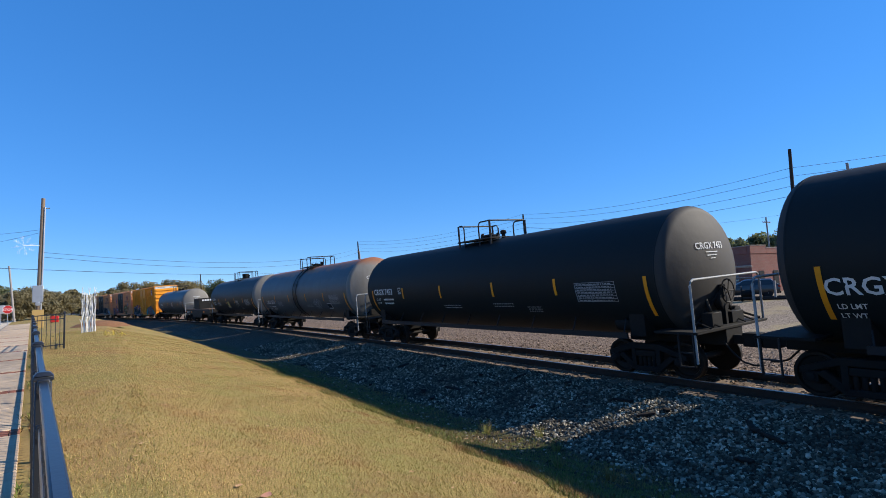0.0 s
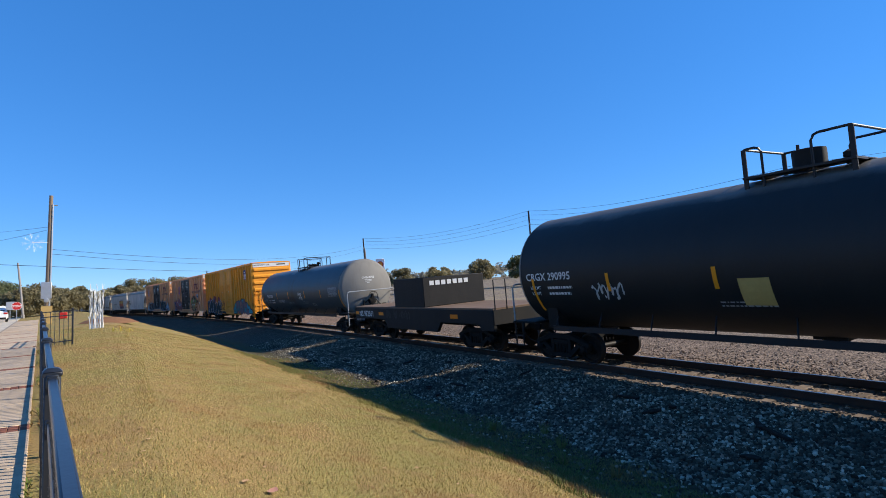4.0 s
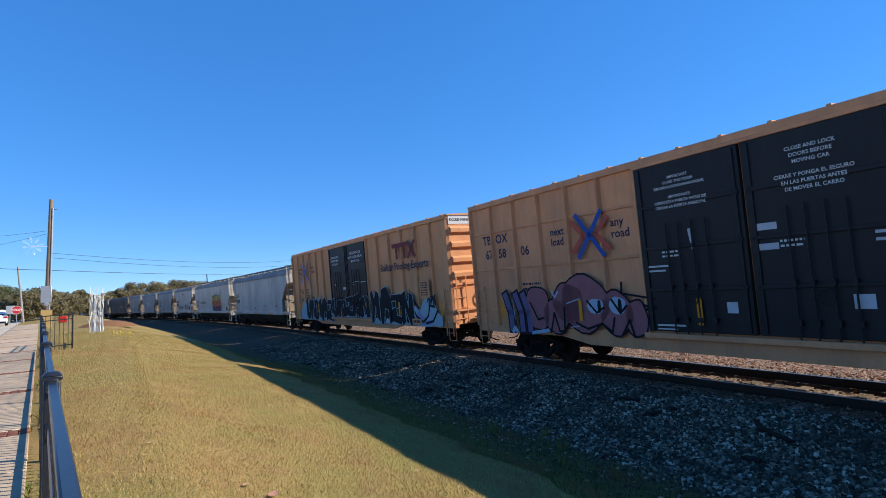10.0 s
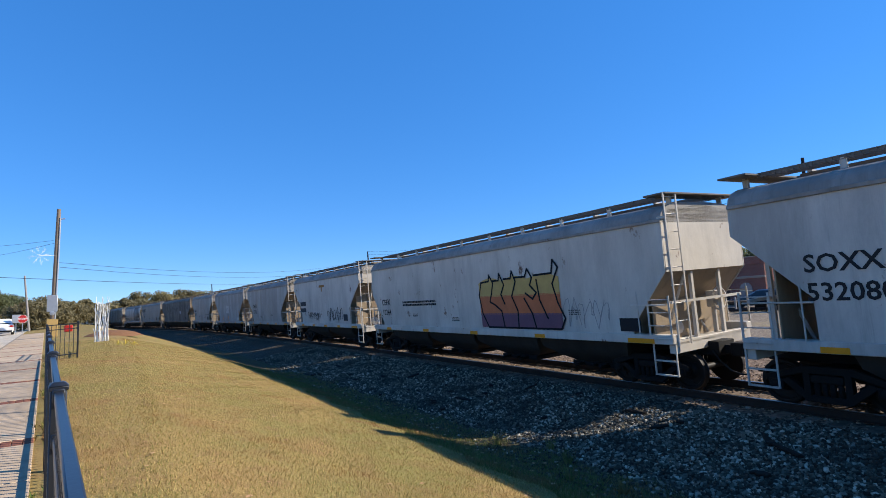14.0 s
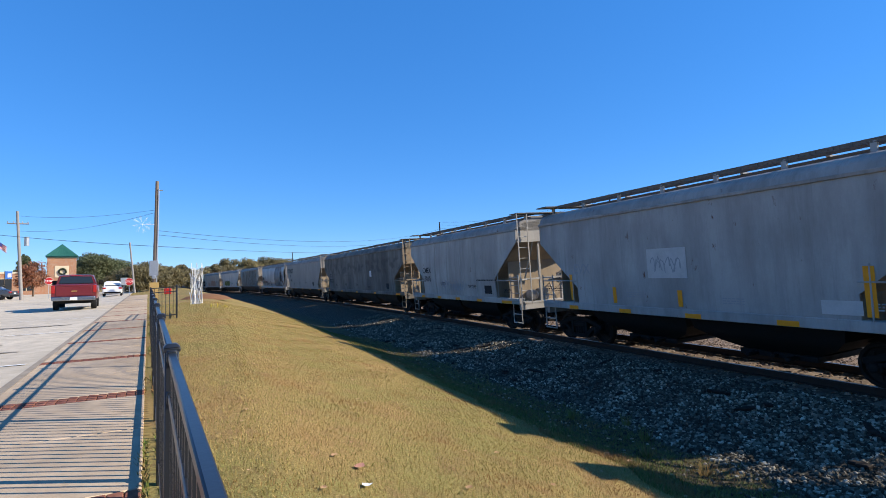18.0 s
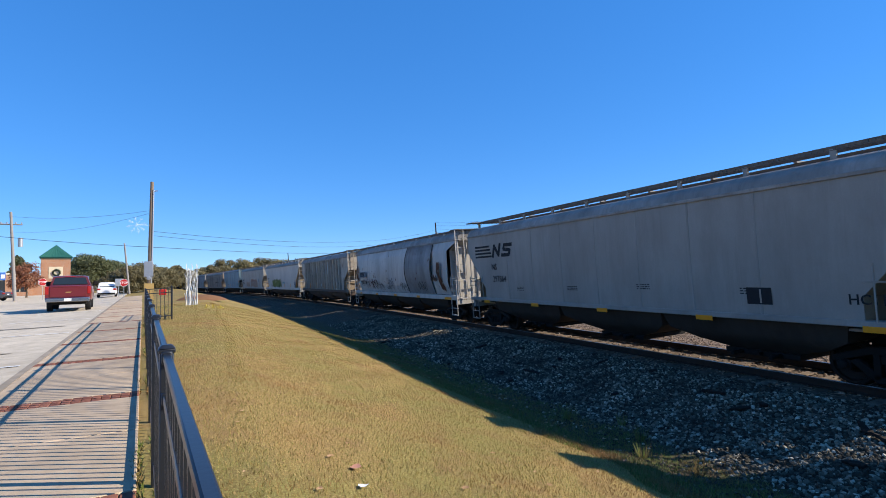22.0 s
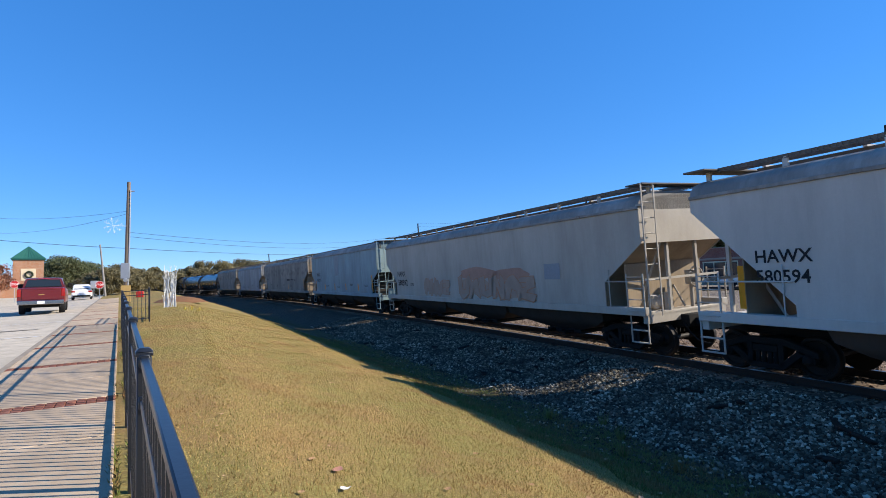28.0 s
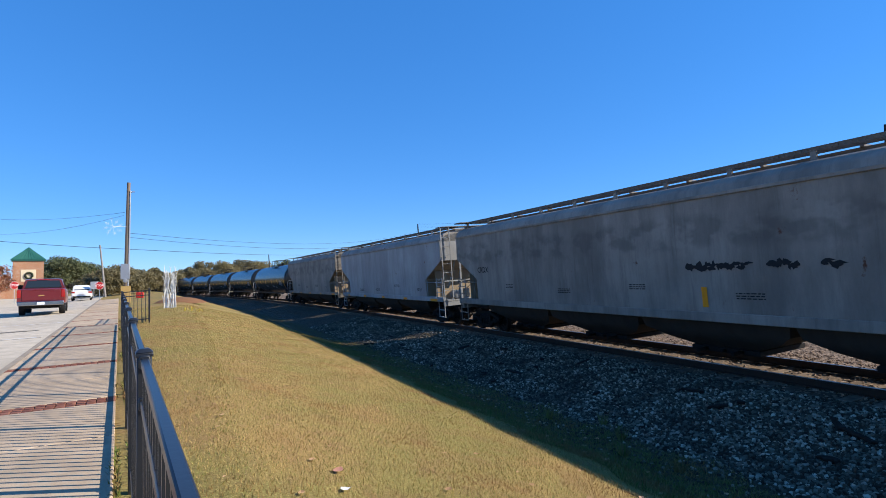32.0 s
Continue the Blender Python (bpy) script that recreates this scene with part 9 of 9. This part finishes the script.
fp = thing("flagpole", "white flagpole with a striped flag hanging in the breeze", "flagpole", at=pose(x, y, gz(x, y), 0, 0, 10))
part("pole", Mesh().tube([(0, 0, -0.1), (0, 0, 7.1)], [0.07, 0.04], 8), SIGN_WHITE, fp)
part("finial", Mesh().lathe([(7.1, 0.02), (7.16, 0.07), (7.23, 0.07), (7.28, 0.02)], 0, 0, 10, "z"), GALV, fp)
FLAG_RED, FLAG_BLUE = plain("red_flag_cloth", (0.42, 0.04, 0.05), 0.8, 0, 0.15, 4, 0.05), plain("blue_flag_cloth", (0.035, 0.05, 0.2), 0.8, 0, 0.15, 4, 0.05)


def flag_piece(u0, u1, v0, v1, off):
    """A cloth strip that droops and folds away from the pole."""
    mb = Mesh()
    for sgn in (0.0, 0.012):
        rows = []
        for i in range(9):
            u = u0 + (u1 - u0) * i / 8
            for v in (v0, v1):
                rows.append((0.07 + 0.72 * u, 0.12 * math.sin(5 * u) + off + sgn, 6.9 - v - 0.62 * u))
        mb.add(rows, [(2 * i, 2 * i + 1, 2 * i + 3, 2 * i + 2) for i in range(8)])
    return mb


for k in range(7):
    part("flag_stripe", flag_piece(0.0, 1.0, 0.11 * k, 0.11 * k + 0.11, 0.0), FLAG_RED if k % 2 == 0 else SIGN_WHITE, fp)
part("flag_canton", flag_piece(0.0, 0.42, -0.005, 0.44, -0.02), FLAG_BLUE, fp, "dark blue corner of the flag")
x, y = polar(-16.95, 80)
sg = thing("banner_sign", "blue and white banner on a thin post", "sign", at=pose(x, y, gz(x, y), 0, 0, 16))
part("post", Mesh().tube([(-0.3, 0, -0.1), (-0.3, 0, 3.25)], 0.04, 8), POLE_DARK, sg)
part("panel", Mesh().box(-0.28, 0.36, -0.02, 0.02, 2.3, 3.2), plain("blue_banner_cloth", (0.05, 0.16, 0.5), 0.7, 0, 0.15, 4, 0), sg, "blue banner", 0.005)
part("emblem", Mesh().box(-0.05, 0.3, -0.028, -0.02, 2.5, 2.95), SIGN_WHITE, sg, "white block on the banner")

x, y = polar(55.3, 60)
g = gz(x, y)
yaw = -96.5
corner = pose(x, y, g, 0, 0, -56.5) @ Vector((6.2, 0, 0))
x, y = (corner - pose(0, 0, 0, 0, 0, yaw) @ Vector((6.2, 0, 0))).xy
bb = thing("brick_building", "single-storey red brick building with a stepped parapet", "building", at=pose(x, y, g - 0.1, 0, 0, yaw))
# front faces the railway; local x runs to its right, local y away
part("wall", Mesh().box(-12, 6.2, 0, 12, -0.3, 4.2), RED_BRICK, bb)
part("front_parapet", Mesh().box(-3.6, 5.88, -0.06, 0.3, 4.2, 4.95), RED_BRICK, bb, "raised brick parapet of the front", 0.01)
STONE_TRIM = plain("stone_coping", (0.36, 0.29, 0.24), 0.9, 0, 0.2, 3)
for i in range(5):
    part("parapet", Mesh().box(5.9, 6.24, -0.04 + 2.4 * i, 2.36 + 2.4 * i, 4.2, 5.0 - 0.22 * i), RED_BRICK, bb, "stepped brick parapet", 0.01)
    part("coping", Mesh().box(5.87, 6.28, -0.08 + 2.4 * i, 2.36 + 2.4 * i, 5.0 - 0.22 * i, 5.07 - 0.22 * i), STONE_TRIM, bb, "stone coping", 0.01)
part("coping", Mesh().box(-12.1, -3.62, -0.12, 0.3, 4.2, 4.28), STONE_TRIM, bb, bevel=0.01)
part("coping", Mesh().box(-3.65, 5.86, -0.12, 0.34, 4.95, 5.03), STONE_TRIM, bb, bevel=0.01)
part("cornice", Mesh().box(-12.1, 6.3, -0.2, 0.0, 2.95, 3.08).box(-12.1, 6.3, -0.1, 0.0, 2.85, 2.95), STONE_TRIM, bb, "stone cornice over the windows", 0.01)
PALE_PANE = glass("sky_grey_window_glass", (0.16, 0.18, 0.2))
for x0 in (-2.4, 3.4):
    arch = [(x0 + 0.7 + 0.7 * math.cos(math.pi * k / 8), 1.75 + 0.7 * math.sin(math.pi * k / 8)) for k in range(9)]
    wn_ = part("window", Mesh().prism([(x0, 0.6), (x0 + 1.4, 0.6)] + arch, -0.05, 0.05, "y"), PALE_PANE, bb, "arched window")
    part("frame", Mesh().box(x0 + 0.66, x0 + 0.74, -0.09, -0.052, 0.6, 2.44).box(x0, x0 + 1.4, -0.085, -0.052, 1.6, 1.68), CREAM, wn_)
    part("sill", Mesh().box(x0 - 0.08, x0 + 1.48, -0.14, 0.0, 0.5, 0.6), STONE_TRIM, wn_)
shop = part("shop_front", Mesh().box(-9.5, -4.6, -0.05, 0.05, 0.35, 2.6), WINDOW_GLASS, bb, "dark shop window")
for x0 in (-9.55, -7.95, -6.3, -4.65):
    part("mullion", Mesh().box(x0, x0 + 0.1, -0.1, -0.052, 0.3, 2.65), CREAM, shop)
part("transom", Mesh().box(-9.55, -4.55, -0.12, -0.102, 2.55, 2.68), CREAM, shop)
part("door", Mesh().box(0.6, 2.2, -0.06, 0.05, 0, 2.3), WINDOW_GLASS, bb, "dark glass door")
part("pediment", Mesh().prism([(0.1, 3.1), (2.7, 3.1), (1.4, 3.75)], -0.45, 0.0, "y"), RED_BRICK, bb, "small gable over the door")
part("pediment_trim", Mesh().prism([(-0.1, 3.08), (0.12, 3.08), (1.4, 3.72), (2.68, 3.08), (2.9, 3.08), (1.4, 3.9)], -0.52, -0.452, "y"), CREAM, bb, "white sloping trim of the gable")
part("plaque", Mesh().box(1.2, 1.65, -0.1, -0.06, 4.25, 4.75), STONE_TRIM, bb, "square stone plaque", 0.01)
for i in range(5):
    part("end_window", Mesh().box(6.17, 6.25, 1.0 + 2.2 * i, 1.75 + 2.2 * i, 0.9, 2.5), WINDOW_GLASS, bb)
# long shed behind the line and a restaurant sign far along the yard
x, y = polar(20.5, 128)
sh = thing("yard_shed", "low pale shed far along the yard", "shed", at=pose(x, y, gz(x, y), 0, 0, -20))
part("wall", Mesh().box(-7, 7, 0, 8, -0.2, 2.3), plain("pale_metal_cladding", (0.5, 0.48, 0.45), 0.7, 0, 0.15, 2), sh)
part("roof", Mesh().prism([(-0.3, 2.3), (8.3, 2.3), (4, 3.4)], -7.2, 7.2, "x"), plain("brown_roof_sheet", (0.16, 0.1, 0.08), 0.8, 0, 0.2, 2), sh)
x, y, z = at_el(23.9, 118, 1.65)
g = gz(x, y)
sg = thing("restaurant_sign", "tall restaurant sign with a plain round emblem", "sign", at=pose(x, y, g, 0, 0, -24))
h = z - g
part("pole", Mesh().tube([(0, 0, -0.2), (0, 0, h - 1.2)], 0.16, 8), POLE_DARK, sg)
part("panel", Mesh().box(-0.95, 0.95, -0.12, 0.12, h - 1.25, h + 1.25), SIGN_WHITE, sg, "white sign panel", 0.03)
for r0, r1, m_, o in ((0.72, 0.0, plain("sign_red", (0.55, 0.06, 0.04), 0.5, 0, 0.1, 4, 0), 0.13), (0.5, 0.0, plain("sign_orange", (0.7, 0.3, 0.05), 0.5, 0, 0.1, 4, 0), 0.14)):
    part("emblem", Mesh().lathe([(-o, 0.01), (-o, r0), (-o + 0.01, r0)], 0, h, 20), m_, sg)
part("lower_panel", Mesh().box(-0.8, 0.8, -0.08, 0.08, h - 1.9, h - 1.45), plain("sign_red_low", (0.5, 0.08, 0.06), 0.5, 0, 0.1, 4, 0), sg)
# siding rails and small things in the yard
sd = thing("siding_track", "dark siding rails across the gravel yard", "railway track", kind="structure")
a0, a1 = Vector((*polar(46, 47.5), 0)), Vector((*polar(78, 43), 0))
dr = (a1 - a0).normalized()
sv = Vector((-dr.y, dr.x, 0))
for o in (0.0, 1.5):
    mb = Mesh()
    pts = []
    for i in range(13):
        p = a0.lerp(a1, i / 12) + sv * o
        pts.append((p.x, p.y, gz(p.x, p.y) + 0.1))
    mb.tube(pts, 0.09, 4)
    part("rail", mb, RAIL_SIDE, sd)
for az, d, h in ((58.6, 45, 1.0), (62.9, 44, 1.3)):
    x, y = polar(az, d)
    lone("marker_post", Mesh().box(x - 0.06, x + 0.06, y - 0.06, y + 0.06, gz(x, y) - 0.1, gz(x, y) + h), POLE_GREY, "short grey marker post in the gravel yard", "post", "marker posts", bevel=0.01)
x, y = polar(65.5, 44)
g = gz(x, y)
lone("orange_marker", Mesh().lathe([(g, 0.2), (g + 0.04, 0.2), (g + 0.05, 0.12), (g + 0.75, 0.07), (g + 1.2, 0.05), (g + 1.22, 0.01)], x, y, 10, "z"), plain("orange_plastic", (0.6, 0.12, 0.02), 0.6, 0, 0.15, 5), "orange plastic marker standing in the gravel", "marker")
x, y = polar(60.6, 43)
g = gz(x, y)
lone("cable_spool", Mesh().lathe([(-0.35, 0.1), (-0.35, 0.55), (-0.27, 0.55), (-0.27, 0.25), (0.27, 0.25), (0.27, 0.55), (0.35, 0.55), (0.35, 0.1)], 0.0, 0.55, 16, "y"), BLACK_STEEL, "dark round spool lying in the yard", "spool", at=pose(x, y, g, 0, 0, 30))

# ---------------------------------------------------------------- small pieces of the line, lawn and pavement
brick_me = Mesh().box(-0.081, 0.081, -0.047, 0.047, -0.06, 0.0).mesh("brick", BRICK, 0.006)
for y in band_y:
    if not 0 < y < 34:
        continue
    for i in range(32):
        b = 0.11 + 0.05 + 0.0995 * (i // 2)
        yy = y + BAND_SKEW * (b - 0.11) + (i % 2 - 0.5) * 0.17
        x = beside(yy, b)
        k = part("brick", brick_me, None, pavement)
        k.matrix_basis = pose(x, yy, gz(x, yy) + 0.03 + random.uniform(-0.004, 0.002), random.uniform(-1, 1), random.uniform(-1, 1), 90 - math.degrees(math.atan(BAND_SKEW)) + random.uniform(-1.5, 1.5))
tie_me = Mesh().box(-1.3, 1.3, -0.115, 0.115, -0.37, -0.185).mesh("tie", TIE_DUSTY, 0.012)
for i in range(240):
    s = -6 + 0.52 * i
    k = part("tie", tie_me, None, track)
    k.matrix_basis = line_pose(s) @ pose(random.uniform(-0.05, 0.05), random.uniform(-0.02, 0.02), random.uniform(-0.01, 0.01), 0, 0, random.uniform(-1.2, 1.2))

# crushed stone on the bank and between the rails
rng = np.random.default_rng(11)
phi = (1 + 5 ** 0.5) / 2
ico = np.array([(-1, phi, 0), (1, phi, 0), (-1, -phi, 0), (1, -phi, 0), (0, -1, phi), (0, 1, phi), (0, -1, -phi), (0, 1, -phi), (phi, 0, -1), (phi, 0, 1), (-phi, 0, -1), (-phi, 0, 1)]) / 1.9
tri = np.array([(0, 11, 5), (0, 5, 1), (0, 1, 7), (0, 7, 10), (0, 10, 11), (1, 5, 9), (5, 11, 4), (11, 10, 2), (10, 7, 6), (7, 1, 8), (3, 9, 4), (3, 4, 2), (3, 2, 6), (3, 6, 8), (3, 8, 9), (4, 9, 5), (2, 4, 11), (6, 2, 10), (8, 6, 7), (9, 8, 1)])


def stones(name, label, n, s_range, u_range, size, mat, lift=0.0):
    s = s_range[0] + (s_range[1] - s_range[0]) * rng.uniform(0, 1, n) ** 1.5
    u = rng.uniform(*u_range, n)
    x, y = plan_line(s, u)
    x, y, z = canted(x, y, plan_z(x, y) + lift)
    sc = rng.uniform(*size, n)[:, None, None] * rng.uniform(0.6, 1.3, (n, 1, 3))
    shape = ico[None] * rng.uniform(0.72, 1.25, (n, 12, 1))
    ang = rng.uniform(0, 6.28, n)
    c, sn = np.cos(ang)[:, None], np.sin(ang)[:, None]
    p = shape * sc
    p = np.stack([p[..., 0] * c - p[..., 1] * sn, p[..., 0] * sn + p[..., 1] * c, p[..., 2]], -1)
    p += np.stack([x, y, z], -1)[:, None, :]
    f = (tri[None] + 12 * np.arange(n)[:, None, None]).reshape(-1, 3)
    tagged(new(name, raw_mesh(name, p.reshape(-1, 3), f, mat)), label, "gravel", kind="stuff")


def granite():
    """Mostly dark stones with a few pale ones, each of one tone."""
    m, n, l, b = nodes_of("crushed_grey_granite")
    g_ = n.new("ShaderNodeNewGeometry").outputs["Random Per Island"]
    tc = n.new("ShaderNodeTexCoord").outputs["Object"]
    c = ramp(n, l, g_, [(0.0, (0.025, 0.021, 0.015)), (0.5, (0.095, 0.082, 0.058)), (0.82, (0.235, 0.204, 0.148)), (1.0, (0.6, 0.53, 0.4))])
    c = mixed(n, l, ramp(n, l, noise_at(n, l, tc, 0.9, 5), [(0.45, 0.0), (0.65, 0.75)]), c, (0.035, 0.03, 0.023))
    l.new(c, b.inputs["Base Color"])
    b.inputs["Roughness"].default_value = 0.85
    b.inputs["Specular IOR Level"].default_value = 0.12
    return m


STONE = granite()
STONE_RUSTY = random_tint("rust_dusted_granite", (0.075, 0.048, 0.032), (0.46, 0.335, 0.235), 0.9, True, 30)
stones("crushed_stone_bank", "grey crushed stone covering the bank below the rails", 54000, (1.0, 34), (-5.05, -1.35), (0.018, 0.045), STONE)
stones("crushed_stone_bed", "rust-dusted crushed stone between and beside the rails", 17000, (0.0, 42), (-1.4, 7.5), (0.02, 0.042), STONE_RUSTY)
stones("stray_stones", "stray stones scattered in the weedy ditch", 2600, (1.0, 28), (-6.2, -4.9), (0.014, 0.035), STONE)

# old timber scraps on the bank
r = random.Random(21)
for i in range(30):
    s, u = r.uniform(4, 24), r.uniform(-5.0, -2.0)
    x, y, _ = on_line(s, u)
    ln = r.uniform(0.08, 0.27)
    wd = r.uniform(0.6, 1.3)
    mb = Mesh().prism([(-ln, -0.03 * wd), (-ln * 0.3, -0.06 * wd), (ln * 0.7, -0.04 * wd), (ln, 0.03 * wd), (ln * 0.45, 0.02 * wd), (ln * 0.2, 0.06 * wd), (-ln * 0.6, 0.035 * wd), (-ln * 0.85, 0.06 * wd)], -0.02, 0.03, "z")
    lone("wood_scrap", mb, TIE_WOOD, "dark splintered scrap of old tie wood on the stones", "wood scrap", "wood scraps", bevel=0.008, at=pose(x, y, gz(x, y) + 0.05, r.uniform(-12, 12), r.uniform(-12, 12), r.uniform(0, 180)))

# turf blades, weeds in the ditch and along the sidewalk
def blades(name, label, n, place, height, width, mat):
    x, y = place(n)
    x, y, z = laid(x, y, plan_z(x, y) - 0.006)
    h = rng.uniform(*height, n)
    a = rng.uniform(0, 6.28, n)
    w = rng.uniform(*width, n)
    lx, ly = rng.normal(0, 0.45, n) * h, rng.normal(0, 0.45, n) * h
    dx, dy = np.cos(a) * w, np.sin(a) * w
    v = np.stack([np.stack([x - dx, y - dy, z], -1), np.stack([x + dx, y + dy, z], -1), np.stack([x + lx, y + ly, z + h], -1)], 1).reshape(-1, 3)
    tagged(new(name, raw_mesh(name, v, np.arange(n * 3).reshape(-1, 3), mat)), label, "grass", kind="stuff")


def lawn(n):
    y = 0.6 + 34 * rng.uniform(0, 1, n) ** 1.7
    u0 = FENCE_X + FENCE_SLOPE * (y - FENCE_Y)
    u1 = TRACK_X - CURVE * y * y / 2 - 7.0
    return u0 + (u1 - u0) * rng.uniform(0.005, 1, n), y


def ditch(n):
    y = 1.5 + 24 * rng.uniform(0, 1, n) ** 1.4
    return TRACK_X - CURVE * y * y / 2 - (7.4 - 2.4 * rng.uniform(0, 1, n) ** 1.5) - 0.2 * np.sin(3 * y), y


def verge(n):
    y = rng.uniform(1.5, 24, n)
    return FENCE_X + FENCE_SLOPE * (y - FENCE_Y) - rng.uniform(-0.04, 0.13, n) * (0.6 + 0.4 * np.sin(1.7 * y)), y


def blade_material(name, cols):
    m, n, l, b = nodes_of(name)
    g_ = n.new("ShaderNodeNewGeometry").outputs["Random Per Island"]
    tc = n.new("ShaderNodeTexCoord").outputs["Object"]
    c = ramp(n, l, g_, [(i / (len(cols) - 1), c_) for i, c_ in enumerate(cols)])
    c = mixed(n, l, ramp(n, l, noise_at(n, l, tc, 0.5, 4), [(0.46, 0.0), (0.64, 0.42)]), c, (0.225, 0.2, 0.055))
    c = mixed(n, l, ramp(n, l, noise_at(n, l, tc, 1.1, 5), [(0.5, 0.0), (0.64, 0.75)]), c, (0.3, 0.155, 0.065))
    l.new(c, b.inputs["Base Color"])
    b.inputs["Roughness"].default_value = 0.8
    b.inputs["Specular IOR Level"].default_value = 0.12
    return m


TURF = blade_material("dry_turf_blades", [(0.174, 0.109, 0.042), (0.384, 0.264, 0.096), (0.565, 0.405, 0.170), (0.288, 0.245, 0.077), (0.172, 0.200, 0.048)])
WEED = blade_material("weed_blades", [(0.07, 0.11, 0.025), (0.15, 0.19, 0.045), (0.27, 0.21, 0.085), (0.16, 0.11, 0.05)])
blades("turf", "short dry tan and green lawn grass", 440000, lawn, (0.014, 0.04), (0.0016, 0.0042), TURF)
blades("ditch_weeds", "green and brown weeds in the ditch", 60000, ditch, (0.02, 0.09), (0.003, 0.008), WEED)
def bank_edge(n):
    y = 1.0 + 26 * rng.uniform(0, 1, n) ** 1.3
    return TRACK_X - CURVE * y * y / 2 - 6.95 - 0.35 * np.abs(rng.normal(0, 0.6, n)), y


blades("edge_grass", "longer dry grass along the brink of the ditch", 6000, bank_edge, (0.02, 0.07), (0.002, 0.005), WEED)
blades("verge_weeds", "green weeds between fence and sidewalk", 9000, verge, (0.02, 0.08), (0.004, 0.011), WEED)
for s, u in ((7.5, -5.2), (5.9, -5.6), (9.2, -5.5), (8.3, -4.9), (6.7, -5.9)):
    x, y, _ = on_line(s, u)
    mb = Mesh()
    for i in range(46):
        a, t = r.uniform(0, 6.28), r.uniform(0.05, 0.2)
        hh = r.uniform(0.12, 0.3)
        p = (x + 0.05 * math.cos(a), y + 0.05 * math.sin(a), gz(x, y))
        q = (x + t * math.cos(a), y + t * math.sin(a), gz(x, y) + hh)
        mb.add([(p[0] - 0.006, p[1], p[2]), (p[0] + 0.006, p[1], p[2]), q], [(0, 1, 2)])
    lone("weed_tuft", mb, WEED, "tuft of green weeds at the foot of the stone bank", "weed", "weed tufts")


# ---------------------------------------------------------------- motion of the train
def travelled(t):
    """Metres rolled since the start, at an even speed."""
    return 11.69 * t + 0.00077 * t * t


def motions():
    times = [i * 0.5 for i in range(65)]
    for car, front, length, sets in CARS:
        mid = front + length / 2 + travelled(9.0)
        walk(car, [(t, line_pose(mid - travelled(t))) for t in times])
        for ob, y in sets:
            near_t = [i / 30 for i in range(961) if -14 < mid + y - travelled(i / 30) < 42]
            if len(near_t) < 2:
                continue
            rows = [(t, pose(0, y, WHEEL_R) @ Matrix.Rotation((travelled(t) - travelled(near_t[0])) / WHEEL_R, 4, "X")) for t in near_t]
            if near_t[0] > 0:
                rows.insert(0, (0.0, rows[0][1]))
            if near_t[-1] < 32:
                rows.append((32.0, rows[-1][1]))
            walk(ob, rows)


motions()
